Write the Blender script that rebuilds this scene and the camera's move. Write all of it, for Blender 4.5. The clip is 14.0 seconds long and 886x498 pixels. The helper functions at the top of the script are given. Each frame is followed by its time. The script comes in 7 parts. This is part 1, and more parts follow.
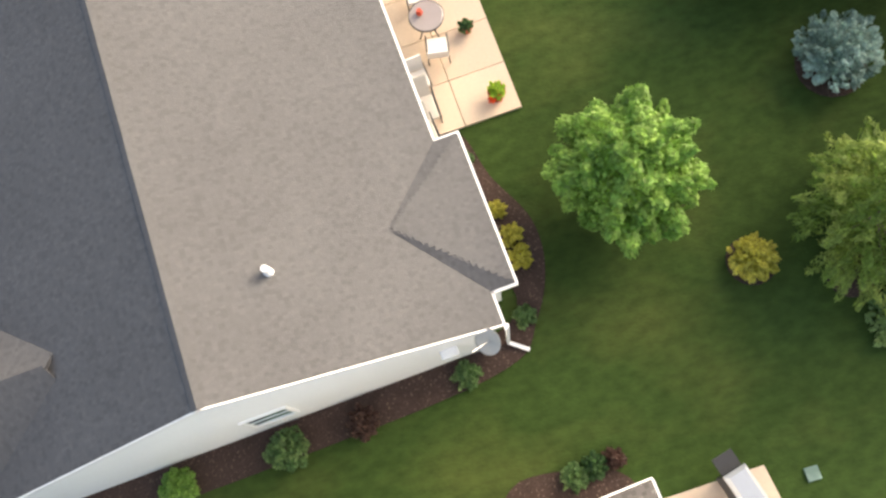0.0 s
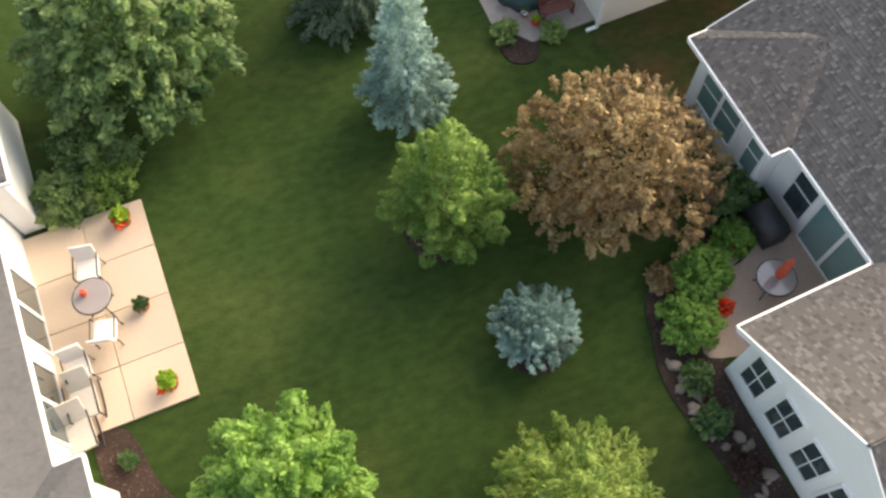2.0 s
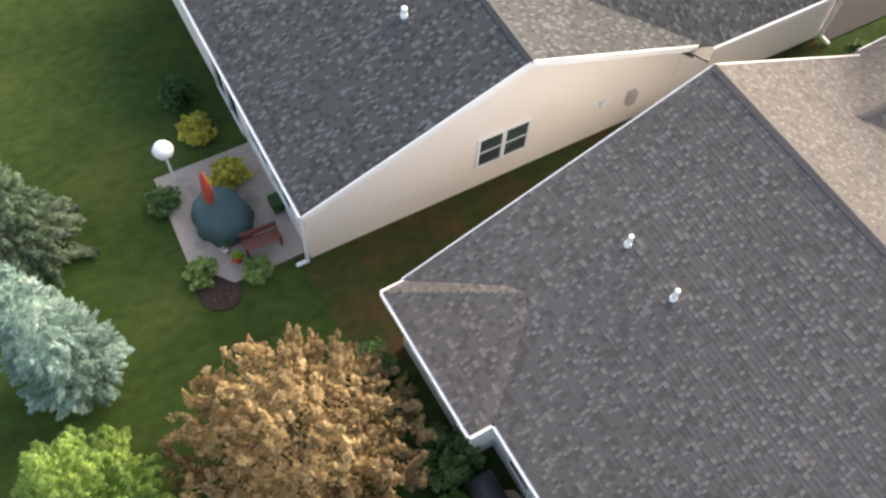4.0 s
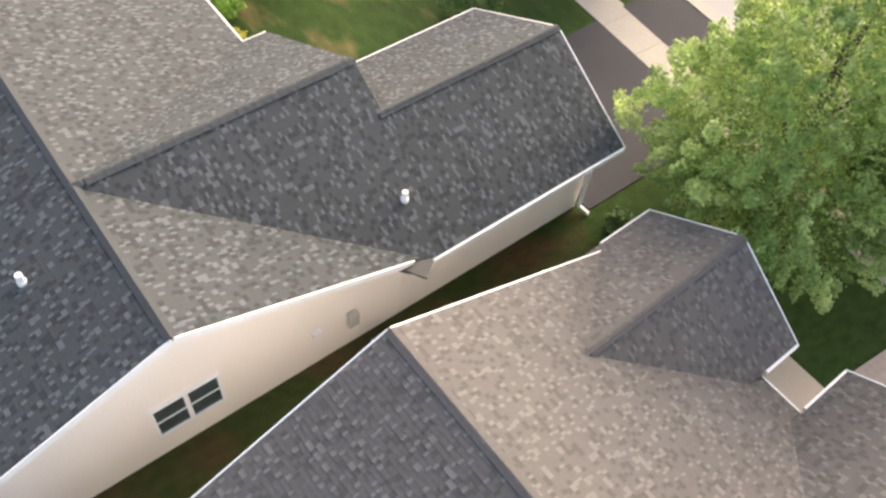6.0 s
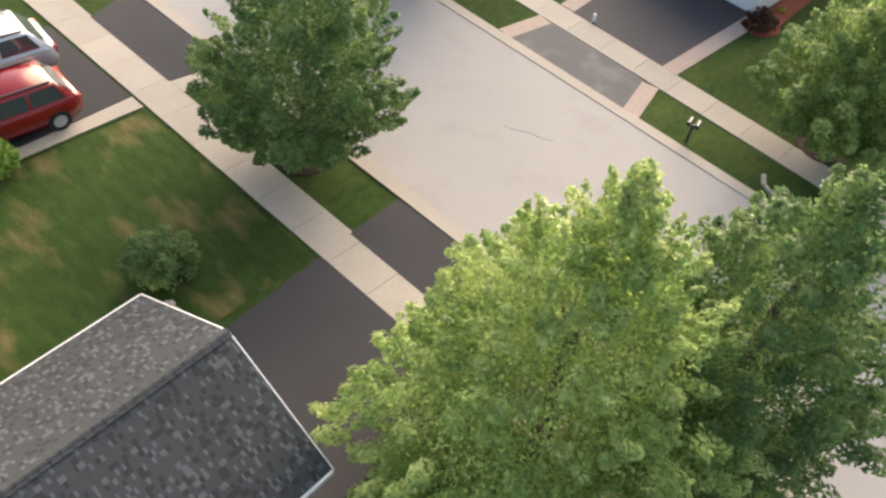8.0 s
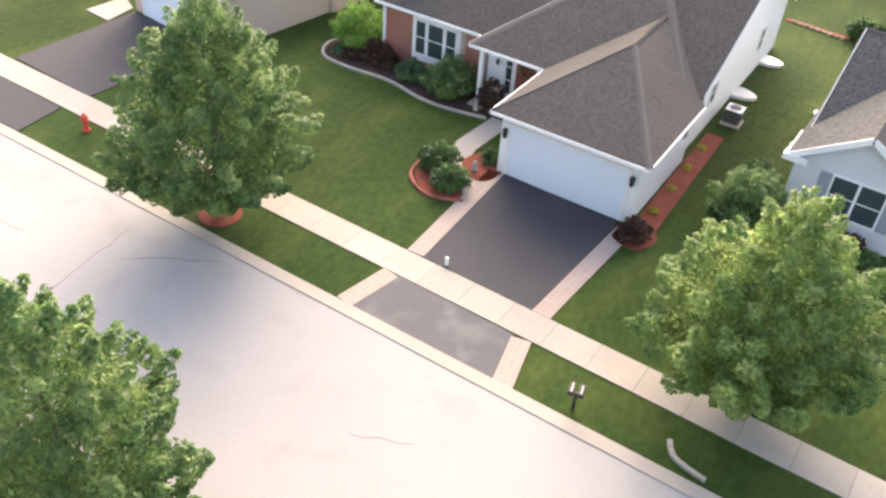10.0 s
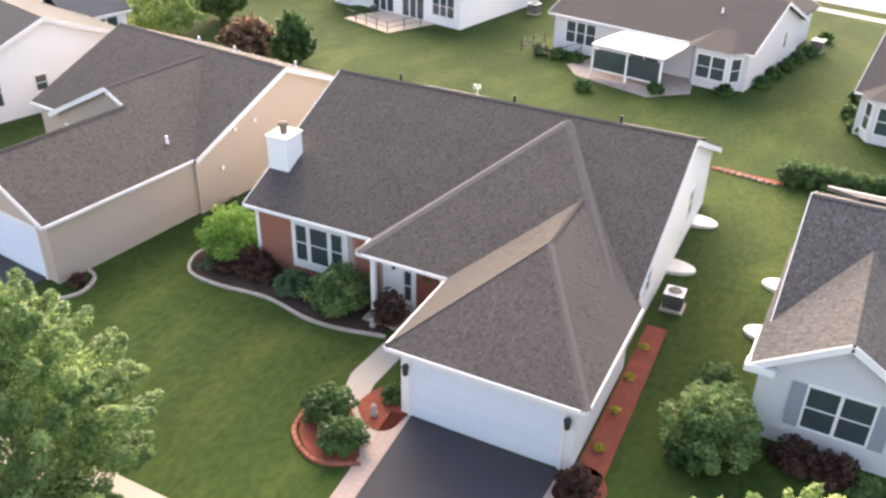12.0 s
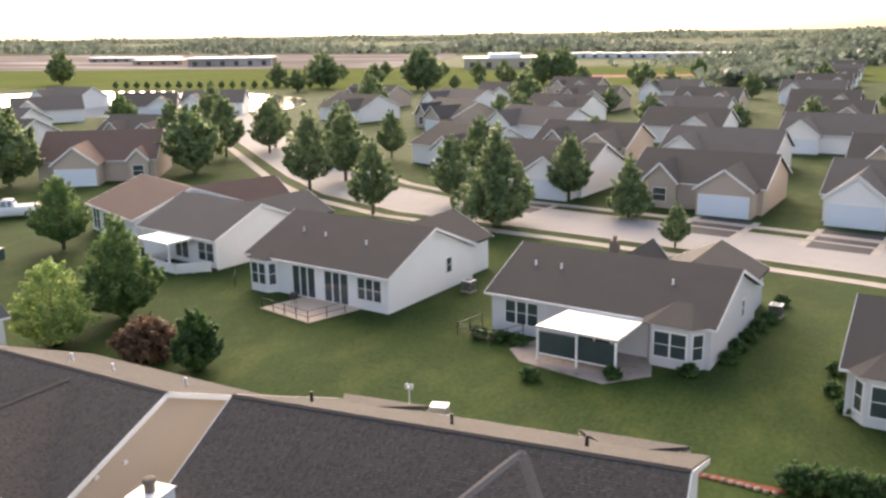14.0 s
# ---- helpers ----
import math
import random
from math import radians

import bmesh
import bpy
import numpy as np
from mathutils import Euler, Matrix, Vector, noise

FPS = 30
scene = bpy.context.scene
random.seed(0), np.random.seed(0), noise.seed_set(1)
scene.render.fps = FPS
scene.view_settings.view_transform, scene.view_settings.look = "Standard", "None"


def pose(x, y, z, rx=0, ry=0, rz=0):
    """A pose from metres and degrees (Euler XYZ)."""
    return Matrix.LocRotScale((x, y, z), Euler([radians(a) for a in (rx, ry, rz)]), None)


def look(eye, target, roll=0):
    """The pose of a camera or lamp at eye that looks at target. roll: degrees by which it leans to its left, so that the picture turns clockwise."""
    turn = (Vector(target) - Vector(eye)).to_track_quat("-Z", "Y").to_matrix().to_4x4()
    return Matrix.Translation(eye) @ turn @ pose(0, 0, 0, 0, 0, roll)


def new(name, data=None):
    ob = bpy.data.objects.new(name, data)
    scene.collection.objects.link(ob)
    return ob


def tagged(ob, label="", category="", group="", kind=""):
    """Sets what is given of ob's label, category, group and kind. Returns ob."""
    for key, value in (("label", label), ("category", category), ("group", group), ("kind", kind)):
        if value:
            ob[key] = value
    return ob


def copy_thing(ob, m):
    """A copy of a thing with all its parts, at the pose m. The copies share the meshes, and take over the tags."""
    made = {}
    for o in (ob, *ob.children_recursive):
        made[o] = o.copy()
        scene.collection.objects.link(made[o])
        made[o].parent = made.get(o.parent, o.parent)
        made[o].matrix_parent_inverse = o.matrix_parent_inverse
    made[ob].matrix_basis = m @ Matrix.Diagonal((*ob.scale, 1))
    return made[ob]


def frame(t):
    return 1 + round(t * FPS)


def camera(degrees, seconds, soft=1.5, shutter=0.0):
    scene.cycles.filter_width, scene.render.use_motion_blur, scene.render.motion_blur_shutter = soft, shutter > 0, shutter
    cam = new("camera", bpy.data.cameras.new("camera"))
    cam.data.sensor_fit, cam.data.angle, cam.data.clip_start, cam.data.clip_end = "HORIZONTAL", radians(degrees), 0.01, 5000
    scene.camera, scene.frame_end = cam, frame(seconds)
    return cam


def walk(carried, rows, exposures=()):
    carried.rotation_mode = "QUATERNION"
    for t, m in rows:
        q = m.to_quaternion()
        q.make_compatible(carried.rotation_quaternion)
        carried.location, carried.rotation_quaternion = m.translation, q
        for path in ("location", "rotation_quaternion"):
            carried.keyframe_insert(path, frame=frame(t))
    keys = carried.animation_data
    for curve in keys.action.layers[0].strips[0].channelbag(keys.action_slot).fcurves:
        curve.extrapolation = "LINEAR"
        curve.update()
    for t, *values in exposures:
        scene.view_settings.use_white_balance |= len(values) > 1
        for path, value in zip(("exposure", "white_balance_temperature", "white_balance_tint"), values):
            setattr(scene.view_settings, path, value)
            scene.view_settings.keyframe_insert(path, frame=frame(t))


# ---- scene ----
# ---- camera and its walk ----
cam = camera(54.0, 14.0, soft=2.5)
PATH = [
    (0, (25.959, -58.533, 21.021), (25.421, -58.547, 19.095), -18.3),
    (0.5, (25.368, -56.66, 20.776), (24.781, -56.623, 18.864), -14.1),
    (1, (24.8, -54.865, 20.512), (24.153, -54.774, 18.622), -10.3),
    (1.5, (24.172, -53.226, 20.201), (23.472, -53.064, 18.334), -5.9),
    (2, (23.539, -51.675, 19.883), (22.794, -51.437, 18.043), -2.0),
    (2.5, (22.89, -50.111, 19.582), (22.11, -49.803, 17.767), 0.8),
    (2.7, (22.633, -49.472, 19.472), (21.839, -49.14, 17.667), 1.5),
    (4.8, (19.999, -42.287, 18.398), (19.119, -41.691, 16.704), 6.7),
    (5, (19.764, -41.63, 18.314), (18.883, -41.006, 16.63), 7.1),
    (5.5, (19.159, -40.034, 18.166), (18.286, -39.351, 16.502), 7.9),
    (6, (18.5, -38.372, 18.051), (17.631, -37.637, 16.406), 7.9),
    (6.5, (17.892, -36.686, 17.96), (17.017, -35.883, 16.35), 7.5),
    (7, (17.224, -34.968, 17.895), (16.357, -34.081, 16.326), 7.9),
    (7.5, (16.398, -33.327, 17.902), (15.574, -32.332, 16.375), 9.6),
    (8, (15.763, -31.635, 17.884), (14.967, -30.55, 16.405), 10.8),
    (8.5, (15.158, -30.023, 17.867), (14.354, -28.86, 16.452), 9.8),
    (8.7, (14.885, -29.352, 17.877), (14.079, -28.158, 16.489), 9.2),
    (10.8, (11.995, -21.745, 18.201), (11.173, -20.347, 17.031), 2.9),
    (11, (11.734, -21.073, 18.197), (10.913, -19.657, 17.048), 2.6),
    (11.5, (11.09, -19.386, 18.105), (10.286, -17.914, 17.017), 1.9),
    (12, (10.453, -17.573, 17.983), (9.664, -16.046, 16.961), 1.2),
    (12.5, (9.795, -15.75, 17.865), (9.011, -14.159, 16.941), 0.3),
    (13, (9.108, -13.973, 17.732), (8.33, -12.309, 16.943), -0.4),
    (13.5, (8.468, -12.233, 17.603), (7.692, -10.504, 16.965), -0.8),
    (14, (7.751, -10.503, 17.498), (6.978, -8.724, 17.011), -0.9),
]
EXPOSURES = [(0.0, 1.55, 6600, 9), (0.5, 2.05, 6550, 8), (1.0, 2.18, 6550, 7), (1.5, 1.85, 6550, 7), (2.0, 1.5, 6550, 8), (2.5, 1.55, 6500, 9), (5.0, 1.85, 6600, 12), (7.0, 1.55, 6550, 11), (8.0, 1.34, 6500, 10), (8.6, 1.65, 6400, 12), (11.0, 2.05, 6500, 17), (12.0, 2.12, 6600, 19), (12.5, 1.97, 6700, 19), (13.0, 1.92, 6800, 19), (13.5, 1.7, 6800, 19), (14.0, 1.2, 6600, 17)]
walk(cam, [(t, look(eye, target, roll)) for t, eye, target, roll in PATH], EXPOSURES)

# ---- world and sun ----
SUN_AZ = radians(26)      # west of north, in front of the camera at the end
SUN_EL = radians(20)
world = bpy.data.worlds.new("sky")
scene.world = world
world.use_nodes = True
wn = world.node_tree.nodes
sky = wn.new("ShaderNodeTexSky")
sky.sky_type = "NISHITA"
sky.sun_disc = False
sky.sun_elevation = SUN_EL
sky.sun_rotation = -SUN_AZ
sky.dust_density = 4.0
sky.air_density = 1.0
hazy = wn.new("ShaderNodeHueSaturation")   # haze takes the blue out of the sky
hazy.inputs["Saturation"].default_value = 0.72
world.node_tree.links.new(sky.outputs[0], hazy.inputs["Color"])
world.node_tree.links.new(hazy.outputs[0], wn["Background"].inputs[0])
wn["Background"].inputs[1].default_value = 0.165
sun = new("sun", bpy.data.lights.new("sun", "SUN"))
sun.data.energy = 2.6
sun.data.angle = radians(65)
sun.data.color = (1.0, 0.76, 0.49)
sun.matrix_world = look((0, 0, 60), (60 * math.sin(SUN_AZ) / math.tan(SUN_EL), -60 * math.cos(SUN_AZ) / math.tan(SUN_EL), 0))


# ---- materials ----
def mat(name, color, rough=0.8, metal=0.0, noise_amt=0.25, scale=8.0, scale2=0.6, bump=0.0, bump_scale=30.0, island=0.0, rand=0.0,
        spec=0.4, stretch=None, second=None, second_amt=0.0, second_scale=1.0, skew=1.0, soft=0.16):
    """Base colour varied by grain and broad stains, with fine relief. island / rand: random lightness per loose piece / per object."""
    m = bpy.data.materials.new(name)
    m.use_nodes = True
    nt = m.node_tree
    bsdf = nt.nodes["Principled BSDF"]
    bsdf.inputs["Roughness"].default_value = rough
    bsdf.inputs["Metallic"].default_value = metal
    bsdf.inputs["Specular IOR Level"].default_value = spec
    co = nt.nodes.new("ShaderNodeTexCoord").outputs["Object"]
    if stretch:
        mp = nt.nodes.new("ShaderNodeMapping")
        mp.inputs["Scale"].default_value = stretch
        nt.links.new(co, mp.inputs[0])
        co = mp.outputs[0]

    def noise_tex(sc, detail=4.0):
        n = nt.nodes.new("ShaderNodeTexNoise")
        n.inputs["Scale"].default_value = sc
        n.inputs["Detail"].default_value = detail
        nt.links.new(co, n.inputs["Vector"])
        return n.outputs["Fac"]

    def math_node(op, a, b):
        n = nt.nodes.new("ShaderNodeMath")
        n.operation = op
        for k, v in enumerate((a, b)):
            if isinstance(v, (int, float)):
                n.inputs[k].default_value = v
            else:
                nt.links.new(v, n.inputs[k])
        return n.outputs[0]

    # lightness factor around 1
    f = math_node("MULTIPLY_ADD", noise_tex(scale), 2 * noise_amt)
    f.node.inputs[2].default_value = 1.0 - noise_amt
    g = math_node("MULTIPLY_ADD", noise_tex(scale2, 3.0), 1.6 * noise_amt)
    g.node.inputs[2].default_value = 1.0 - 0.8 * noise_amt
    f = math_node("MULTIPLY", f, g)
    if island:
        geo = nt.nodes.new("ShaderNodeNewGeometry")
        h = math_node("MULTIPLY_ADD", math_node("POWER", geo.outputs["Random Per Island"], skew), (1 + skew) * island)
        h.node.inputs[2].default_value = 1.0 - island
        f = math_node("MULTIPLY", f, h)
    if rand:
        oi = nt.nodes.new("ShaderNodeObjectInfo")
        h = math_node("MULTIPLY_ADD", math_node("POWER", oi.outputs["Random"], skew), (1 + skew) * rand)
        h.node.inputs[2].default_value = 1.0 - rand
        f = math_node("MULTIPLY", f, h)
    base = nt.nodes.new("ShaderNodeRGB")
    base.outputs[0].default_value = (*color, 1)
    col = base.outputs[0]
    if second:
        mx = nt.nodes.new("ShaderNodeMix")
        mx.data_type = "RGBA"
        ramp = nt.nodes.new("ShaderNodeMapRange")
        ramp.inputs[1].default_value = 0.62 - 0.3 * second_amt
        ramp.inputs[2].default_value = 0.62 + soft - 0.3 * second_amt
        nt.links.new(noise_tex(second_scale, 5.0), ramp.inputs[0])
        nt.links.new(ramp.outputs[0], mx.inputs[0])
        nt.links.new(col, mx.inputs[6])
        mx.inputs[7].default_value = (*second, 1)
        col = mx.outputs[2]
    vm = nt.nodes.new("ShaderNodeVectorMath")
    vm.operation = "SCALE"
    nt.links.new(col, vm.inputs[0])
    nt.links.new(f, vm.inputs["Scale"])
    nt.links.new(vm.outputs[0], bsdf.inputs["Base Color"])
    if bump:
        b = nt.nodes.new("ShaderNodeBump")
        b.inputs["Strength"].default_value = bump
        b.inputs["Distance"].default_value = 0.02
        nt.links.new(noise_tex(bump_scale, 6.0), b.inputs["Height"])
        nt.links.new(b.outputs[0], bsdf.inputs["Normal"])
    return m


def leaf_mat(name, color, tip, island=0.35):
    m = mat(name, color, rough=0.55, noise_amt=0.12, scale=1.2, scale2=0.4, island=island, second=tip, second_amt=0.55, second_scale=0.9, spec=0.3)
    nt = m.node_tree
    bsdf = nt.nodes["Principled BSDF"]
    tr = nt.nodes.new("ShaderNodeBsdfTranslucent")
    thin = nt.nodes.new("ShaderNodeVectorMath")   # a leaf lets through more than it throws back
    thin.operation = "SCALE"
    thin.inputs["Scale"].default_value = 1.8
    nt.links.new(bsdf.inputs["Base Color"].links[0].from_socket, thin.inputs[0])
    nt.links.new(thin.outputs[0], tr.inputs[0])
    mix = nt.nodes.new("ShaderNodeMixShader")
    mix.inputs[0].default_value = 0.42
    nt.links.new(bsdf.outputs[0], mix.inputs[1])
    nt.links.new(tr.outputs[0], mix.inputs[2])
    nt.links.new(mix.outputs[0], nt.nodes["Material Output"].inputs[0])
    return m


def siding_mat(name, color, pitch=0.13):
    """Painted lap siding: the laps are fine relief."""
    m = mat(name, color, rough=0.55, noise_amt=0.05, scale=14, scale2=0.5)
    nt = m.node_tree
    w = nt.nodes.new("ShaderNodeTexWave")
    w.wave_type, w.bands_direction, w.wave_profile = "BANDS", "Z", "SAW"
    w.inputs["Scale"].default_value = 0.314 / pitch
    nt.links.new(nt.nodes.new("ShaderNodeTexCoord").outputs["Object"], w.inputs["Vector"])
    b = nt.nodes.new("ShaderNodeBump")
    b.inputs["Strength"].default_value = 0.5
    b.inputs["Distance"].default_value = 0.015
    nt.links.new(w.outputs["Fac"], b.inputs["Height"])
    nt.links.new(b.outputs[0], nt.nodes["Principled BSDF"].inputs["Normal"])
    return m


def glass_mat(name, color):
    m = mat(name, color, rough=0.04, noise_amt=0.2, scale=1.5, scale2=0.5, spec=0.8)
    m.node_tree.nodes["Principled BSDF"].inputs["Coat Weight"].default_value = 0.6
    m.node_tree.nodes["Principled BSDF"].inputs["Coat Roughness"].default_value = 0.02
    return m


M = {
    "lawn": mat("lawn", (0.034, 0.059, 0.0135), rough=0.95, noise_amt=0.5, scale=4.5, scale2=0.22, bump=1.0, bump_scale=16, second=(0.070, 0.090, 0.023), second_amt=0.44, second_scale=0.42, stretch=(1.0, 0.55, 1.0), soft=0.3, spec=0.1),
    "lawn_dry": mat("lawn_dry", (0.032, 0.058, 0.012), rough=0.95, noise_amt=0.45, scale=4.0, scale2=0.3, bump=0.9, bump_scale=18, second=(0.20, 0.145, 0.066), second_amt=0.35, second_scale=1.15, stretch=(0.38, 0.8, 1.0), soft=0.3, spec=0.15),
    "lawn_thin": mat("lawn_thin", (0.036, 0.048, 0.014), rough=0.98, noise_amt=0.45, scale=5.0, scale2=0.4, bump=1.0, bump_scale=18, second=(0.085, 0.045, 0.024), second_amt=0.62, second_scale=0.9, stretch=(1.0, 0.6, 1.0), soft=0.3, spec=0.1),
    "street": mat("street_concrete", (0.365, 0.345, 0.33), rough=0.9, noise_amt=0.1, scale=20, scale2=0.25, bump=0.3, bump_scale=60, second=(0.335, 0.315, 0.30), second_amt=0.2, second_scale=0.6, spec=0.1),
    "walk": mat("pavement_concrete", (0.405, 0.362, 0.312), rough=0.9, noise_amt=0.13, scale=16, scale2=0.8, bump=0.3, bump_scale=60, rand=0.06, spec=0.1),
    "curb": mat("curb_concrete", (0.385, 0.34, 0.292), rough=0.9, noise_amt=0.12, scale=16, scale2=0.8, bump=0.3, bump_scale=60),
    "patio": mat("patio_concrete", (0.6, 0.475, 0.36), rough=0.85, noise_amt=0.08, scale=12, scale2=0.7, bump=0.2, bump_scale=50, rand=0.04),
    "patio_worn": mat("patio_worn", (0.36, 0.30, 0.255), rough=0.9, noise_amt=0.2, scale=10, scale2=0.9, bump=0.3, bump_scale=50, second=(0.25, 0.20, 0.165), second_amt=0.25, second_scale=1.5),
    "asphalt": mat("asphalt", (0.05, 0.048, 0.054), rough=0.85, noise_amt=0.2, scale=40, scale2=0.5, bump=0.5, bump_scale=120),
    "asphalt_old": mat("asphalt_old", (0.041, 0.039, 0.044), rough=0.9, noise_amt=0.25, scale=40, scale2=0.4, bump=0.5, bump_scale=120),
    "asphalt_pale": mat("asphalt_pale", (0.108, 0.104, 0.108), rough=0.85, noise_amt=0.2, scale=40, scale2=0.7, bump=0.5, bump_scale=120, second=(0.155, 0.148, 0.148), second_amt=0.4, second_scale=0.8),
    "paver": mat("paver", (0.40, 0.315, 0.27), rough=0.9, noise_amt=0.15, scale=12, scale2=1.5, bump=0.4, bump_scale=60, rand=0.035),
    "mulch": mat("bark_mulch", (0.046, 0.028, 0.022), rough=1.0, noise_amt=0.6, scale=18, scale2=2.0, bump=1.0, bump_scale=30, second=(0.12, 0.083, 0.064), second_amt=0.1, second_scale=16, soft=0.08),
    "mulch_red": mat("red_mulch", (0.225, 0.062, 0.037), rough=1.0, noise_amt=0.45, scale=14, scale2=2.0, bump=1.0, bump_scale=30),
    "white": siding_mat("white_siding", (0.87, 0.865, 0.85)),
    "cream": siding_mat("cream_siding", (0.87, 0.79, 0.715)),
    "tan": siding_mat("tan_siding", (0.51, 0.42, 0.345)),
    "grey": siding_mat("grey_siding", (0.66, 0.66, 0.67)),
    "trim": mat("white_trim", (0.82, 0.81, 0.79), rough=0.45, noise_amt=0.05, scale=10, scale2=1.0),
    # white door paint; the blue of the reflected sky is put into it
    "door_white": mat("sky_tinted_door_paint", (0.73, 0.79, 0.87), rough=0.4, noise_amt=0.03, scale=10, scale2=1.0),
    "shutter": mat("shutter_paint", (0.3, 0.32, 0.36), rough=0.6, noise_amt=0.06),
    "dark": mat("dark_paint", (0.03, 0.03, 0.032), rough=0.5, noise_amt=0.15),
    "metal": mat("galvanised_metal", (0.45, 0.45, 0.45), rough=0.4, metal=0.9, noise_amt=0.15),
    "ac": mat("ac_paint", (0.42, 0.40, 0.36), rough=0.5, noise_amt=0.1),
    # both pane colours hold some of the sky the glass would mirror
    "glass": glass_mat("window_glass", (0.05, 0.068, 0.074)),
    "glass_light": glass_mat("sky_glass", (0.17, 0.27, 0.265)),
    "brick": mat("brick", (0.30, 0.105, 0.065), rough=0.9, noise_amt=0.15, scale=20, scale2=2, bump=0.3, bump_scale=60, rand=0.25),
    "mortar": mat("mortar", (0.45, 0.38, 0.33), rough=0.95, noise_amt=0.1),
    "bark": mat("bark", (0.15, 0.125, 0.10), rough=0.95, noise_amt=0.3, scale=12, scale2=2, bump=0.8, bump_scale=25),
    "terracotta": mat("terracotta", (0.42, 0.12, 0.06), rough=0.8, noise_amt=0.15),
    "stone": mat("stone", (0.25, 0.20, 0.16), rough=0.95, noise_amt=0.3, scale=6, scale2=1, bump=0.6, bump_scale=15, rand=0.25),
    "wood": mat("stained_wood", (0.20, 0.065, 0.045), rough=0.6, noise_amt=0.2, scale=10),
    "cushion": mat("cushion_cloth", (0.78, 0.74, 0.70), rough=0.95, noise_amt=0.05),
    "red_paint": mat("red_car_paint", (0.20, 0.006, 0.008), rough=0.22, noise_amt=0.04, spec=0.7),
    "silver_paint": mat("silver_car_paint", (0.45, 0.47, 0.5), rough=0.3, metal=0.4, noise_amt=0.04),
    "white_paint": mat("white_car_paint", (0.75, 0.75, 0.75), rough=0.3, noise_amt=0.04),
    "rubber": mat("rubber", (0.018, 0.018, 0.018), rough=0.85, noise_amt=0.15),
    "red_cloth": mat("red_cloth", (0.55, 0.09, 0.05), rough=0.9, noise_amt=0.15),
    "water": mat("pond_water", (0.05, 0.06, 0.065), rough=0.08, noise_amt=0.1, scale=0.2, scale2=0.02, spec=0.9, bump=0.05, bump_scale=2),
    "soil": mat("bare_soil", (0.23, 0.20, 0.18), rough=1.0, spec=0.0, noise_amt=0.35, scale=0.3, scale2=0.02, second=(0.42, 0.38, 0.36), second_amt=0.4, second_scale=0.03, stretch=(0.25, 1.0, 1.0)),
    "meadow": mat("meadow", (0.14, 0.165, 0.06), rough=1.0, spec=0.0, noise_amt=0.25, scale=0.3, scale2=0.02),
    "teal_cloth": mat("teal_cloth", (0.06, 0.10, 0.10), rough=0.8, noise_amt=0.2),
    "sling": mat("sling_cloth", (0.52, 0.48, 0.43), rough=0.9, noise_amt=0.1),
    "leaf_street": leaf_mat("leaf_street", (0.13, 0.185, 0.085), (0.23, 0.285, 0.135)),
    "leaf_pear": leaf_mat("leaf_pear", (0.12, 0.19, 0.065), (0.225, 0.295, 0.11)),
    "leaf_maple": leaf_mat("leaf_maple", (0.12, 0.195, 0.055), (0.25, 0.32, 0.105)),
    "leaf_lime": leaf_mat("leaf_lime", (0.25, 0.40, 0.03), (0.38, 0.50, 0.06)),
    "well": mat("well_plastic", (0.58, 0.58, 0.55), rough=0.35, noise_amt=0.1),
    "clay_slab": mat("clay_slab", (0.46, 0.34, 0.26), rough=0.9, noise_amt=0.12, scale=12, scale2=0.9, bump=0.2, bump_scale=50),
    # leaves of the far woods: distance haze is put into this greyed green
    "leaf_far_hazed": leaf_mat("leaf_far_hazed", (0.085, 0.11, 0.085), (0.13, 0.155, 0.12)),
    "glass_table": glass_mat("table_glass", (0.33, 0.28, 0.26)),
    "leaf_thuja": leaf_mat("leaf_thuja", (0.115, 0.195, 0.04), (0.22, 0.31, 0.07)),
    "leaf_grey": leaf_mat("leaf_grey", (0.075, 0.13, 0.06), (0.12, 0.19, 0.09)),
    "leaf_bright": leaf_mat("leaf_bright", (0.14, 0.255, 0.045), (0.235, 0.36, 0.08)),
    "leaf_green": leaf_mat("leaf_green", (0.09, 0.16, 0.052), (0.185, 0.26, 0.09)),
    "leaf_willow": leaf_mat("leaf_willow", (0.205, 0.29, 0.085), (0.37, 0.435, 0.165)),
    "leaf_dark": leaf_mat("leaf_dark", (0.042, 0.095, 0.028), (0.09, 0.165, 0.045)),
    "leaf_pine": leaf_mat("leaf_pine", (0.13, 0.20, 0.035), (0.25, 0.31, 0.075)),
    "leaf_blue": leaf_mat("leaf_blue", (0.20, 0.29, 0.25), (0.42, 0.53, 0.48)),
    "leaf_spruce": leaf_mat("leaf_spruce", (0.10, 0.15, 0.095), (0.20, 0.25, 0.17)),
    "leaf_brown": leaf_mat("leaf_brown", (0.22, 0.155, 0.075), (0.38, 0.29, 0.145)),
    "leaf_yellow": leaf_mat("leaf_yellow", (0.38, 0.36, 0.055), (0.56, 0.51, 0.11)),
    "leaf_dry": leaf_mat("leaf_dry", (0.105, 0.062, 0.036), (0.19, 0.125, 0.075)),
    "leaf_red": leaf_mat("leaf_red", (0.07, 0.036, 0.027), (0.115, 0.066, 0.042)),
    "petal_red": leaf_mat("petal_red", (0.6, 0.06, 0.02), (0.7, 0.2, 0.03)),
}


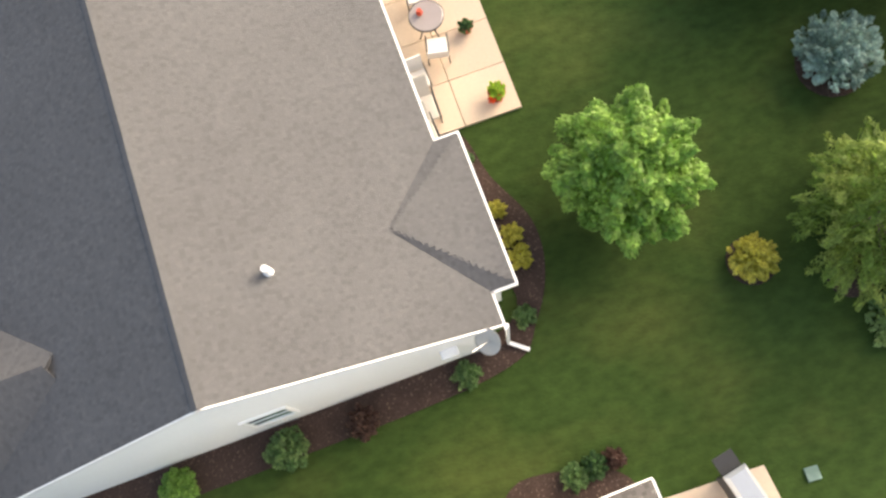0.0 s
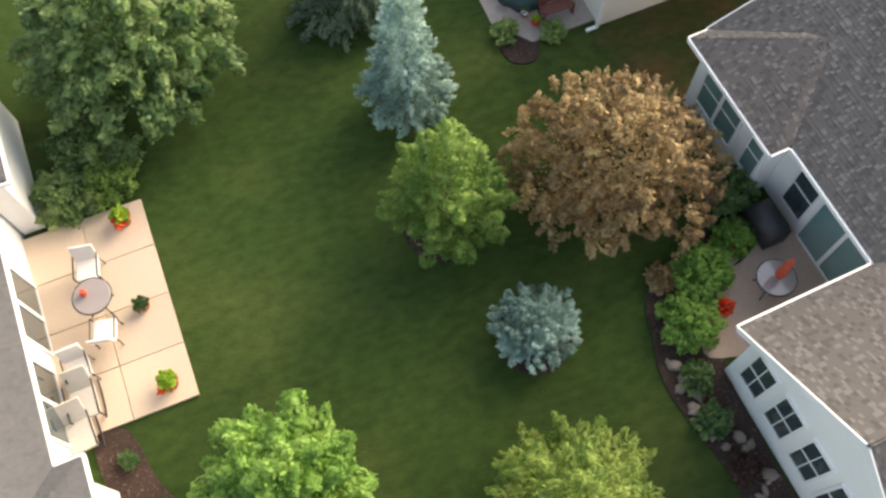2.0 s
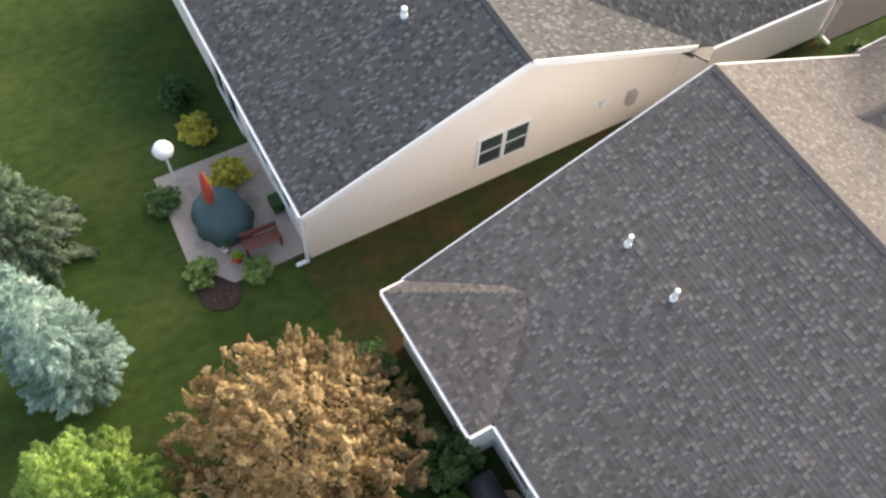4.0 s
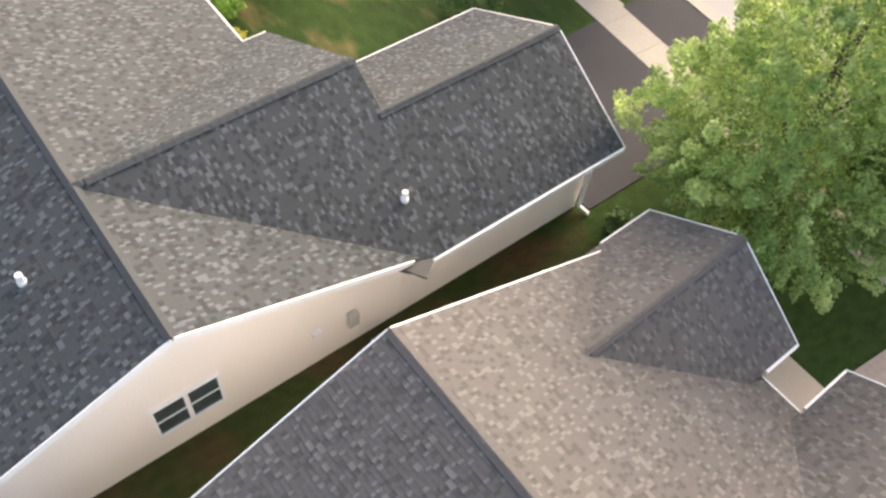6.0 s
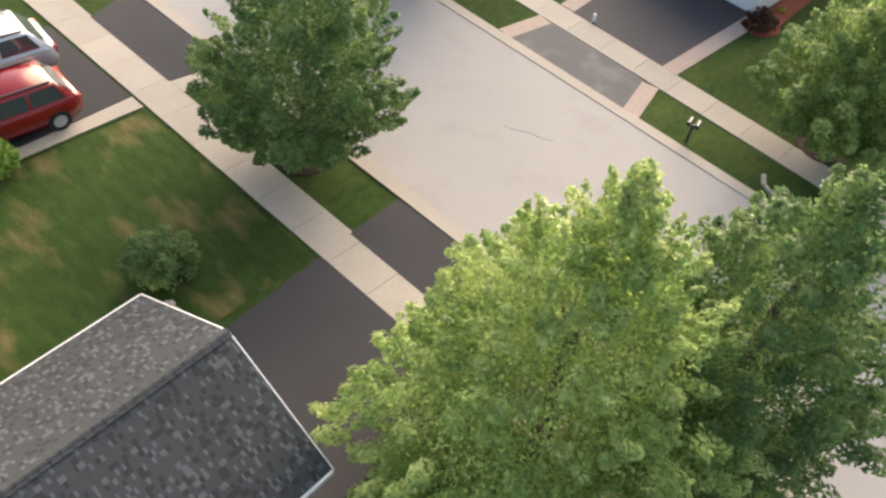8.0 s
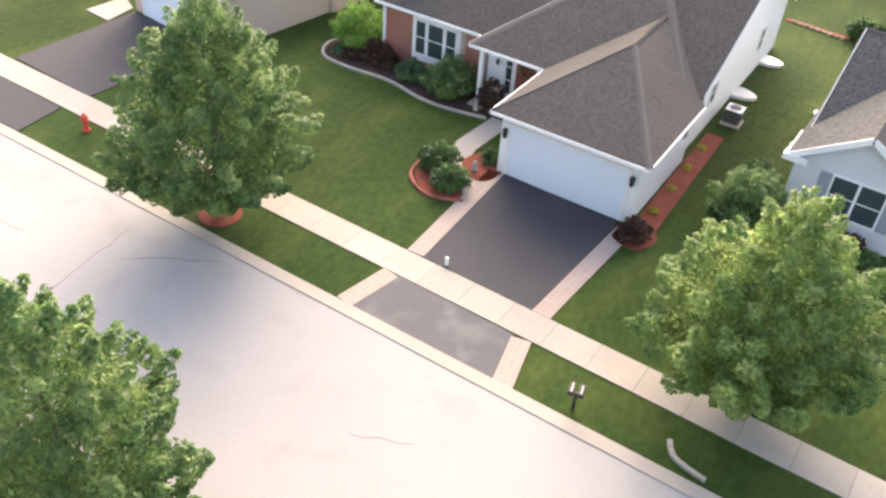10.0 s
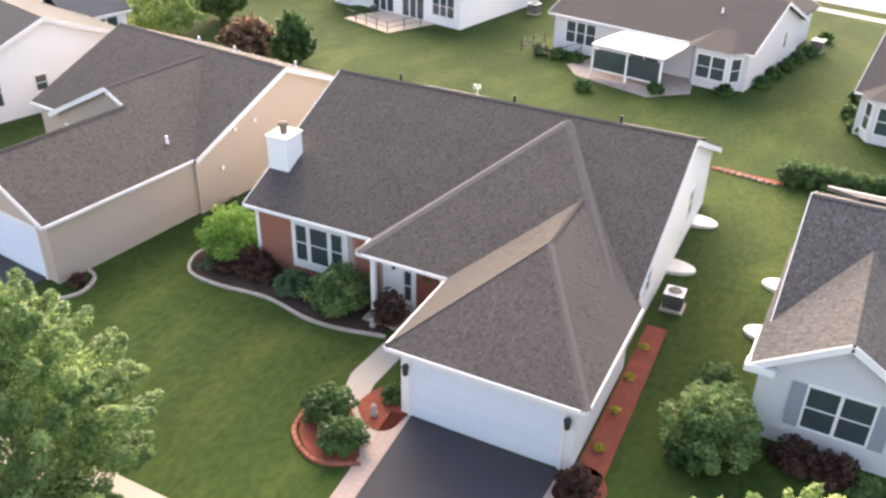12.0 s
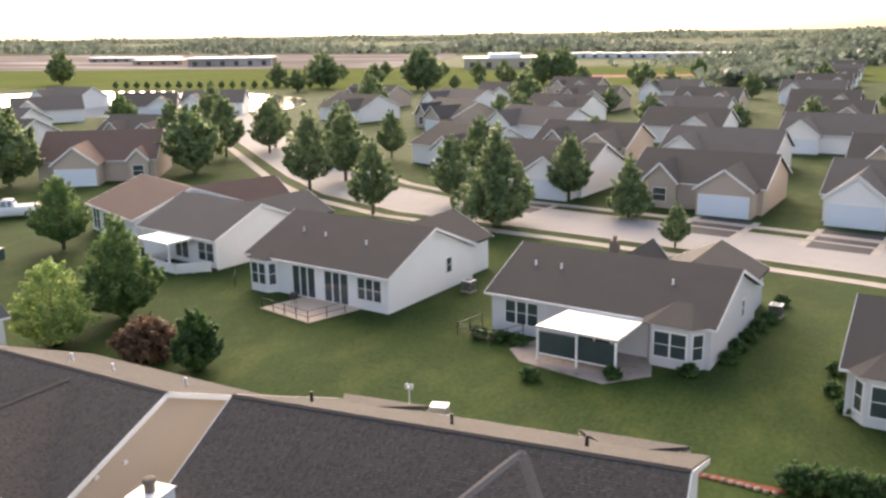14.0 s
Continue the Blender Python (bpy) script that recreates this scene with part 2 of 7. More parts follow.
# shingles: most of one tone, with darker and paler ones strewn among them
for tone, color, dark, pale in (("blue", (0.054, 0.058, 0.061), 0.66, 1.85), ("grey", (0.098, 0.091, 0.088), 0.76, 1.45), ("brown", (0.072, 0.065, 0.060), 0.78, 1.2),
                                ("worn", (0.096, 0.095, 0.099), 0.9, 1.08), ("red", (0.135, 0.09, 0.075), 0.86, 1.14), ("front", (0.064, 0.065, 0.067), 0.72, 1.4)):
    for kind_of, share in (("", 1.0), ("_dark", dark), ("_pale", pale)):
        shade = tuple(c * share for c in color)
        M["sh_" + tone + kind_of] = mat("shingle_" + tone + kind_of, shade, rough=0.95, noise_amt=0.16, scale=9, scale2=0.5, bump=0.5, bump_scale=90)


# ---- mesh helpers ----
class Build:
    """Collects vertices and faces of one mesh."""

    def __init__(self):
        self.v, self.f = [], []

    def add(self, verts, faces):
        n = len(self.v)
        self.v.extend([tuple(p) for p in verts])
        self.f.extend([tuple(i + n for i in f) for f in faces])
        return self

    def box(self, x0, x1, y0, y1, z0, z1, m=None, bevel=0.0):
        if bevel:
            b = bevel
            ring = []
            for z, i in ((z0, b), (z0 + b, 0), (z1 - b, 0), (z1, b)):
                ring.append([(x0 + i, y0 + i, z), (x1 - i, y0 + i, z), (x1 - i, y1 - i, z), (x0 + i, y1 - i, z)])
            vs = [p for r in ring for p in r]
            fs = [(3, 2, 1, 0), (12, 13, 14, 15)] + [(4 * k + a, 4 * k + (a + 1) % 4, 4 * k + 4 + (a + 1) % 4, 4 * k + 4 + a) for k in range(3) for a in range(4)]
        else:
            vs = [(x0, y0, z0), (x1, y0, z0), (x1, y1, z0), (x0, y1, z0), (x0, y0, z1), (x1, y0, z1), (x1, y1, z1), (x0, y1, z1)]
            fs = [(3, 2, 1, 0), (4, 5, 6, 7), (0, 1, 5, 4), (1, 2, 6, 5), (2, 3, 7, 6), (3, 0, 4, 7)]
        if m is not None:
            vs = [m @ Vector(p) for p in vs]
        return self.add(vs, fs)

    def beam(self, a, b, w, h, up=(0, 0, 1)):
        """A bar of width w and height h from a to b (centre line)."""
        a, b = Vector(a), Vector(b)
        d = (b - a).normalized()
        s = d.cross(Vector(up)).normalized() * w / 2
        u = s.cross(d).normalized() * h / 2
        vs = [p + q for p in (a, b) for q in (-s - u, s - u, s + u, -s + u)]
        return self.add(vs, [(3, 2, 1, 0), (4, 5, 6, 7), (0, 1, 5, 4), (1, 2, 6, 5), (2, 3, 7, 6), (3, 0, 4, 7)])

    def tube(self, pts, radii, n=8, cap=True):
        base = len(self.v)
        pts = [Vector(p) for p in pts]
        for k, p in enumerate(pts):
            d = (pts[min(k + 1, len(pts) - 1)] - pts[max(k - 1, 0)]).normalized()
            s = d.orthogonal().normalized() if abs(d.z) < 0.999 else Vector((1, 0, 0))
            t = d.cross(s)
            for a in range(n):
                w = 2 * math.pi * a / n
                self.v.append(tuple(p + (s * math.cos(w) + t * math.sin(w)) * radii[k]))
        for k in range(len(pts) - 1):
            for a in range(n):
                self.f.append((base + k * n + a, base + k * n + (a + 1) % n, base + (k + 1) * n + (a + 1) % n, base + (k + 1) * n + a))
        if cap:
            self.f.append(tuple(base + a for a in reversed(range(n))))
            self.f.append(tuple(base + (len(pts) - 1) * n + a for a in range(n)))
        return self

    def lathe(self, profile, n=16, centre=(0, 0, 0), sx=1.0, sy=1.0):
        """Rings of (radius, height) round a vertical axis."""
        base = len(self.v)
        cx, cy, cz = centre
        for r, z in profile:
            for a in range(n):
                w = 2 * math.pi * a / n
                self.v.append((cx + sx * r * math.cos(w), cy + sy * r * math.sin(w), cz + z))
        for k in range(len(profile) - 1):
            for a in range(n):
                self.f.append((base + k * n + a, base + k * n + (a + 1) % n, base + (k + 1) * n + (a + 1) % n, base + (k + 1) * n + a))
        self.f.append(tuple(base + a for a in reversed(range(n))))
        self.f.append(tuple(base + (len(profile) - 1) * n + a for a in range(n)))
        return self

    def slab(self, poly, z0, z1):
        """A flat plate over a plan outline (counter-clockwise)."""
        n = len(poly)
        vs = [(p[0], p[1], z0) for p in poly] + [(p[0], p[1], z1) for p in poly]
        return self.add(vs, [tuple(reversed(range(n))), tuple(range(n, 2 * n))] + [(a, (a + 1) % n, n + (a + 1) % n, n + a) for a in range(n)])

    def mesh(self, name, material, smooth=False):
        me = bpy.data.meshes.new(name)
        me.from_pydata(self.v, [], self.f)
        me.materials.append(material)
        if smooth:
            me.polygons.foreach_set("use_smooth", [True] * len(me.polygons))
        me.update()
        return me


def part(name, build, material, parent, label="", kind="", smooth=False, m=None):
    ob = new(name, build.mesh(name, material, smooth))
    ob.parent = parent
    if m is not None:
        ob.matrix_basis = m
    if label:
        ob["label"] = label
    if kind:
        ob["kind"] = kind
    return ob


def root(name, m, label, category, group="", kind=""):
    ob = new(name)
    ob.empty_display_size = 0.3
    ob.matrix_basis = m
    return tagged(ob, label, category, group, kind)


def thing(name, build, material, m, label, category, group="", kind="", smooth=False):
    ob = new(name, build.mesh(name, material, smooth))
    ob.matrix_basis = m
    return tagged(ob, label, category, group, kind)


def quads_mesh(name, centres, axes_u, axes_v, material):
    """Many loose four-cornered leaves in one mesh."""
    c, u, v = (np.asarray(a, float) for a in (centres, axes_u, axes_v))
    n = len(c)
    bend = np.cross(u, v)
    bend /= np.linalg.norm(bend, axis=1, keepdims=True) + 1e-9
    lift = bend * np.linalg.norm(u, axis=1, keepdims=True) * 0.25
    co = np.stack([c - v, c + u + lift, c + v, c - u + lift], 1).reshape(-1, 3)
    me = bpy.data.meshes.new(name)
    me.vertices.add(4 * n)
    me.vertices.foreach_set("co", co.ravel())
    me.loops.add(4 * n)
    me.loops.foreach_set("vertex_index", np.arange(4 * n, dtype=np.int32))
    me.polygons.add(n)
    me.polygons.foreach_set("loop_start", np.arange(0, 4 * n, 4, dtype=np.int32))
    me.materials.append(material)
    me.update(calc_edges=True)
    me.validate()
    return me


# ---- plants ----
def crown_mesh(name, seed, r, h, low, leaves, leaf, material, count=90, length=0.42, width=0.16, up=0.55, cone=0.2, wide=0.4, ragged=0.08, core=0.25, droop=0.0, slim=0.5, gaps=0.0, stray=0.16):
    """Leafy shoots that stand out of an uneven envelope over a dense core. count: shoots; length, width: of a shoot, as shares of the crown's radius;
    up: how far the shoots turn upward; wide: share of the height where the crown is widest; gaps: share of the shoots that are missing; stray: how far the shoots stray from their way."""
    rng = np.random.default_rng(seed)
    ph = rng.uniform(0, 2 * math.pi, 6)

    def reach(a, t):
        lump = 0.6 * np.sin(2 * a + 5 * t + ph[0]) + 0.5 * np.sin(3 * a - 8 * t + ph[1]) + 0.5 * np.sin(5 * a + 13 * t + ph[2]) + 0.4 * np.sin(a + 4 * t + ph[4])
        under = np.sin(np.pi / 2 * np.clip(t / wide, 0, 1)) ** 0.6
        over = (np.clip(1 - t, 0, 1) / (1 - wide)) ** (0.5 + 0.5 * cone)
        return np.minimum(under, np.minimum(over, 1.0)) * (1 + ragged * lump)

    # shoots, evenly strewn over the envelope, with a few deeper ones
    t = rng.uniform(0.02, 1.0, 12 * count + 60)
    t = np.sort(t[rng.uniform(0, 1.1, len(t)) < reach(0 * t, t) + 0.07][:count])
    n = len(t)
    a = 2.399963 * np.arange(n) + rng.normal(0, 0.35, n)
    deep = np.where(rng.uniform(0, 1, n) < 0.25, rng.uniform(0.55, 0.85, n), rng.uniform(0.88, 1.1, n))
    q = r * np.maximum(reach(a, t), 0.04) * deep
    rad = np.stack([np.cos(a), np.sin(a), np.zeros(n)], 1)
    tip = rad * q[:, None] + np.array([0, 0, 1.0]) * (low + h * (t * 0.97 + 0.03 * deep))[:, None]
    way = rad * (1.05 - 0.75 * t)[:, None] + np.array([0, 0, 1.0]) * (up * (0.35 + 0.9 * t))[:, None] + rng.normal(0, stray, (n, 3))
    way /= np.linalg.norm(way, axis=1, keepdims=True)
    ln = length * r * rng.uniform(0.65, 1.35, n) * (1.12 - 0.45 * t)
    wd = width * r * rng.uniform(0.7, 1.3, n) * (1.1 - 0.4 * t)
    if gaps:
        wd *= rng.uniform(0, 1, n) > gaps
    m = int(leaves * (1 - core))
    pick = rng.choice(n, m, p=ln * wd / (ln * wd).sum())
    s = rng.uniform(0, 1, m) ** 0.75
    side = np.cross(way[pick], rng.normal(size=(m, 3)))
    side /= np.linalg.norm(side, axis=1, keepdims=True)
    off = wd[pick] * np.sqrt(rng.uniform(0.05, 1, m)) * (0.25 + 0.75 * np.sin(np.pi * (0.22 + 0.74 * s)))
    c = tip[pick] + way[pick] * (ln[pick] * (s - 0.88))[:, None] + side * off[:, None]
    nrm = side * 0.55 + way[pick] * 0.35 + np.array([0, 0, 0.55]) + rng.normal(0, 0.35, (m, 3))
    # the core
    k = leaves - m
    ti = rng.uniform(0.03, 0.93, 6 * k + 20)
    ai = rng.uniform(0, 2 * math.pi, len(ti))
    ok = rng.uniform(0, 1.2, len(ti)) < reach(ai, ti)
    ti, ai = ti[ok][:k], ai[ok][:k]
    ri = r * reach(ai, ti) * 0.8 * rng.uniform(0.05, 1, len(ti)) ** 0.5
    inner = np.stack([ri * np.cos(ai), ri * np.sin(ai), low + h * ti * 0.95], 1)
    c = np.concatenate([c, inner])
    nrm = np.concatenate([nrm, rng.normal(0, 0.6, inner.shape) + np.array([0, 0, 0.5])])
    way_all = np.concatenate([way[pick], rng.normal(size=inner.shape)])
    total = len(c)
    c[:, 2] -= droop * rng.uniform(0.5, 1, total) * (np.linalg.norm(c[:, :2], axis=1) / r) ** 2
    c[:, 2] = np.maximum(c[:, 2], 0.03)
    nrm /= np.linalg.norm(nrm, axis=1, keepdims=True)
    v = way_all + rng.normal(0, 0.45, (total, 3))
    u = np.cross(nrm, v)
    u /= np.linalg.norm(u, axis=1, keepdims=True) + 1e-9
    v = np.cross(u, nrm)
    z = leaf * rng.uniform(0.6, 1.4, (total, 1))
    ls = [tuple(p * np.array([0.72, 0.72, 0.92])) for p in tip[n // 8::max(1, n // 14)]]
    return quads_mesh(name, c, u * z * slim, v * z, material), ls


def tree(name, x, y, r, h, low, leaves, leaf, material, label, seed, group="", trunk=0.0, limbs=8, **shape):
    ob = root(name, pose(x, y, 0), label, "tree", group)
    me, ls = crown_mesh("crown", seed, r, h, low, leaves, leaf, M[material], **shape)
    cr = new("crown", me)
    cr.parent = ob
    rng = random.Random(seed)
    top, rad = low + h, trunk or 0.018 * (low + h)
    b = Build().tube([(0, 0, -0.1), (0.012 * top, 0, top * 0.3), (-0.012 * top, 0.012 * top, top * 0.55), (0, 0, top * 0.7)], [rad * 1.3, rad, rad * 0.6, rad * 0.12], 9)
    tk = part("trunk", b, M["bark"], ob, smooth=True)
    for l in ls[:limbs]:
        z0 = min(max(0.15 * top, l[2] * 0.55), top * 0.6)
        p = Vector(l)
        lb = Build().tube([(0, 0, z0), p * 0.5 + Vector((rng.uniform(-0.1, 0.1), rng.uniform(-0.1, 0.1), z0 * 0.55)), p], [rad * 0.4, rad * 0.22, rad * 0.05], 6)
        part("limb", lb, M["bark"], tk, smooth=True)
    return ob


def shrub(x, y, r, h, material, label, seed, leaves=900, leaf=0.09, name="shrub", group="", z=0.0, sy=1.0, **shape):
    shape = {"count": int(26 + 44 * r), "length": 0.45, "width": 0.24, "up": 0.7, "cone": 0.0, "wide": 0.42, "ragged": 0.06, **shape}
    me, _ = crown_mesh("foliage", seed, r * 0.96, h * 0.95, 0.02, leaves, leaf, M[material], **shape)
    ob = root(name, pose(x, y, z) @ Matrix.Diagonal((1, sy, 1, 1)), label, "shrub", group)
    cr = new("foliage", me)
    cr.parent = ob
    for k in range(3):
        a = 2.1 * k + seed
        part("stem", Build().tube([(0.03 * math.cos(a), 0.03 * math.sin(a), -0.03), (0.45 * r * math.cos(a), 0.45 * r * math.sin(a), h * 0.6)], [0.025, 0.008], 5), M["bark"], ob)
    return ob


# ---- houses ----
COURSE = 0.112


def face_rows(poly, step):
    """Courses up a sloping face: for each, the low line's interval. Yields origin, along, up and rows of (s, a, b)."""
    p = [Vector(q) for q in poly]
    n = sum(((p[i] - p[0]).cross(p[(i + 1) % len(p)] - p[0]) for i in range(1, len(p))), Vector()).normalized()
    if n.z < 0:
        n = -n
    along = Vector((0, 0, 1)).cross(n).normalized()
    up = n.cross(along).normalized()
    o = p[0]
    st = [((q - o).dot(along), (q - o).dot(up)) for q in p]
    lo, hi = min(t for _, t in st), max(t for _, t in st)
    rows, k = [], 0
    while lo + k * step < hi - 0.02:
        t = lo + (k + 0.4) * step
        xs = []
        for (a0, t0), (a1, t1) in zip(st, st[1:] + st[:1]):
            if (t0 - t) * (t1 - t) < 0:
                xs.append(a0 + (a1 - a0) * (t - t0) / (t1 - t0))
        if len(xs) >= 2:
            rows.append((lo + k * step, min(xs), max(xs)))
        k += 1
    return o, along, up, n, rows


def shingles(faces, rng, keep=None):
    """Shingle tabs over all faces, each a thin wedge, sorted by tone. keep(point): True sets a tab apart."""
    tones, apart = {"": Build(), "_dark": Build(), "_pale": Build()}, []
    for poly in faces:
        o, along, up, n, rows = face_rows(poly, COURSE)
        for t, a, c in rows:
            x = a - rng.uniform(0, 0.12)
            while x < c:
                tone = rng.choice(("", "", "", "_dark", "_pale"))
                w = rng.uniform(0.045, 0.08) if tone == "_pale" else rng.uniform(0.06, 0.12)
                x0, x1 = max(x, a), min(x + w - 0.001, c)
                x += w
                if x1 - x0 < 0.03:
                    continue
                th = 0.011 if tone == "_pale" else rng.uniform(0.005, 0.008)
                p0 = o + along * x0 + up * t
                p1 = o + along * x1 + up * t
                q0, q1 = p0 + up * (COURSE * 1.06), p1 + up * (COURSE * 1.06)
                vs = [p0 + n * th, p1 + n * th, q1 + n * 0.002, q0 + n * 0.002, p0 - n * 0.01, p1 - n * 0.01]
                fs = [(0, 1, 2, 3), (4, 5, 1, 0)]
                if keep and keep((p0 + q1) / 2):
                    apart.append((vs, fs, tone))
                else:
                    tones[tone].add(vs, fs)
    return tones, apart


def gable_x(x0, x1, y0, y1, ze, zr):
    """Ridge along x: two faces."""
    ym = (y0 + y1) / 2
    return [[(x0, y0, ze), (x1, y0, ze), (x1, ym, zr), (x0, ym, zr)], [(x1, y1, ze), (x0, y1, ze), (x0, ym, zr), (x1, ym, zr)]]


def gable_y(x0, x1, y0, y1, ze, zr, xm=None):
    """Ridge along y, from y0 (the gable end) to y1."""
    xm = (x0 + x1) / 2 if xm is None else xm
    return [[(x0, y1, ze), (x0, y0, ze), (xm, y0, zr), (xm, y1, zr)], [(x1, y0, ze), (x1, y1, ze), (xm, y1, zr), (xm, y0, zr)]]


def bay_hip(x0, x1, y0, back, ye, za):
    """A bay roof whose hips meet in one point at depth ye; back: where its sides end under the main roof."""
    a = ((x0 + x1) / 2, ye, za)
    return [[(x0, y0, 2.7), (x1, y0, 2.7), a], [(x1, y0, 2.7), (x1, back, 2.7), a], [(x0, back, 2.7), (x0, y0, 2.7), a]]


def bump_hip(x0, x1, y0, y1, ze, zt, inset):
    """A shallow hipped bay roof from the eave y0 back to y1."""
    return [[(x0, y0, ze), (x1, y0, ze), (x1 - inset, y1, zt), (x0 + inset, y1, zt)],
            [(x1, y0, ze), (x1, y1, ze), (x1 - inset, y1, zt)], [(x0, y1, ze), (x0, y0, ze), (x0 + inset, y1, zt)]]


def roof(parent, faces, material, rng, tabs=True, drop=0.16, keep=None, label=""):
    """Solid roof plates; the shingles lie on them."""
    for poly in faces:
        n = len(poly)
        vs = list(poly) + [(p[0], p[1], p[2] - drop) for p in poly]
        b = Build().add(vs, [tuple(range(n)), tuple(reversed(range(n, 2 * n)))] + [(n + a, n + (a + 1) % n, (a + 1) % n, a) for a in range(n)])
        r = part("roof_slope", b, M[material], parent, label)
        if tabs:
            tones, apart = shingles([poly], rng, keep=keep)
            for tone, tabs_of in tones.items():
                if tabs_of.v:
                    part("shingles", tabs_of, M[material + tone], r, kind="stuff")
            for vs, fs, tone in apart:
                part("shingle", Build().add(vs, fs), M[material + tone], r)


def edge(parent, name, a, b, h=0.12, w=0.058, material="trim", dz=-0.08):
    """A gutter, fascia or rake board along a roof's edge."""
    if name == "rake_board":
        w, dz = 0.028, -0.1
    a, b = Vector(a) + Vector((0, 0, dz)), Vector(b) + Vector((0, 0, dz))
    part(name, Build().beam(a, b, w, h), M[material], parent)


def cap_row(parent, a, b, material, w=0.26):
    """Overlapping ridge caps in one row."""
    a, b = Vector(a), Vector(b)
    d = b - a
    n = max(2, int(d.length / 0.2))
    u = d.normalized()
    s = u.cross(Vector((0, 0, 1))).normalized() * w * 0.4
    bl = Build()
    for k in range(n):
        p, q = a + d * k / n, a + d * (k + 1.15) / n
        z0, z1 = Vector((0, 0, 0.035)), Vector((0, 0, 0.022))
        e = Vector((0, 0, -0.055))
        bl.add([p + z0, p - s + z0 + e, q - s + z1 + e, q + z1, p + s + z0 + e, q + s + z1 + e], [(0, 3, 2, 1), (0, 4, 5, 3)])
    part("ridge_cap", bl, M[material], parent, kind="stuff")


def wall(parent, p0, p1, z1, material, peak=None, z0=0.0, thick=0.15, name="wall", label=""):
    """An upright wall from p0 to p1 in plan, its outer face on the right-hand side of that way. peak: (share of the way, height) of a gable."""
    a, b = Vector((*p0, 0)), Vector((*p1, 0))
    d = (b - a).normalized()
    a, b = a + d * 0.003, b - d * 0.003
    inn = Vector((-d.y, d.x, 0)) * thick
    outline = [(a, z0), (b, z0), (b, z1)]
    for share, z in (reversed(peak) if peak else ()):
        outline.append((a + (b - a) * share, z))
    outline.append((a, z1))
    n = len(outline)
    vs = [p + Vector((0, 0, z)) for p, z in outline] + [p + inn + Vector((0, 0, z)) for p, z in outline]
    bl = Build().add(vs, [tuple(range(n)), tuple(reversed(range(n, 2 * n)))] + [(n + k, n + (k + 1) % n, (k + 1) % n, k) for k in range(n)])
    return part(name, bl, M[material], parent, label)


def on_wall(p0, p1):
    """Frame of a wall's outer face: x along it, y into the house, z up."""
    a, b = Vector((*p0, 0)), Vector((*p1, 0))
    d = (b - a).normalized()
    return Matrix(((d.x, -d.y, 0, a.x), (d.y, d.x, 0, a.y), (0, 0, 1, 0), (0, 0, 0, 1)))


def window(parent, wm, x, z, w, h, panes=1, bars=(0, 1), glass="glass", name="window"):
    """A white framed window on a wall: panes side by side, each with its own bars (upright, level)."""
    b = Build()
    f, d = 0.07, 0.05
    loops = [[(sx * (w / 2 + g), y, h / 2 + sz * (h / 2 + g)) for sx, sz in ((-1, -1), (1, -1), (1, 1), (-1, 1))] for g, y in ((f, -d), (0, -d), (0, 0.02), (f, 0.02))]
    b.add([p for lp in loops for p in lp], [(4 * i + k, 4 * i + (k + 1) % 4, 4 * ((i + 1) % 4) + (k + 1) % 4, 4 * ((i + 1) % 4) + k) for i in range(4) for k in range(4)])
    pw = w / panes
    ob = part(name, b, M["trim"], parent, m=wm @ pose(x, 0, z))
    for k in range(1, panes):
        part("mullion", Build().box(-w / 2 + k * pw - 0.05, -w / 2 + k * pw + 0.05, -d, 0.02, 0.001, h - 0.001), M["trim"], ob)
    for k in range(panes):
        x0 = -w / 2 + k * pw
        part("pane", Build().box(x0, x0 + pw, -0.018, -0.006, 0, h), M[glass], ob)
        g = Build()
        for i in range(1, bars[0] + 1):
            g.box(x0 + i * pw / (bars[0] + 1) - 0.012, x0 + i * pw / (bars[0] + 1) + 0.012, -0.03, -0.019, 0, h)
        for i in range(1, bars[1] + 1):
            g.box(x0, x0 + pw, -0.032, -0.019, i * h / (bars[1] + 1) - 0.02, i * h / (bars[1] + 1) + 0.02)
        if g.v:
            part("glazing_bar", g, M["trim"], ob)
    return ob


def garage_door(parent, wm, x, w=4.88, h=2.13, rows=4, cols=8):
    b = Build()
    e = w / 2 + 0.1
    arch = [(-e, 0), (-w / 2, 0), (-w / 2, h), (w / 2, h), (w / 2, 0), (e, 0), (e, h + 0.1), (-e, h + 0.1)]
    b.add([(p, -0.065, q) for p, q in arch] + [(p, 0.02, q) for p, q in arch],
          [(0, 1, 2, 7), (2, 3, 6, 7), (3, 4, 5, 6), (15, 10, 9, 8), (15, 14, 11, 10), (14, 13, 12, 11)] + [(8 + k, 8 + (k + 1) % 8, (k + 1) % 8, k) for k in range(8)])
    ob = part("garage_door", b, M["trim"], parent, m=wm @ pose(x, 0, 0))
    for r in range(rows):
        p = Build().box(-w / 2, w / 2, -0.012, 0.01, r * h / rows + 0.004, (r + 1) * h / rows - 0.004)
        for c in range(cols):
            x0 = -w / 2 + c * w / cols + 0.07
            p.box(x0, x0 + w / cols - 0.14, -0.02, -0.012, r * h / rows + 0.09, (r + 1) * h / rows - 0.09)
        part("door_panel", p, M["door_white"], ob)
    return ob


def roof_vent(parent, x, y, z, material="trim", r=0.06, h=0.42, lean=0.0):
    b = Build().lathe([(r + 0.02, -0.1), (r + 0.02, 0.06), (r, 0.08), (r, h), (r * 0.8, h + 0.01)], 10, (x, y, z))
    part("vent_pipe", b, M[material], parent, smooth=False)


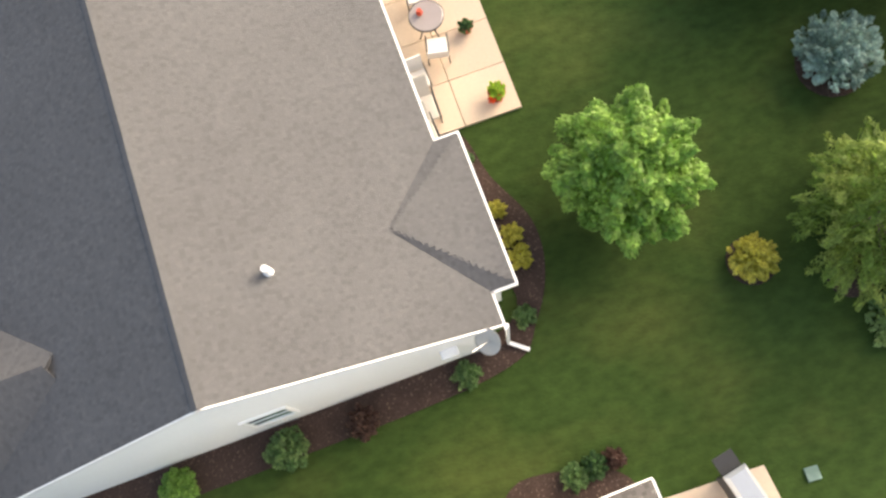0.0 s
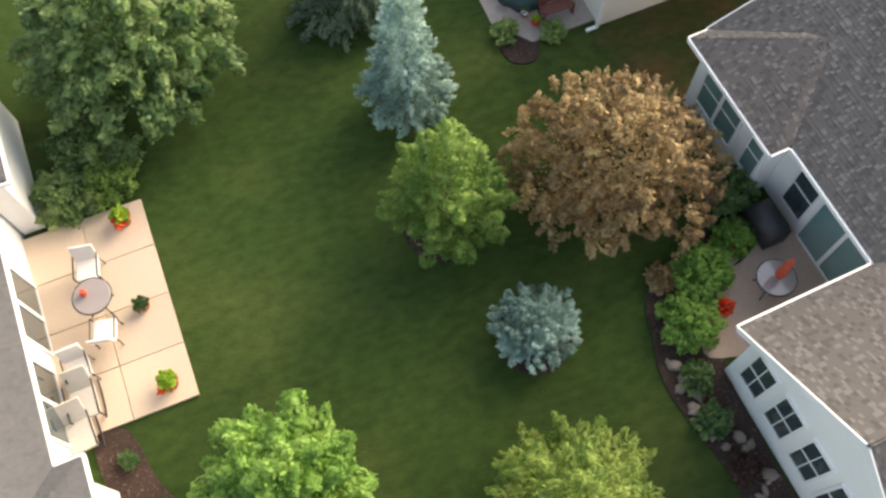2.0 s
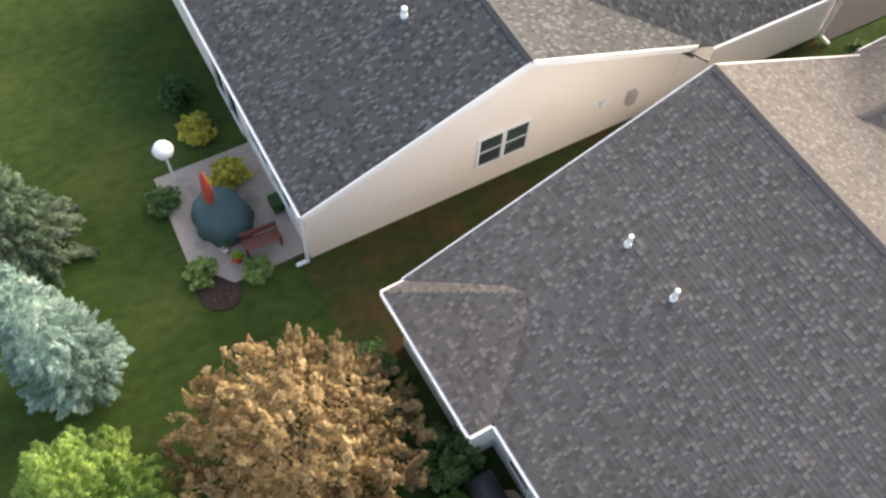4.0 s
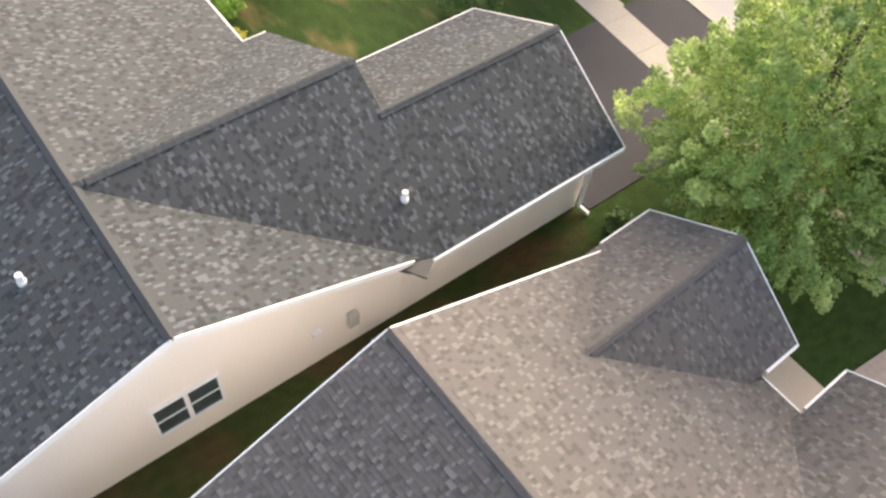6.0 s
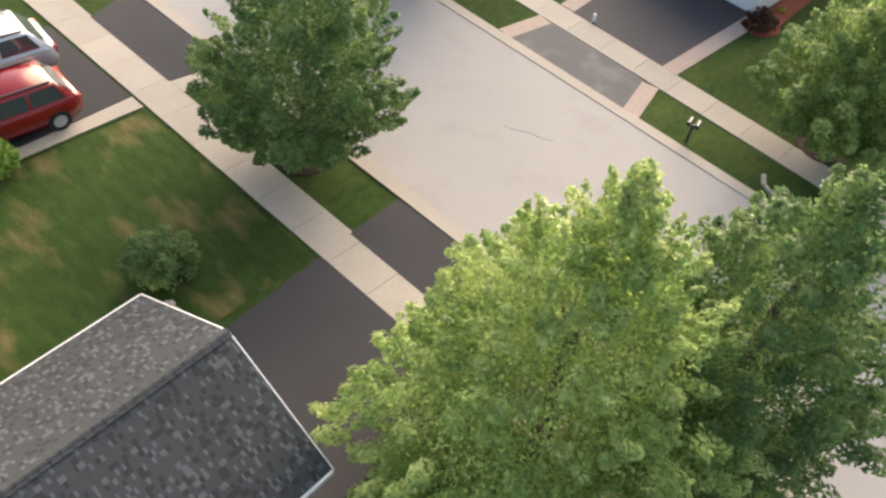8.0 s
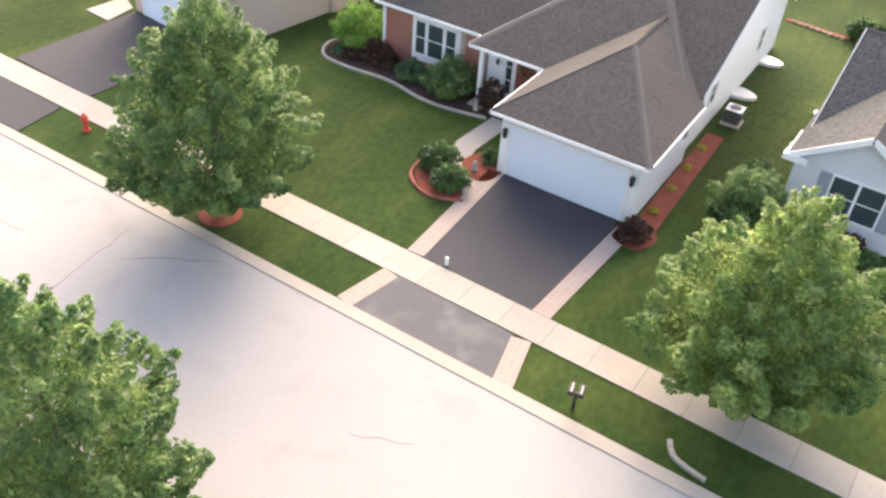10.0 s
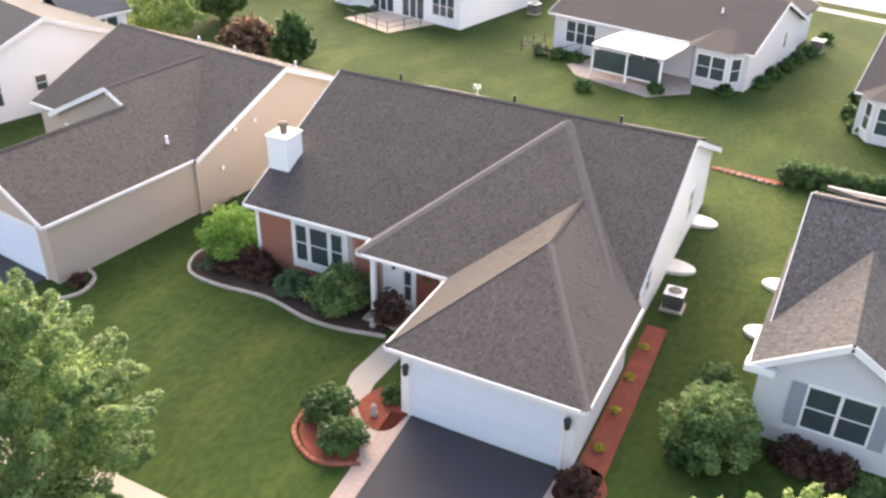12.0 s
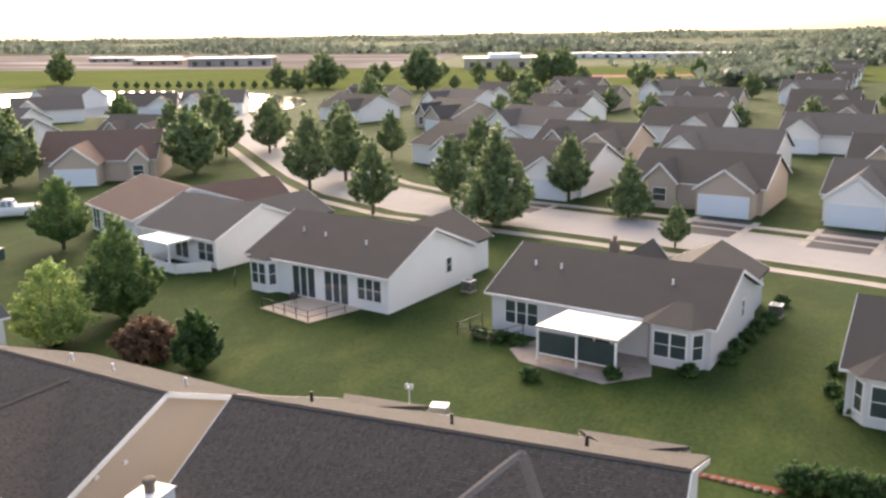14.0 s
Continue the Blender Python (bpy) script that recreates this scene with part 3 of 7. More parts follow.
def plane_z(faces, x, y):
    """Height of the topmost roof face over a place in plan."""
    best = 0.0
    for poly in faces:
        inside, z = False, 0
        for (x0, y0, _), (x1, y1, _) in zip(poly, poly[1:] + poly[:1]):
            if (y0 > y) != (y1 > y) and x < (x1 - x0) * (y - y0) / (y1 - y0) + x0:
                inside = not inside
        if inside:
            a, b, c = (Vector(p) for p in poly[:3])
            n = (b - a).cross(c - a)
            best = max(best, a.z - (n.x * (x - a.x) + n.y * (y - a.y)) / n.z)
    return best


def downspout(parent, x, y, z, dx, dy):
    b = Build().beam((x, y, z), (x, y, 0.15), 0.07, 0.09, (1, 0, 0)).beam((x, y, 0.17), (x + dx, y + dy, 0.06), 0.09, 0.07)
    part("downspout", b, M["trim"], parent)


# ---- ground, streets, pavements ----
def ground_sheet():
    """One lawn sheet out to the horizon, finer near the houses."""
    xs = [-3500, -900, -300] + list(range(-120, 121, 12)) + [300, 900, 3500]
    ys = [-900, -300] + list(range(-96, 145, 12)) + [300, 900, 4500]
    b = Build()
    for y in ys:
        for x in xs:
            b.v.append((x, y, 0.0))
    n = len(xs)
    for j in range(len(ys) - 1):
        for i in range(n - 1):
            b.f.append((j * n + i, j * n + i + 1, (j + 1) * n + i + 1, (j + 1) * n + i))
    return thing("ground", b, M["lawn"], Matrix(), "mown green lawn with paler worn patches, running between the houses", "lawn", kind="structure")


ground_sheet()


def strip(pts, w, z0, z1):
    """A band of width w along a centre line."""
    b = Build()
    n = len(pts)
    left, right = [], []
    for k, p in enumerate(pts):
        p0, p1 = Vector(pts[max(k - 1, 0)]), Vector(pts[min(k + 1, n - 1)])
        d = (p1 - p0).normalized()
        s = Vector((-d.y, d.x)) * w / 2
        left.append(Vector(p) + s)
        right.append(Vector(p) - s)
    for k in range(n - 1):
        b.slab([right[k], right[k + 1], left[k + 1], left[k]], z0, z1)
    return b


def offset(pts, d):
    out = []
    for k, p in enumerate(pts):
        p0, p1 = Vector(pts[max(k - 1, 0)]), Vector(pts[min(k + 1, len(pts) - 1)])
        u = (p1 - p0).normalized()
        out.append(tuple(Vector(p) + Vector((-u.y, u.x)) * d))
    return out


STREET = [(-90, -16.0), (-60, -15.1), (-30, -14.4), (0, -13.75), (30, -13.1), (60, -12.4), (90, -11.6)]
thing("road", strip(STREET, 8.0, -0.05, 0.03), M["street"], Matrix(), "pale worn concrete street with hairline cracks", "road", kind="structure")
STREET2 = [(120, 30), (60, 47), (13, 60.8), (-3, 64.8), (-16, 67.6), (-29, 70), (-40, 75.5), (-50, 84), (-64, 98), (-80, 114), (-100, 134), (-130, 170)]
thing("road", strip(STREET2, 8.0, -0.05, 0.03), M["street"], Matrix(), "pale concrete street curving away between the houses", "road", kind="structure")
for line in (STREET, STREET2):
    for sgn in (-1, 1):
        kb = strip(offset(line, sgn * 4.2), 0.45, -0.05, 0.055)
        thing("curb", kb, M["curb"], Matrix(), "low mountable concrete kerb along the street", "kerb", kind="structure")
# cracks in the street
cr = Build()
rng = random.Random(4)
for x0, y0, x1, y1 in ((-13, -13.4, -10, -13.2), (3.6, -13.2, 5.2, -12.4), (9.5, -15.6, 10.6, -12.6), (-24, -12.0, -19, -12.6), (-6.5, -12.2, -4.0, -10.2), (14, -14.2, 22, -13.6), (-7.5, -11.0, -6.6, -17.0)):
    p = Vector((x0, y0, 0.031))
    n = max(4, int(math.hypot(x1 - x0, y1 - y0) / 0.5))
    for k in range(n):
        q = Vector((x0 + (x1 - x0) * (k + 1) / n + rng.uniform(-0.08, 0.08), y0 + (y1 - y0) * (k + 1) / n + rng.uniform(-0.08, 0.08), 0.031))
        cr.beam(p, q, rng.uniform(0.006, 0.014), 0.006)
        p = q
thing("crack_fill", cr, M["asphalt_old"], Matrix(), "dark tar-filled cracks across the concrete street", "crack", kind="structure")


def walk_slabs(x0, x1, y_of, width, size, skip=()):
    """A pavement of separate concrete flags along the street."""
    holder = root("pavement", Matrix(), "pale concrete pavement of square flags beside the street", "pavement", kind="structure")
    x = x0
    while x < x1:
        x2 = min(x + size, x1)
        ya, yb = y_of(x), y_of(x2)
        b = Build().slab([(x + 0.006, ya - width / 2), (x2 - 0.006, yb - width / 2), (x2 - 0.006, yb + width / 2), (x + 0.006, ya + width / 2)], -0.05, 0.034)
        part("flag", b, M["walk"], holder)
        x = x2
    return holder


walk_slabs(-45, 45, lambda x: -6.65 + 0.010 * x, 1.2, 1.5)
walk_slabs(-45, 45, lambda x: -20.75 + 0.018 * x, 1.25, 1.5)
thing("pavement", strip(offset(STREET2, 6.7), 1.2, -0.05, 0.045), M["walk"], Matrix(), "pale concrete pavement along the far street", "pavement", kind="structure")
thing("pavement", strip(offset(STREET2, -6.7), 1.2, -0.05, 0.045), M["walk"], Matrix(), "pale concrete pavement along the far street", "pavement", kind="structure")


def plate(name, poly, material, z, label, category, kind="structure"):
    return thing(name, Build().slab(poly, -0.05, z), M[material], Matrix(), label, category, kind=kind)


# drive of the brick-fronted house: asphalt with paver borders
plate("driveway", [(0.85, -6.02), (5.05, -6.0), (5.25, 0.0), (0.35, 0.0)], "asphalt", 0.036, "fresh black asphalt driveway before the white garage door", "driveway")
plate("driveway", [(0.55, -9.35), (5.65, -9.25), (5.15, -7.27), (0.85, -7.28)], "asphalt_pale", 0.036, "faded grey asphalt apron between pavement and kerb", "driveway")


def paver_strip(pts, rows, label):
    """A border of small pavers along a line, each its own piece."""
    holder = root("paver_border", Matrix(), label, "paving", kind="structure")
    (x0, y0), (x1, y1) = pts
    a = Vector((x0, y0, 0))
    d = Vector((x1 - x0, y1 - y0, 0))
    n = round(d.length / 0.21)
    u = d.normalized()
    s = Vector((-u.y, u.x, 0))
    hl = d.length / n / 2 - 0.002
    w = rows * 0.105 - 0.01
    bed_ = Build()
    bed_.slab([tuple((p + s * q * w)[:2]) for p, q in ((a, -1), (a + d, -1), (a + d, 1), (a, 1))], -0.05, 0.041)
    part("bedding", bed_, M["paver"], holder, "sand-coloured bedding between the pavers")
    me = Build().box(-hl, hl, -0.104, 0.104, -0.04, 0.045, bevel=0.002).mesh("paver", M["paver"])
    ang = math.degrees(math.atan2(u.y, u.x))
    for k in range(n):
        for r in range(rows):
            p = a + u * (k + 0.5) * d.length / n + s * (r - (rows - 1) / 2) * 0.21
            ob = new("paver", me)
            ob.parent = holder
            ob.matrix_basis = pose(p.x, p.y, 0, 0, 0, ang)
    return holder


paver_strip([(0.1, -0.1), (0.6, -6.0)], 3, "tan paver border beside the black driveway")
paver_strip([(5.55, -0.3), (5.38, -6.0)], 3, "tan paver border beside the black driveway")
paver_strip([(0.58, -7.3), (0.28, -9.3)], 3, "tan paver border beside the driveway apron")
paver_strip([(5.45, -7.3), (5.95, -9.25)], 3, "tan paver border beside the driveway apron")
# front walk
plate("front_walk", [(-0.25, -2.6), (0.3, -1.2), (-1.1, -0.4), (-1.35, 0.7), (-1.3, 3.3), (-2.2, 3.3), (-2.3, 0.8), (-1.9, -0.5), (-1.0, -1.4), (-0.55, -2.6)], "walk", 0.04, "curving pale concrete walk to the porch", "path")
# drive of the dark-roofed house and its neighbours
plate("driveway", [(4.2, -21.3), (9.6, -21.2), (9.9, -26.3), (4.7, -26.3)], "asphalt_old", 0.036, "worn grey asphalt driveway", "driveway")
plate("front_walk", [(2.9, -25.2), (4.55, -24.9), (4.6, -25.9), (3.0, -26.3)], "walk", 0.04, "short pale concrete walk beside the driveway", "path")
plate("driveway", [(3.95, -18.15), (9.7, -18.0), (9.55, -20.05), (4.1, -20.15)], "asphalt_old", 0.036, "worn grey asphalt driveway apron", "driveway")
plate("driveway", [(-9.0, -21.65), (-4.4, -21.55), (-4.2, -28), (-9.6, -28)], "asphalt_old", 0.036, "worn grey asphalt driveway with parked cars", "driveway")
plate("driveway", [(-9.3, -18.35), (-4.1, -18.2), (-4.35, -20.25), (-8.7, -20.35)], "asphalt_old", 0.036, "worn grey asphalt driveway apron", "driveway")
plate("drive_border", [(-4.35, -21.55), (-3.75, -21.55), (-3.85, -27), (-4.2, -27)], "walk", 0.042, "concrete edging strip beside the driveway", "paving")
plate("drive_border", [(-4.3, -20.2), (-3.65, -20.2), (-3.2, -18.25), (-4.05, -18.25)], "walk", 0.042, "concrete edging strip beside the driveway apron", "paving")
plate("driveway", [(17.6, -20.1), (22.6, -20.0), (22.6, -25.5), (17.5, -25.5)], "asphalt", 0.036, "black asphalt driveway", "driveway")
plate("driveway", [(17.6, -17.9), (22.8, -17.8), (22.6, -19.75), (17.6, -19.8)], "asphalt", 0.036, "black asphalt driveway apron", "driveway")
paver_strip([(17.35, -21.2), (17.25, -25.4)], 3, "tan paver border beside the black driveway")
paver_strip([(17.4, -17.9), (17.4, -19.9)], 3, "tan paver border beside the driveway apron")
plate("driveway", [(-20.6, -6.1), (-15.6, -6.2), (-15.4, 0.0), (-20.7, 0.4)], "asphalt", 0.036, "black asphalt driveway before the tan house", "driveway")
plate("driveway", [(-20.9, -9.7), (-15.4, -9.6), (-15.7, -7.5), (-20.5, -7.5)], "asphalt", 0.036, "black asphalt driveway apron", "driveway")
# dry lawn between two houses
plate("lawn_patch", [(4.3, -27.0), (4.1, -21.5), (-3.6, -21.6), (-3.8, -31.5), (-1, -32.2), (2.6, -32.2)], "lawn_dry", 0.006, "lawn with dry straw-coloured patches", "lawn")
plate("lawn_patch", [(10.3, -43.2), (14.2, -42.6), (13.2, -27.2), (9.6, -26.6)], "lawn_thin", 0.006, "shaded thin lawn with bare brown soil between two houses", "lawn")


def spline(pts, n=8, closed=True):
    """A smooth outline through a few plan points."""
    out = []
    m = len(pts)
    for k in range(m if closed else m - 1):
        p0, p1, p2, p3 = (Vector(pts[(k + i) % m if closed else min(max(k + i, 0), m - 1)]) for i in (-1, 0, 1, 2))
        for j in range(n):
            t = j / n
            out.append(tuple(0.5 * (2 * p1 + (p2 - p0) * t + (2 * p0 - 5 * p1 + 4 * p2 - p3) * t * t + (3 * p1 - p0 - 3 * p2 + p3) * t ** 3)))
    return out


def bed(pts, material, label, smooth=True, z=0.045):
    return thing("planting_bed", Build().slab(spline(pts) if smooth else pts, -0.05, z), M[material], Matrix(), label, "flower bed", kind="structure")


bed([(17.3, -57.4), (18.6, -57.0), (20.0, -56.35), (21.3, -56.4), (22.5, -57.0), (23.4, -58.0), (23.9, -62), (24.2, -69), (22.9, -69), (22.6, -58.2), (20, -57.9), (17.4, -58.2)], "mulch", "dark bark mulch bed curving along the house wall")
bed([(18.2, -44.8), (19.3, -45.2), (20.6, -45.4), (22.5, -45.0), (24.5, -44.6), (24.5, -43.8), (20.6, -43.9), (18.8, -42.8), (17.2, -41.6), (17.4, -43.4)], "mulch", "dark mulch bed with rocks round the patio")
bed([(-11.6, 4.2), (-11.0, 3.1), (-9.6, 2.85), (-7.4, 3.05), (-5.4, 2.7), (-4.0, 2.75), (-2.6, 3.1), (-2.6, 4.3), (-3.4, 5.2), (-9.3, 5.2), (-10.6, 5.6)], "mulch", "dark mulch bed under the brick front")
bed([(5.6, 0.3), (6.45, 0.3), (6.08, 8.2), (5.36, 8.2)], "mulch_red", "long bed of red mulch along the garage wall", smooth=False)
bed([(-2.5, -1.0), (-2.2, -2.2), (-1.1, -2.9), (0.0, -2.5), (-0.6, -1.5), (-1.5, -0.6)], "mulch_red", "bed of red mulch with two clipped shrubs")
bed([(-1.3, -0.3), (-0.4, -1.1), (0.25, -0.7), (0.1, 1.0), (-0.9, 0.9)], "mulch_red", "small bed of red mulch beside the garage corner")
bed([(5.35, -0.9), (6.3, -1.1), (6.7, -0.2), (6.2, 0.5), (5.5, 0.3)], "mulch_red", "small bed of red mulch at the garage corner")
bed([(26.3, -56.5), (26.0, -58.5), (26.8, -59), (27.0, -56.2)], "mulch", "dark mulch bed along the house wall")
bed([(4.4, 22.45), (5.5, 22.35), (6.6, 22.25), (7.6, 22.3), (7.6, 22.6), (6.4, 22.65), (5.2, 22.75), (4.4, 22.75)], "mulch_red", "red mulch strip behind the edging rocks")
bed([(10.1, -45.6), (10.9, -45.5), (11.1, -44.9), (10.6, -44.6), (10.1, -45.0)], "mulch", "dark mulch bed at the patio's edge")


def ring_bed(x, y, r, material):
    b = Build().lathe([(r, -0.05), (r, 0.03), (r * 0.5, 0.07), (0.02, 0.09)], 18, (x, y, 0))
    thing("mulch_ring", b, M[material], Matrix(), "round mulch ring at the foot of a plant", "mulch ring", kind="structure")


for x, y, r, mm in ((20.0, -54.2, 0.6, "mulch"), (22.62, -51.6, 0.62, "mulch"), (18.4, -47.85, 0.9, "mulch"), (14.9, -48.9, 1.0, "mulch"), (23.6, -49.5, 0.6, "mulch"), (-5.85, -8.5, 0.75, "mulch_red"),
                    (11.2, -5.2, 0.9, "mulch"), (12.2, -22.6, 0.9, "mulch"), (0.9, -19.2, 0.8, "mulch")):
    ring_bed(x, y, r, mm)


def stone_edge(pts, label, closed=False, size=0.26, material="walk"):
    """A line of separate edging stones."""
    holder = root("stone_edging", Matrix(), label, "edging", kind="structure")
    line = spline(pts, 60, closed)
    me = Build().box(-size * 0.5, size * 0.5, -0.07, 0.07, -0.04, 0.1, bevel=0.02).mesh("edging_stone", M[material])
    acc = 0.0
    for p, q in zip(line, line[1:]):
        d = math.hypot(q[0] - p[0], q[1] - p[1])
        acc += d
        if acc >= size:
            acc -= size * 0.99
            ob = new("edging_stone", me)
            ob.parent = holder
            ob.matrix_basis = pose(q[0], q[1], 0, 0, 0, math.degrees(math.atan2(q[1] - p[1], q[0] - p[0])))
    return holder


stone_edge([(-10.8, 5.9), (-11.7, 4.3), (-11.1, 3.0), (-9.6, 2.75), (-7.4, 2.95), (-5.4, 2.6), (-4.0, 2.65), (-2.3, 3.05)], "pale concrete edging round the front bed", size=0.32)
stone_edge([(-2.6, -0.9), (-2.3, -2.3), (-1.1, -3.0), (0.1, -2.55)], "reddish edging stones round the clipped shrubs", material="brick")
stone_edge([(-14.9, 1.2), (-13.9, 0.9), (-13.5, -0.1), (-14.0, -1.0)], "pale edging stones round a small bed")
stone_edge([(10.5, -8.0), (10.9, -8.6), (11.8, -8.8)], "pale curved edging stones by the street")

# ---- patio of the first house ----
HA = pose(22.9, -57.9, 0, 0, 0, 3.5)
pat = root("patio", pose(11.72, -59.0, 0, 0, 0, 2.6), "warm beige concrete patio of separate square slabs", "patio", kind="structure")
for i in range(4):
    for j in range(2):
        part("patio_slab", Build().box(i * 1.37 + 0.01, (i + 1) * 1.37 - 0.01, j * 1.55 + 0.01, (j + 1) * 1.55 - 0.01, -0.05, 0.09), M["patio"], pat)

# ---- house by house ----
R = random.Random(7)


def house(name, m, label):
    return root(name, m, label, "house")


# house with the beige patio
A = house("house", HA, "single-storey white house with weathered brown-grey shingles")
fa = [[(-17.5, 0.0, 2.7), (-17.5, -5.85, 5.5), (-0.1, -5.85, 5.5), (-0.1, 0.0, 2.7)], [(-17.5, -12.0, 2.7), (-0.1, -12.0, 2.7), (-0.1, -5.85, 5.5), (-17.5, -5.85, 5.5)]]
fa += bay_hip(-4.55, -0.85, 0.57, -0.9, -1.55, 3.47) + bay_hip(-15.0, -11.2, 0.5, -0.9, -1.55, 3.47)
fa += [[(-5.2, -17.5, 2.7), (-5.2, -7.0, 2.7), (-2.2, -9.0, 4.3), (-2.2, -17.5, 4.3)], [(-0.35, -8.2, 2.95), (-0.35, -17.5, 2.95), (-2.2, -17.5, 4.3), (-2.2, -9.0, 4.3)]]
roof(A, fa, "sh_worn", R)
cap_row(A, (-17.5, -5.85, 5.5), (-0.1, -5.85, 5.5), "sh_worn", 0.3)
wall(A, (-0.12, -11.7), (-0.12, -0.35), 2.62, "white", [(0.515, 5.3)])
wall(A, (-0.05, -0.35), (-17.2, -0.35), 2.62, "white")
wall(A, (-17.2, -11.7), (-0.05, -11.7), 2.62, "white")
wall(A, (-17.2, -0.35), (-17.2, -11.7), 2.62, "white", [(0.5, 5.3)])
wall(A, (-1.1, -0.3), (-1.1, 0.3), 2.62, "white")
wall(A, (-1.1, 0.3), (-4.3, 0.3), 2.62, "white")
wall(A, (-4.3, 0.3), (-4.3, -0.3), 2.62, "white")
wall(A, (-11.4, -0.3), (-11.4, 0.25), 2.62, "white")
wall(A, (-11.4, 0.25), (-14.8, 0.25), 2.62, "white")
edge(A, "gutter", (-11.2, 0.03, 2.7), (-4.6, 0.03, 2.7))
edge(A, "gutter", (-4.55, 0.6, 2.7), (-0.85, 0.6, 2.7))
edge(A, "gutter", (-4.58, 0.02, 2.7), (-4.58, 0.62, 2.7))
edge(A, "gutter", (-0.82, 0.62, 2.7), (-0.82, 0.02, 2.7))
edge(A, "gutter", (-0.85, 0.03, 2.7), (0.05, 0.03, 2.7))
edge(A, "gutter", (-15.0, 0.53, 2.7), (-11.2, 0.53, 2.7))
edge(A, "gutter", (-11.17, 0.55, 2.7), (-11.17, 0.02, 2.7))
edge(A, "rake_board", (-0.07, 0.0, 2.7), (-0.07, -5.85, 5.5), 0.2, 0.06)
edge(A, "rake_board", (-0.07, -5.85, 5.5), (-0.07, -12.0, 2.7), 0.2, 0.06)
wa = on_wall((-0.3, -0.35), (-17.2, -0.35))
window(A, wa, 6.2, 0.3, 1.8, 1.9, 2, (0, 0))
window(A, wa, 8.6, 0.1, 1.8, 2.1, 2, (0, 0), name="sliding_door")
window(A, on_wall((-1.1, 0.3), (-4.3, 0.3)), 1.6, 0.8, 1.8, 1.2, 2)
window(A, on_wall((-0.12, -11.7), (-0.12, -0.35)), 6.15, 1.2, 0.95, 1.1, 1, (0, 1), "glass_light")
part("meter_box", Build().box(-0.12, 0.08, -1.5, -1.1, 1.5, 2.0, bevel=0.02), M["trim"], A)
roof_vent(A, -2.35, -4.05, plane_z(fa, -2.35, -4.05), r=0.08, h=0.32)
downspout(A, -0.05, 0.08, 2.6, 0.32, 0.42)

# house with the blue-grey roof
HD = pose(10.6, -42.8, 0, 0, 0, 3.5)
D = house("house", HD, "single-storey cream house with a mottled blue-grey shingle roof")
fd = gable_x(-10.7, 0.42, -0.18, 10.9, 2.7, 4.88)
fd += gable_y(-7.35, 0.5, 11.6, 5.3, 2.7, 4.82)[:1] + [[(0.55, 10.4, 2.7), (0.55, 16.65, 2.7), (-2.3, 16.65, 4.275), (-2.3, 11.6, 4.275), (-3.43, 11.6, 4.9), (-3.43, 5.3, 4.9)]]
fd = [[(q[0], q[1], q[2]) for q in p] for p in fd]
fd[2] = [(-7.35, 11.6, 2.7), (-7.35, 5.3, 2.7), (-3.43, 5.3, 4.9), (-3.43, 11.6, 4.9)]
fd += [[(-5.22, 16.65, 2.7), (-5.22, 11.5, 2.7), (-2.3, 11.5, 4.275), (-2.3, 16.65, 4.275)]]
roof(D, fd, "sh_blue", R, keep=lambda p: -1.4 < p.x < 0.1 and 12.4 < p.y < 14.8)
cap_row(D, (-10.7, 5.36, 4.88), (0.42, 5.36, 4.88), "sh_blue", 0.3)
cap_row(D, (-2.3, 11.5, 4.275), (-2.3, 16.65, 4.275), "sh_blue", 0.3)
cap_row(D, (-3.43, 5.6, 4.9), (-3.43, 11.6, 4.9), "sh_blue", 0.3)
wall(D, (0.0, 0.0), (0.0, 10.6), 2.62, "cream", [(0.5, 4.66)])
wall(D, (0.0, 10.6), (0.0, 16.3), 2.62, "cream")
wall(D, (0.0, 16.3), (-4.95, 16.3), 2.62, "cream", [(0.49, 4.2)])
wall(D, (-4.95, 16.3), (-4.95, 11.3), 2.62, "cream")
wall(D, (-4.95, 11.3), (-7.1, 11.3), 2.62, "cream", [(0.02, 3.85)])
wall(D, (-7.1, 11.3), (-7.1, 10.5), 2.62, "cream")
wall(D, (-7.1, 10.6), (-10.4, 10.6), 2.62, "cream")
wall(D, (-10.4, 10.6), (-10.4, 0.0), 2.62, "cream", [(0.5, 4.66)])
wall(D, (-10.4, 0.0), (0.0, 0.0), 2.62, "cream")
edge(D, "gutter", (-10.7, -0.21, 2.7), (0.42, -0.21, 2.7))
edge(D, "gutter", (0.58, 10.4, 2.7), (0.58, 16.65, 2.7))
edge(D, "gutter", (-5.25, 16.65, 2.7), (-5.25, 11.6, 2.7))
edge(D, "gutter", (-10.7, 10.93, 2.7), (-7.35, 10.93, 2.7))
edge(D, "gutter", (-7.38, 10.9, 2.7), (-7.38, 11.6, 2.7))
for a, b in (((0.45, -0.18, 2.7), (0.45, 5.36, 4.88)), ((0.45, 5.36, 4.88), (0.45, 10.5, 2.86)), ((0.55, 16.68, 2.7), (-2.3, 16.68, 4.275)), ((-2.3, 16.68, 4.275), (-5.22, 16.68, 2.7)), ((-10.73, 10.9, 2.7), (-10.73, 5.3, 4.85))):
    edge(D, "rake_board", a, b, 0.18, 0.05)
wd = on_wall((0.0, 0.0), (0.0, 16.3))
window(D, wd, 5.3, 0.92, 1.38, 1.08, 2, (0, 1))
window(D, on_wall((-10.4, 0.0), (0.0, 0.0)), 8.3, 0.7, 2.6, 1.6, 2, (1, 0), "glass_light")
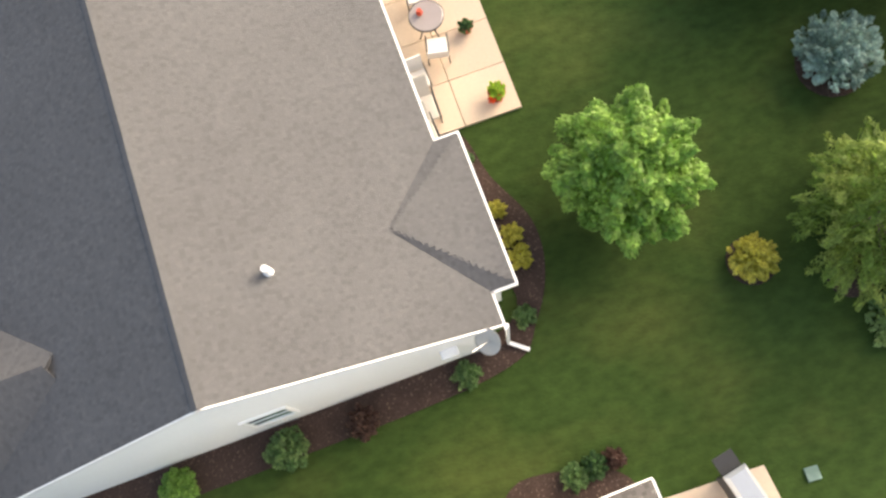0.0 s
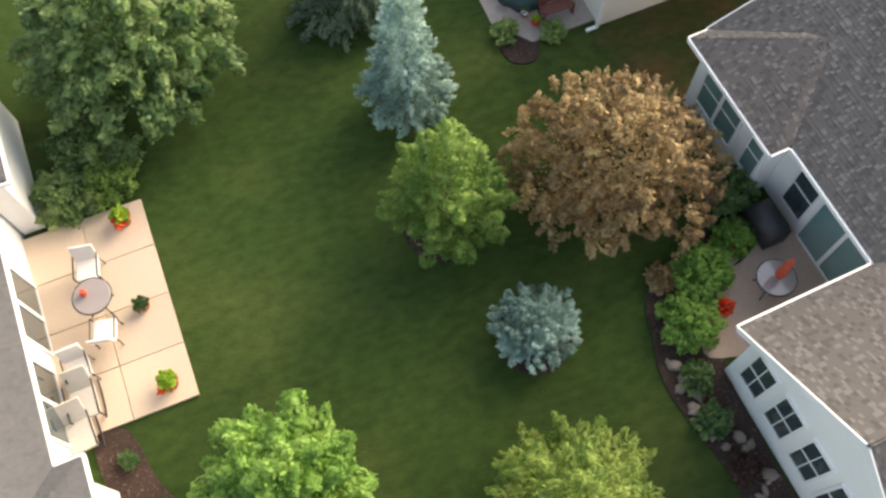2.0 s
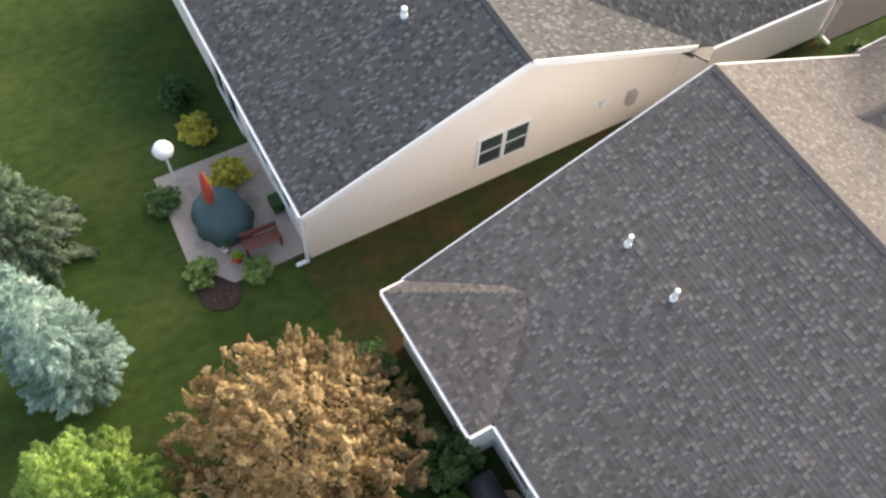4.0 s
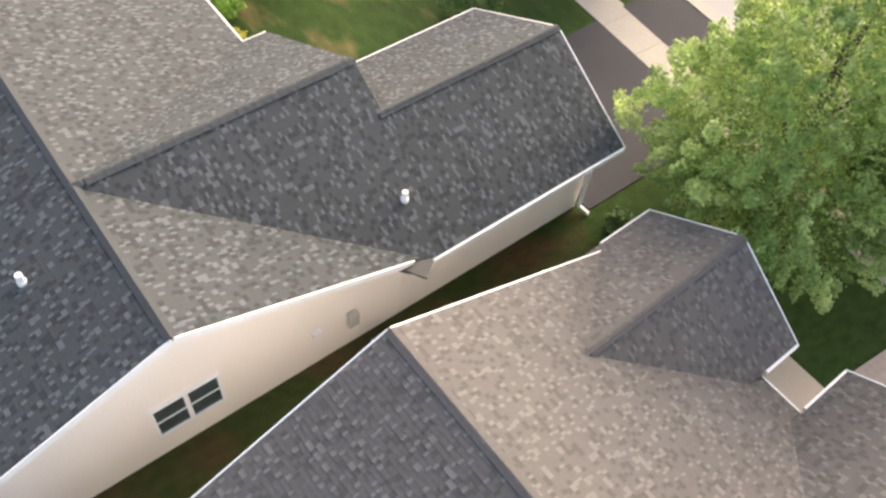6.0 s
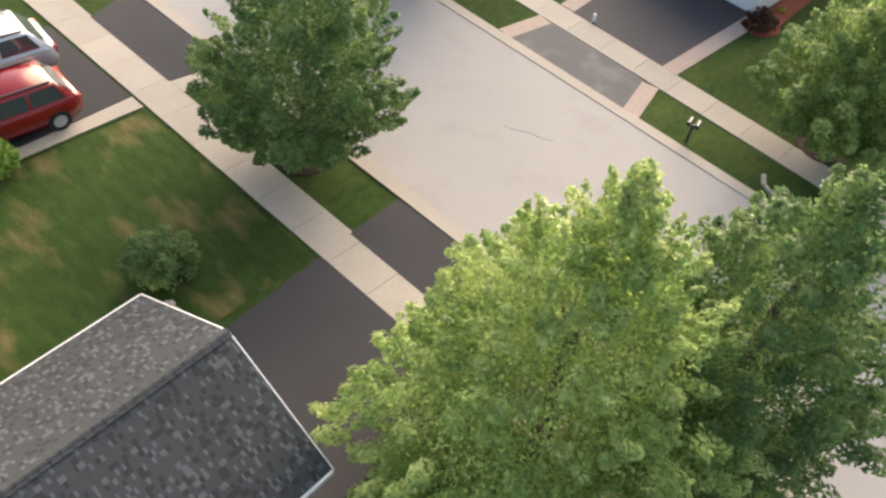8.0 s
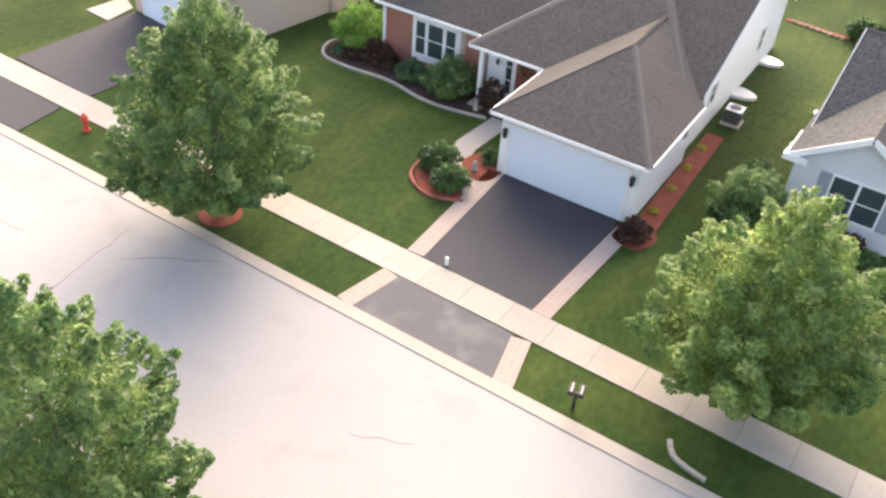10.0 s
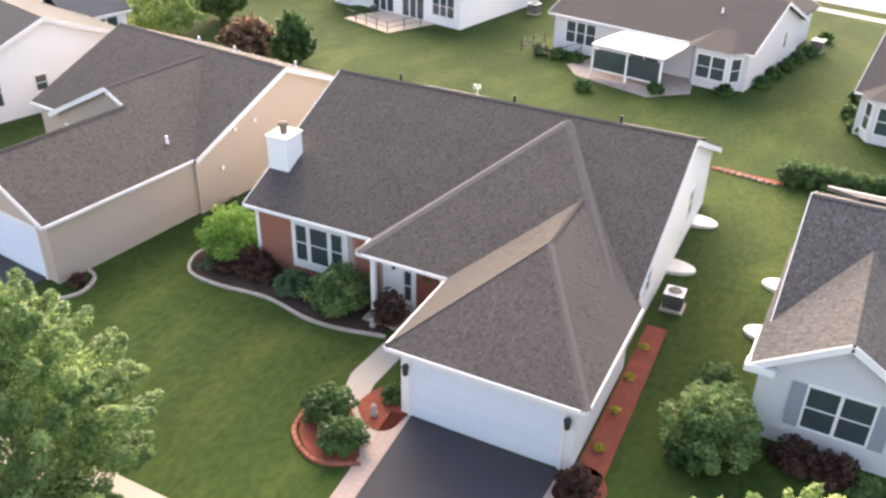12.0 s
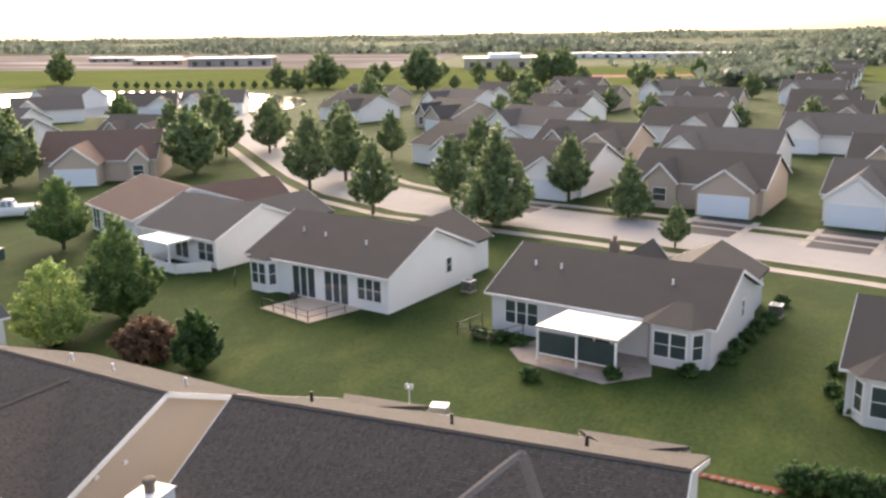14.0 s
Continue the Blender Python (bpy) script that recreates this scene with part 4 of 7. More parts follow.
window(D, on_wall((-10.4, 0.0), (0.0, 0.0)), 5.3, 0.12, 1.8, 2.1, 2, (0, 0), name="sliding_door")
garage_door(D, on_wall((0.0, 16.3), (-4.95, 16.3)), 2.55, 4.4)
for x, y, h in ((-2.41, 3.8, 0.26), (-0.66, 11.05, 0.26), (-5.95, 3.9, 0.26)):
    roof_vent(D, x, y, plane_z(fd, x, y), h=h, r=0.07)
part("flashing", Build().beam((0.2, 10.35, 2.78), (0.75, 10.75, 2.68), 0.5, 0.05), M["dark"], D)
downspout(D, 0.12, -0.12, 2.6, -0.06, -0.28)
downspout(D, 0.12, 16.3, 2.6, 0.3, 0.1)
part("dryer_vent", Build().box(0.0, 0.12, 8.2, 8.4, 1.3, 1.5, bevel=0.02), M["trim"], D)
part("meter_box", Build().box(0.0, 0.15, 9.1, 9.35, 0.9, 1.4, bevel=0.02), M["ac"], D)

# house with the warm grey roof
HC = pose(13.3, -41.8, 0, 0, 0, 5.0)
C = house("house", HC, "white single-storey house with grey shingles and a corner patio")
fc = [[(0.05, 0.25, 2.7), (13.5, 0.25, 2.7), (13.5, 7.4, 5.55), (0.12, 7.4, 5.55)], [(13.5, 13.45, 2.7), (0.12, 13.45, 2.7), (0.12, 7.4, 5.55), (13.5, 7.4, 5.55)]]
fc += bay_hip(0.1, 3.6, -0.28, 1.2, 2.0, 3.5)
fc += gable_y(6.75, 12.9, -3.1, 7.0, 2.7, 4.7) + gable_y(-0.08, 4.15, 15.0, 8.0, 2.7, 4.1) + gable_y(5.2, 11.4, 15.35, 8.0, 2.7, 4.6)
fc += [[(4.15, 13.95, 2.47), (4.15, 13.44, 2.71), (5.2, 13.44, 2.71), (5.2, 13.95, 2.47)]]
roof(C, fc, "sh_grey", R)
cap_row(C, (0.12, 7.4, 5.55), (13.5, 7.4, 5.55), "sh_grey", 0.3)
cap_row(C, (2.03, 15.0, 4.1), (2.03, 10.6, 4.1), "sh_grey", 0.3)
wall(C, (0.35, 13.1), (0.35, 0.55), 2.62, "white", [(0.456, 5.35)])
wall(C, (0.35, 0.1), (3.4, 0.1), 2.62, "white")
wall(C, (0.35, 0.6), (0.35, 0.1), 2.62, "white")
wall(C, (3.4, 0.1), (3.4, 0.7), 2.62, "white")
wall(C, (3.4, 0.65), (7.1, 0.65), 2.62, "white")
wall(C, (7.1, 0.65), (7.1, -2.8), 2.62, "white")
wall(C, (7.1, -2.8), (12.6, -2.8), 2.62, "white", [(0.5, 4.5)])
wall(C, (12.6, -2.8), (12.6, 0.6), 2.62, "white")
wall(C, (13.2, 0.6), (13.2, 13.1), 2.62, "white", [(0.544, 5.35)])
wall(C, (0.35, 14.7), (0.35, 13.0), 2.62, "white")
wall(C, (3.85, 14.7), (0.35, 14.7), 2.62, "white", [(0.5, 3.9)])
wall(C, (3.85, 13.1), (3.85, 14.7), 2.62, "white")
wall(C, (13.2, 13.1), (3.85, 13.1), 2.62, "white")
wall(C, (5.5, 15.05), (5.5, 13.0), 2.62, "white")
wall(C, (11.1, 15.05), (5.5, 15.05), 2.62, "white", [(0.5, 4.4)])
wall(C, (11.1, 13.0), (11.1, 15.05), 2.62, "white")
for a, b in (((0.1, -0.31, 2.7), (3.6, -0.31, 2.7)), ((3.63, -0.3, 2.7), (3.63, 0.25, 2.7)), ((3.6, 0.22, 2.7), (6.75, 0.22, 2.7)), ((6.72, 0.22, 2.7), (6.72, -3.1, 2.7)),
             ((4.18, 13.98, 2.7), (4.18, 15.0, 2.7)), ((4.2, 13.98, 2.47), (5.15, 13.98, 2.47)), ((5.17, 13.98, 2.7), (5.17, 15.35, 2.7)), ((-0.1, 13.45, 2.7), (-0.1, 15.0, 2.7)), ((0.07, -0.3, 2.7), (0.07, 0.3, 2.7))):
    edge(C, "gutter", a, b)
for a, b in (((0.02, 0.25, 2.7), (0.09, 7.4, 5.55)), ((0.09, 7.4, 5.55), (0.09, 13.45, 2.7)), ((-0.08, 15.02, 2.7), (2.03, 15.02, 4.1)), ((2.03, 15.02, 4.1), (4.15, 15.02, 2.7)),
             ((6.75, -3.12, 2.7), (9.82, -3.12, 4.7)), ((9.82, -3.12, 4.7), (12.9, -3.12, 2.7))):
    edge(C, "rake_board", a, b, 0.18, 0.05)
window(C, on_wall((0.35, 0.1), (3.4, 0.1)), 1.15, 0.7, 1.5, 1.5, 2, (0, 1), "glass_light")
window(C, on_wall((0.35, 0.1), (3.4, 0.1)), 2.65, 0.7, 0.5, 1.5, 1, (0, 1), "glass_light")
window(C, on_wall((3.4, 0.65), (7.1, 0.65)), 0.95, 0.5, 0.7, 1.7, 1, (0, 1))
window(C, on_wall((3.4, 0.65), (7.1, 0.65)), 2.4, 0.1, 1.75, 2.1, 2, (0, 0), "glass_light", name="patio_door")
for k in range(5):
    window(C, on_wall((7.1, -2.8), (12.6, -2.8)), 0.62 + 0.98 * k, 0.75, 0.62, 1.5, 1, (1, 1))
for x, y in ((2.2, 4.05), (3.58, 4.1)):
    roof_vent(C, x, y, plane_z(fc, x, y), h=0.34, r=0.055)
part("light_tube", Build().lathe([(0.2, -0.1), (0.2, 0.08), (0.18, 0.16), (0.12, 0.22), (0.04, 0.25)], 16, (5.6, 8.35, plane_z(fc, 5.6, 8.35))), M["trim"], C, "white domed light tube", smooth=True)

# brick-fronted house with the black driveway
HB = pose(0, 0, 0, 0, 0, 1.5)
B = house("house", HB, "brown-roofed house with a brick front and white garage")
fb = gable_x(-9.3, 5.6, 4.8, 18.85, 2.7, 5.75)
fb += [[(-3.73, 3.75, 2.7), (5.6, 3.75, 2.7), (0.9, 11.45, 5.64)], [(-3.75, 5.6, 2.7), (-3.73, 3.75, 2.7), (0.9, 11.45, 5.64)], [(5.6, 3.75, 2.7), (5.6, 5.6, 2.7), (0.9, 11.45, 5.64)]]
fb += [[(-0.25, -0.4, 2.7), (5.85, -0.4, 2.7), (2.75, 4.7, 4.34)], [(-0.25, 8.6, 2.7), (-0.25, -0.4, 2.7), (2.75, 4.7, 4.34), (2.7, 8.6, 4.34)], [(5.85, -0.4, 2.7), (5.85, 5.0, 2.7), (2.7, 8.6, 4.34), (2.75, 4.7, 4.34)]]
fb += bump_hip(-9.3, -5.4, 19.4, 17.0, 2.7, 3.5, 1.3)[:1] + bump_hip(0.8, 4.9, 19.4, 17.0, 2.7, 3.5, 1.3)[:1]
roof(B, fb, "sh_brown", R)
cap_row(B, (-9.3, 11.82, 5.75), (5.6, 11.82, 5.75), "sh_brown", 0.3)
# these hips catch the light: it is put into their paler shingle tones
cap_row(B, (-3.73, 3.75, 2.7), (0.9, 11.45, 5.64), "sh_grey_pale", 0.44)
cap_row(B, (5.6, 3.75, 2.7), (0.9, 11.45, 5.64), "sh_grey", 0.44)
cap_row(B, (5.85, -0.4, 2.7), (2.75, 4.7, 4.34), "sh_grey", 0.36)
cap_row(B, (-0.25, -0.4, 2.7), (2.75, 4.7, 4.34), "sh_brown", 0.26)
cap_row(B, (2.75, 4.7, 4.34), (2.71, 7.95, 4.34), "sh_brown", 0.26)
wall(B, (5.3, 5.2), (5.3, 18.5), 2.62, "white", [(0.5, 5.55)])
wall(B, (5.3, 18.5), (-9.05, 18.5), 2.62, "white")
wall(B, (-9.05, 18.5), (-9.05, 5.1), 2.62, "white", [(0.5, 5.55)])
wall(B, (-3.5, 5.1), (0.05, 5.1), 2.62, "white")
wall(B, (0.05, 5.1), (0.05, 0.0), 2.62, "white")
wall(B, (0.05, 0.0), (5.5, 0.0), 2.62, "white")
wall(B, (5.5, 0.0), (5.5, 5.3), 2.62, "white")
edge(B, "gutter", (-9.3, 4.77, 2.7), (-3.75, 4.77, 2.7))
edge(B, "gutter", (-3.78, 4.8, 2.7), (-3.76, 3.75, 2.7))
edge(B, "gutter", (-3.73, 3.72, 2.7), (-0.25, 3.72, 2.7))
edge(B, "gutter", (-0.28, 3.5, 2.7), (-0.28, -0.4, 2.7))
edge(B, "gutter", (-0.25, -0.43, 2.7), (5.85, -0.43, 2.7))
edge(B, "gutter", (5.88, -0.4, 2.7), (5.88, 5.0, 2.7))
edge(B, "gutter", (5.6, 18.88, 2.7), (-9.3, 18.88, 2.7))
for a, b in (((5.63, 5.5, 2.85), (5.63, 11.82, 5.75)), ((5.63, 11.9, 5.66), (5.63, 18.8, 2.64)), ((-9.33, 4.8, 2.7), (-9.33, 11.82, 5.75)), ((-9.33, 11.82, 5.75), (-9.33, 18.85, 2.7))):
    edge(B, "rake_board", a, b, 0.2, 0.05)
wf = on_wall((0.05, 0.0), (5.5, 0.0))
garage_door(B, wf, 2.72, 4.7, 2.13)
# brick front, window and frieze
wall(B, (-9.05, 5.15), (-3.5, 5.15), 2.62, "mortar")
wbk = on_wall((-9.05, 5.15), (-3.5, 5.15))
part("frieze_board", Build().box(0, 5.55, -0.07, 0.0, 2.38, 2.62, wbk), M["trim"], B)
part("window_panel", Build().box(1.62, 4.08, -0.05, 0.0, 0.35, 2.38, wbk), M["trim"], B)
for x, w in ((2.07, 0.48), (2.85, 0.76), (3.63, 0.48)):
    window(B, wbk @ pose(0, -0.05, 0), x, 0.72, w, 1.5, 1, (0, 1))
# porch
part("post", Build().box(-3.3, -3.13, 3.9, 4.07, 0.1, 2.6, bevel=0.02), M["trim"], B)
part("porch_floor", Build().box(-3.5, 0.0, 3.6, 5.08, -0.05, 0.12), M["walk"], B)
wp = on_wall((-3.5, 5.1), (0.1, 5.1))
fd_ = part("front_door", Build().box(-0.46, 0.46, -0.05, 0.0, 0.12, 2.15, bevel=0.01), M["wood"], B, "dark red front door with a wreath", m=wp @ pose(1.85, 0, 0))
part("door_frame", Build().box(-0.6, -0.47, -0.06, 0, 0.12, 2.25).box(0.47, 0.6, -0.06, 0, 0.12, 2.25).box(-0.6, 0.6, -0.06, 0, 2.16, 2.28), M["trim"], fd_)
part("wreath", Build().tube([(0.22 * math.cos(a * 0.5236), -0.07, 1.6 + 0.22 * math.sin(a * 0.5236)) for a in range(13)], [0.05] * 13, 6), M["leaf_green"], fd_)
window(B, wp, 1.04, 0.3, 0.28, 1.85, 1, (0, 2))
window(B, wp, 2.66, 0.3, 0.28, 1.85, 1, (0, 2))
part("wall_lantern", Build().lathe([(0.03, 0), (0.07, 0.05), (0.08, 0.2), (0.02, 0.28)], 8, (wp @ Vector((0.5, -0.1, 1.5)))[:]), M["dark"], B, "small dark wall lantern")
wr = on_wall((5.3, 5.2), (5.3, 18.5))
window(B, wr, 3.0, 1.3, 0.6, 0.9, 1, (0, 1))
window(B, wr, 9.6, 1.2, 0.7, 1.1, 1, (0, 1))
window(B, on_wall((5.5, 0.0), (5.5, 5.3)), 4.6, 1.3, 0.5, 0.8, 1, (0, 1))
for x in (0.22, 5.25):
    lamp = part("wall_lantern", Build().box(-0.05, 0.05, -0.05, 0, 1.72, 1.95, wf @ pose(x, 0, 0)), M["dark"], B, "black wall lantern")
    part("lantern_body", Build().lathe([(0.03, 0), (0.08, 0.06), (0.1, 0.3), (0.12, 0.34), (0.02, 0.45)], 8, (wf @ Vector((x, -0.14, 1.6)))[:]), M["dark"], lamp)
for x, y in ((-7.9, 14.5), (-2.4, 14.3), (2.2, 14.2)):
    roof_vent(B, x, y, plane_z(fb, x, y), "dark", h=0.38, r=0.055)
ch = part("chimney", Build().box(-9.3, -8.4, 6.5, 7.5, 2.9, 4.75), M["white"], B, "white boxed chimney with a metal flue")
part("chimney_cap", Build().box(-9.35, -8.35, 6.45, 7.55, 4.75, 4.81, bevel=0.02), M["trim"], ch)
part("flue", Build().lathe([(0.15, 0), (0.15, 0.3), (0.19, 0.31), (0.19, 0.44), (0.1, 0.48)], 14, (-8.85, 7.0, 4.78)), M["stone"], ch)
edge(B, "bay_fascia", (-9.3, 19.42, 2.66), (-5.4, 19.42, 2.66), 0.14, 0.06)
edge(B, "bay_fascia", (0.8, 19.42, 2.66), (4.9, 19.42, 2.66), 0.14, 0.06)

# tan house beside it
HG = pose(-14.4, -0.4, 0, 0, 0, -6.0)
G = house("house", HG, "single-storey tan house with a brown shingle roof")
fg = gable_x(-11.0, 0.15, 7.0, 18.2, 2.7, 5.1)
fg += [[(0.0, 7.6, 2.7), (-4.55, 12.4, 4.92), (-4.55, 6.6, 4.92), (-3.375, 6.6, 4.35), (-3.375, 0.0, 4.35), (0.0, 0.0, 2.7)],
       [(-6.75, 0.0, 2.7), (-3.375, 0.0, 4.35), (-3.375, 6.7, 4.35), (-6.75, 6.7, 2.7)], [(-9.1, 6.6, 2.7), (-4.55, 6.6, 4.92), (-4.55, 12.4, 4.92), (-9.1, 12.4, 2.7)]]
roof(G, fg, "sh_brown", R)
cap_row(G, (-11.0, 12.6, 5.1), (0.15, 12.6, 5.1), "sh_brown", 0.3)
cap_row(G, (-4.55, 6.6, 4.92), (-4.55, 12.3, 4.92), "sh_brown", 0.3)
cap_row(G, (-3.375, 0.0, 4.35), (-3.375, 6.6, 4.35), "sh_brown", 0.3)
wall(G, (-0.15, 7.2), (-0.15, 17.9), 2.62, "tan", [(0.5, 4.95)])
wall(G, (-0.3, 0.3), (-0.3, 7.2), 2.62, "tan")
wall(G, (-6.45, 0.3), (-0.3, 0.3), 2.62, "tan", [(0.5, 4.15)])
wall(G, (-6.45, 6.9), (-6.45, 0.3), 2.62, "tan")
wall(G, (-8.8, 6.9), (-3.4, 6.9), 2.62, "tan", [(0.787, 4.72), (0.99, 4.2)])
wall(G, (-8.8, 7.2), (-8.8, 6.9), 2.62, "tan")
wall(G, (-10.7, 7.2), (-8.8, 7.2), 2.62, "tan")
wall(G, (-0.15, 17.9), (-10.7, 17.9), 2.62, "tan")
wall(G, (-10.7, 17.9), (-10.7, 7.2), 2.62, "tan", [(0.5, 4.95)])
garage_door(G, on_wall((-6.45, 0.3), (-0.3, 0.3)), 3.1, 4.7)
window(G, on_wall((-8.8, 6.9), (-6.45, 6.9)), 1.2, 0.9, 1.5, 1.3, 2)
window(G, on_wall((-0.15, 7.2), (-0.15, 17.9)), 7.9, 2.1, 0.7, 0.6, 1)
for a, b in (((0.03, 0.0, 2.7), (0.03, 7.0, 2.7)), ((-6.78, 0.0, 2.7), (-6.78, 6.6, 2.7)), ((-11.0, 6.97, 2.7), (-9.1, 6.97, 2.7)), ((-9.13, 6.6, 2.7), (-9.13, 7.0, 2.7))):
    edge(G, "gutter", a, b)
for a, b in (((0.18, 7.0, 2.7), (0.18, 12.6, 5.1)), ((0.18, 12.6, 5.1), (0.18, 18.2, 2.7)), ((0.0, -0.03, 2.7), (-3.37, -0.03, 4.35)), ((-3.37, -0.03, 4.35), (-6.75, -0.03, 2.7)),
             ((-9.1, 6.57, 2.7), (-4.55, 6.57, 4.92)), ((-4.55, 6.57, 4.92), (-3.5, 6.57, 4.41))):
    edge(G, "rake_board", a, b, 0.2, 0.05)
for x, y in ((-1.1, 6.7), (-7.5, 14.5), (-5.0, 14.5), (-2.0, 15.5)):
    roof_vent(G, x, y, plane_z(fg, x, y), h=0.3)
for y, z in ((9.4, 3.1), (10.6, 3.1), (8.5, 1.6), (11.6, 1.3)):
    part("wall_vent", Build().box(-0.15, -0.05, y, y + 0.16, z, z + 0.16, bevel=0.02), M["trim"], G)

# grey house on the other side
HF = pose(9.2, 3.95, 0)
F = house("house", HF, "single-storey pale grey house with a mottled grey-blue shingle roof")
ff = gable_x(0.22, 13.5, 2.0, 12.5, 2.7, 4.95) + gable_y(0.0, 4.9, 0.0, 7.4, 2.7, 4.25) + bump_hip(0.5, 4.0, 13.2, 11.0, 2.7, 3.5, 1.2)[:1]
roof(F, ff, "sh_front", R)
cap_row(F, (0.22, 7.25, 4.95), (13.5, 7.25, 4.95), "sh_front", 0.3)
wall(F, (0.5, 12.2), (0.5, 2.3), 2.62, "grey", [(0.5, 4.78)])
wall(F, (0.3, 2.4), (0.3, 0.35), 2.62, "grey")
wall(F, (0.3, 0.35), (4.6, 0.35), 2.62, "grey", [(0.5, 4.05)])
wall(F, (4.6, 0.35), (4.6, 2.4), 2.62, "grey")
wall(F, (4.6, 2.3), (13.2, 2.3), 2.62, "grey")
wall(F, (13.2, 2.3), (13.2, 12.2), 2.62, "grey", [(0.5, 4.78)])
wall(F, (13.2, 12.2), (0.5, 12.2), 2.62, "grey")
wfm = on_wall((0.3, 0.35), (4.6, 0.35))
window(F, wfm, 2.3, 0.85, 1.75, 1.45, 2, (0, 1))
for x in (1.15, 3.45):
    sh = part("shutter", Build().box(-0.2, 0.2, -0.05, 0, 0.8, 2.35, bevel=0.012), M["shutter"], F, m=wfm @ pose(x, 0, 0))
    for k in range(14):
        part("slat", Build().box(-0.15, 0.15, -0.065, -0.05, 0.88 + k * 0.1, 0.93 + k * 0.1), M["shutter"], sh)
for a, b in (((-0.03, 0.0, 2.7), (-0.03, 2.0, 2.7)), ((4.93, 0.0, 2.7), (4.93, 2.0, 2.7)), ((4.9, 1.97, 2.7), (13.5, 1.97, 2.7)), ((0.5, 13.23, 2.74), (4.0, 13.23, 2.74))):
    edge(F, "gutter", a, b)
for a, b in (((0.0, -0.03, 2.7), (2.45, -0.03, 4.25)), ((2.45, -0.03, 4.25), (4.9, -0.03, 2.7)), ((0.19, 2.0, 2.7), (0.19, 7.25, 4.95)), ((0.19, 7.25, 4.95), (0.19, 12.5, 2.7))):
    edge(F, "rake_board", a, b, 0.22, 0.06)
part("eave_return", Build().box(-0.1, 0.75, -0.1, 0.35, 2.5, 2.72), M["trim"], F)

# white house with the red car
HE = pose(-3.7, -27.2, 0, 0, 0, 4.0)
E = house("house", HE, "single-storey white house with a dark grey shingle roof")
fe = gable_x(-13, 0.9, -15.6, -4.4, 2.7, 5.1) + gable_y(-6.2, 0.8, 0.35, -9.0, 2.7, 4.5)
roof(E, fe, "sh_grey", R)
wall(E, (0.1, -4.7), (0.1, 0.0), 2.62, "white")
wall(E, (0.1, 0.0), (-5.6, 0.0), 2.62, "white", [(0.5, 4.3)])
wall(E, (-5.6, 0.0), (-5.6, -4.7), 2.62, "white")
wall(E, (0.5, -15.3), (0.5, -4.7), 2.62, "white", [(0.5, 4.95)])
wall(E, (0.5, -4.7), (-12.7, -4.7), 2.62, "white")
wall(E, (-12.7, -15.3), (0.5, -15.3), 2.62, "white")
garage_door(E, on_wall((0.1, 0.0), (-5.6, 0.0)), 2.9, 4.7)
for a, b in (((0.83, -4.4, 2.7), (0.83, 0.35, 2.7)), ((-6.23, 0.35, 2.7), (-6.23, -4.4, 2.7))):
    edge(E, "gutter", a, b)
for a, b in (((0.8, 0.38, 2.7), (-2.7, 0.38, 4.5)), ((-2.7, 0.38, 4.5), (-6.2, 0.38, 2.7))):
    edge(E, "rake_board", a, b, 0.18, 0.05)
downspout(E, 0.25, -0.15, 2.6, 0.5, 0.1)

# neighbour beyond the first bed
HN = pose(26.7, -56.0, 0, 0, 0, 4.0)
N2 = house("house", HN, "corner of a neighbouring house with a brown-grey roof")
fn = gable_x(0.0, 13.0, -11.0, 0.0, 2.7, 5.2)
roof(N2, fn, "sh_grey", R)
wall(N2, (0.3, -0.35), (0.3, -10.7), 2.62, "white", [(0.5, 5.0)])
wall(N2, (12.7, -0.35), (0.3, -0.35), 2.62, "white")
wall(N2, (12.7, -10.7), (12.7, -0.35), 2.62, "white", [(0.5, 5.0)])
wall(N2, (0.3, -10.7), (12.7, -10.7), 2.62, "white")
edge(N2, "gutter", (0.0, 0.03, 2.7), (13.0, 0.03, 2.7))
edge(N2, "rake_board", (-0.03, 0.0, 2.7), (-0.03, -5.5, 5.2), 0.2, 0.06)
plate("patio", [(27.3, -56.2), (31.5, -55.8), (31.2, -52.6), (27.2, -53.1)], "patio", 0.06, "warm beige concrete patio slab", "patio")

part("porch_floor", Build().box(3.9, 5.45, 13.15, 16.6, -0.05, 0.12), M["patio"], C)
garage_door(C, on_wall((11.1, 15.05), (5.5, 15.05)), 2.8, 4.7)
edge(C, "rake_board", (5.2, 15.38, 2.7), (8.3, 15.38, 4.6), 0.18, 0.05)
edge(C, "rake_board", (8.3, 15.38, 4.6), (11.4, 15.38, 2.7), 0.18, 0.05)

plate("front_walk", [(-22.5, -1.0), (-20.8, -1.1), (-21.1, 0.6), (-22.4, 1.2)], "walk", 0.04, "pale concrete walk at the corner of the tan house", "path")


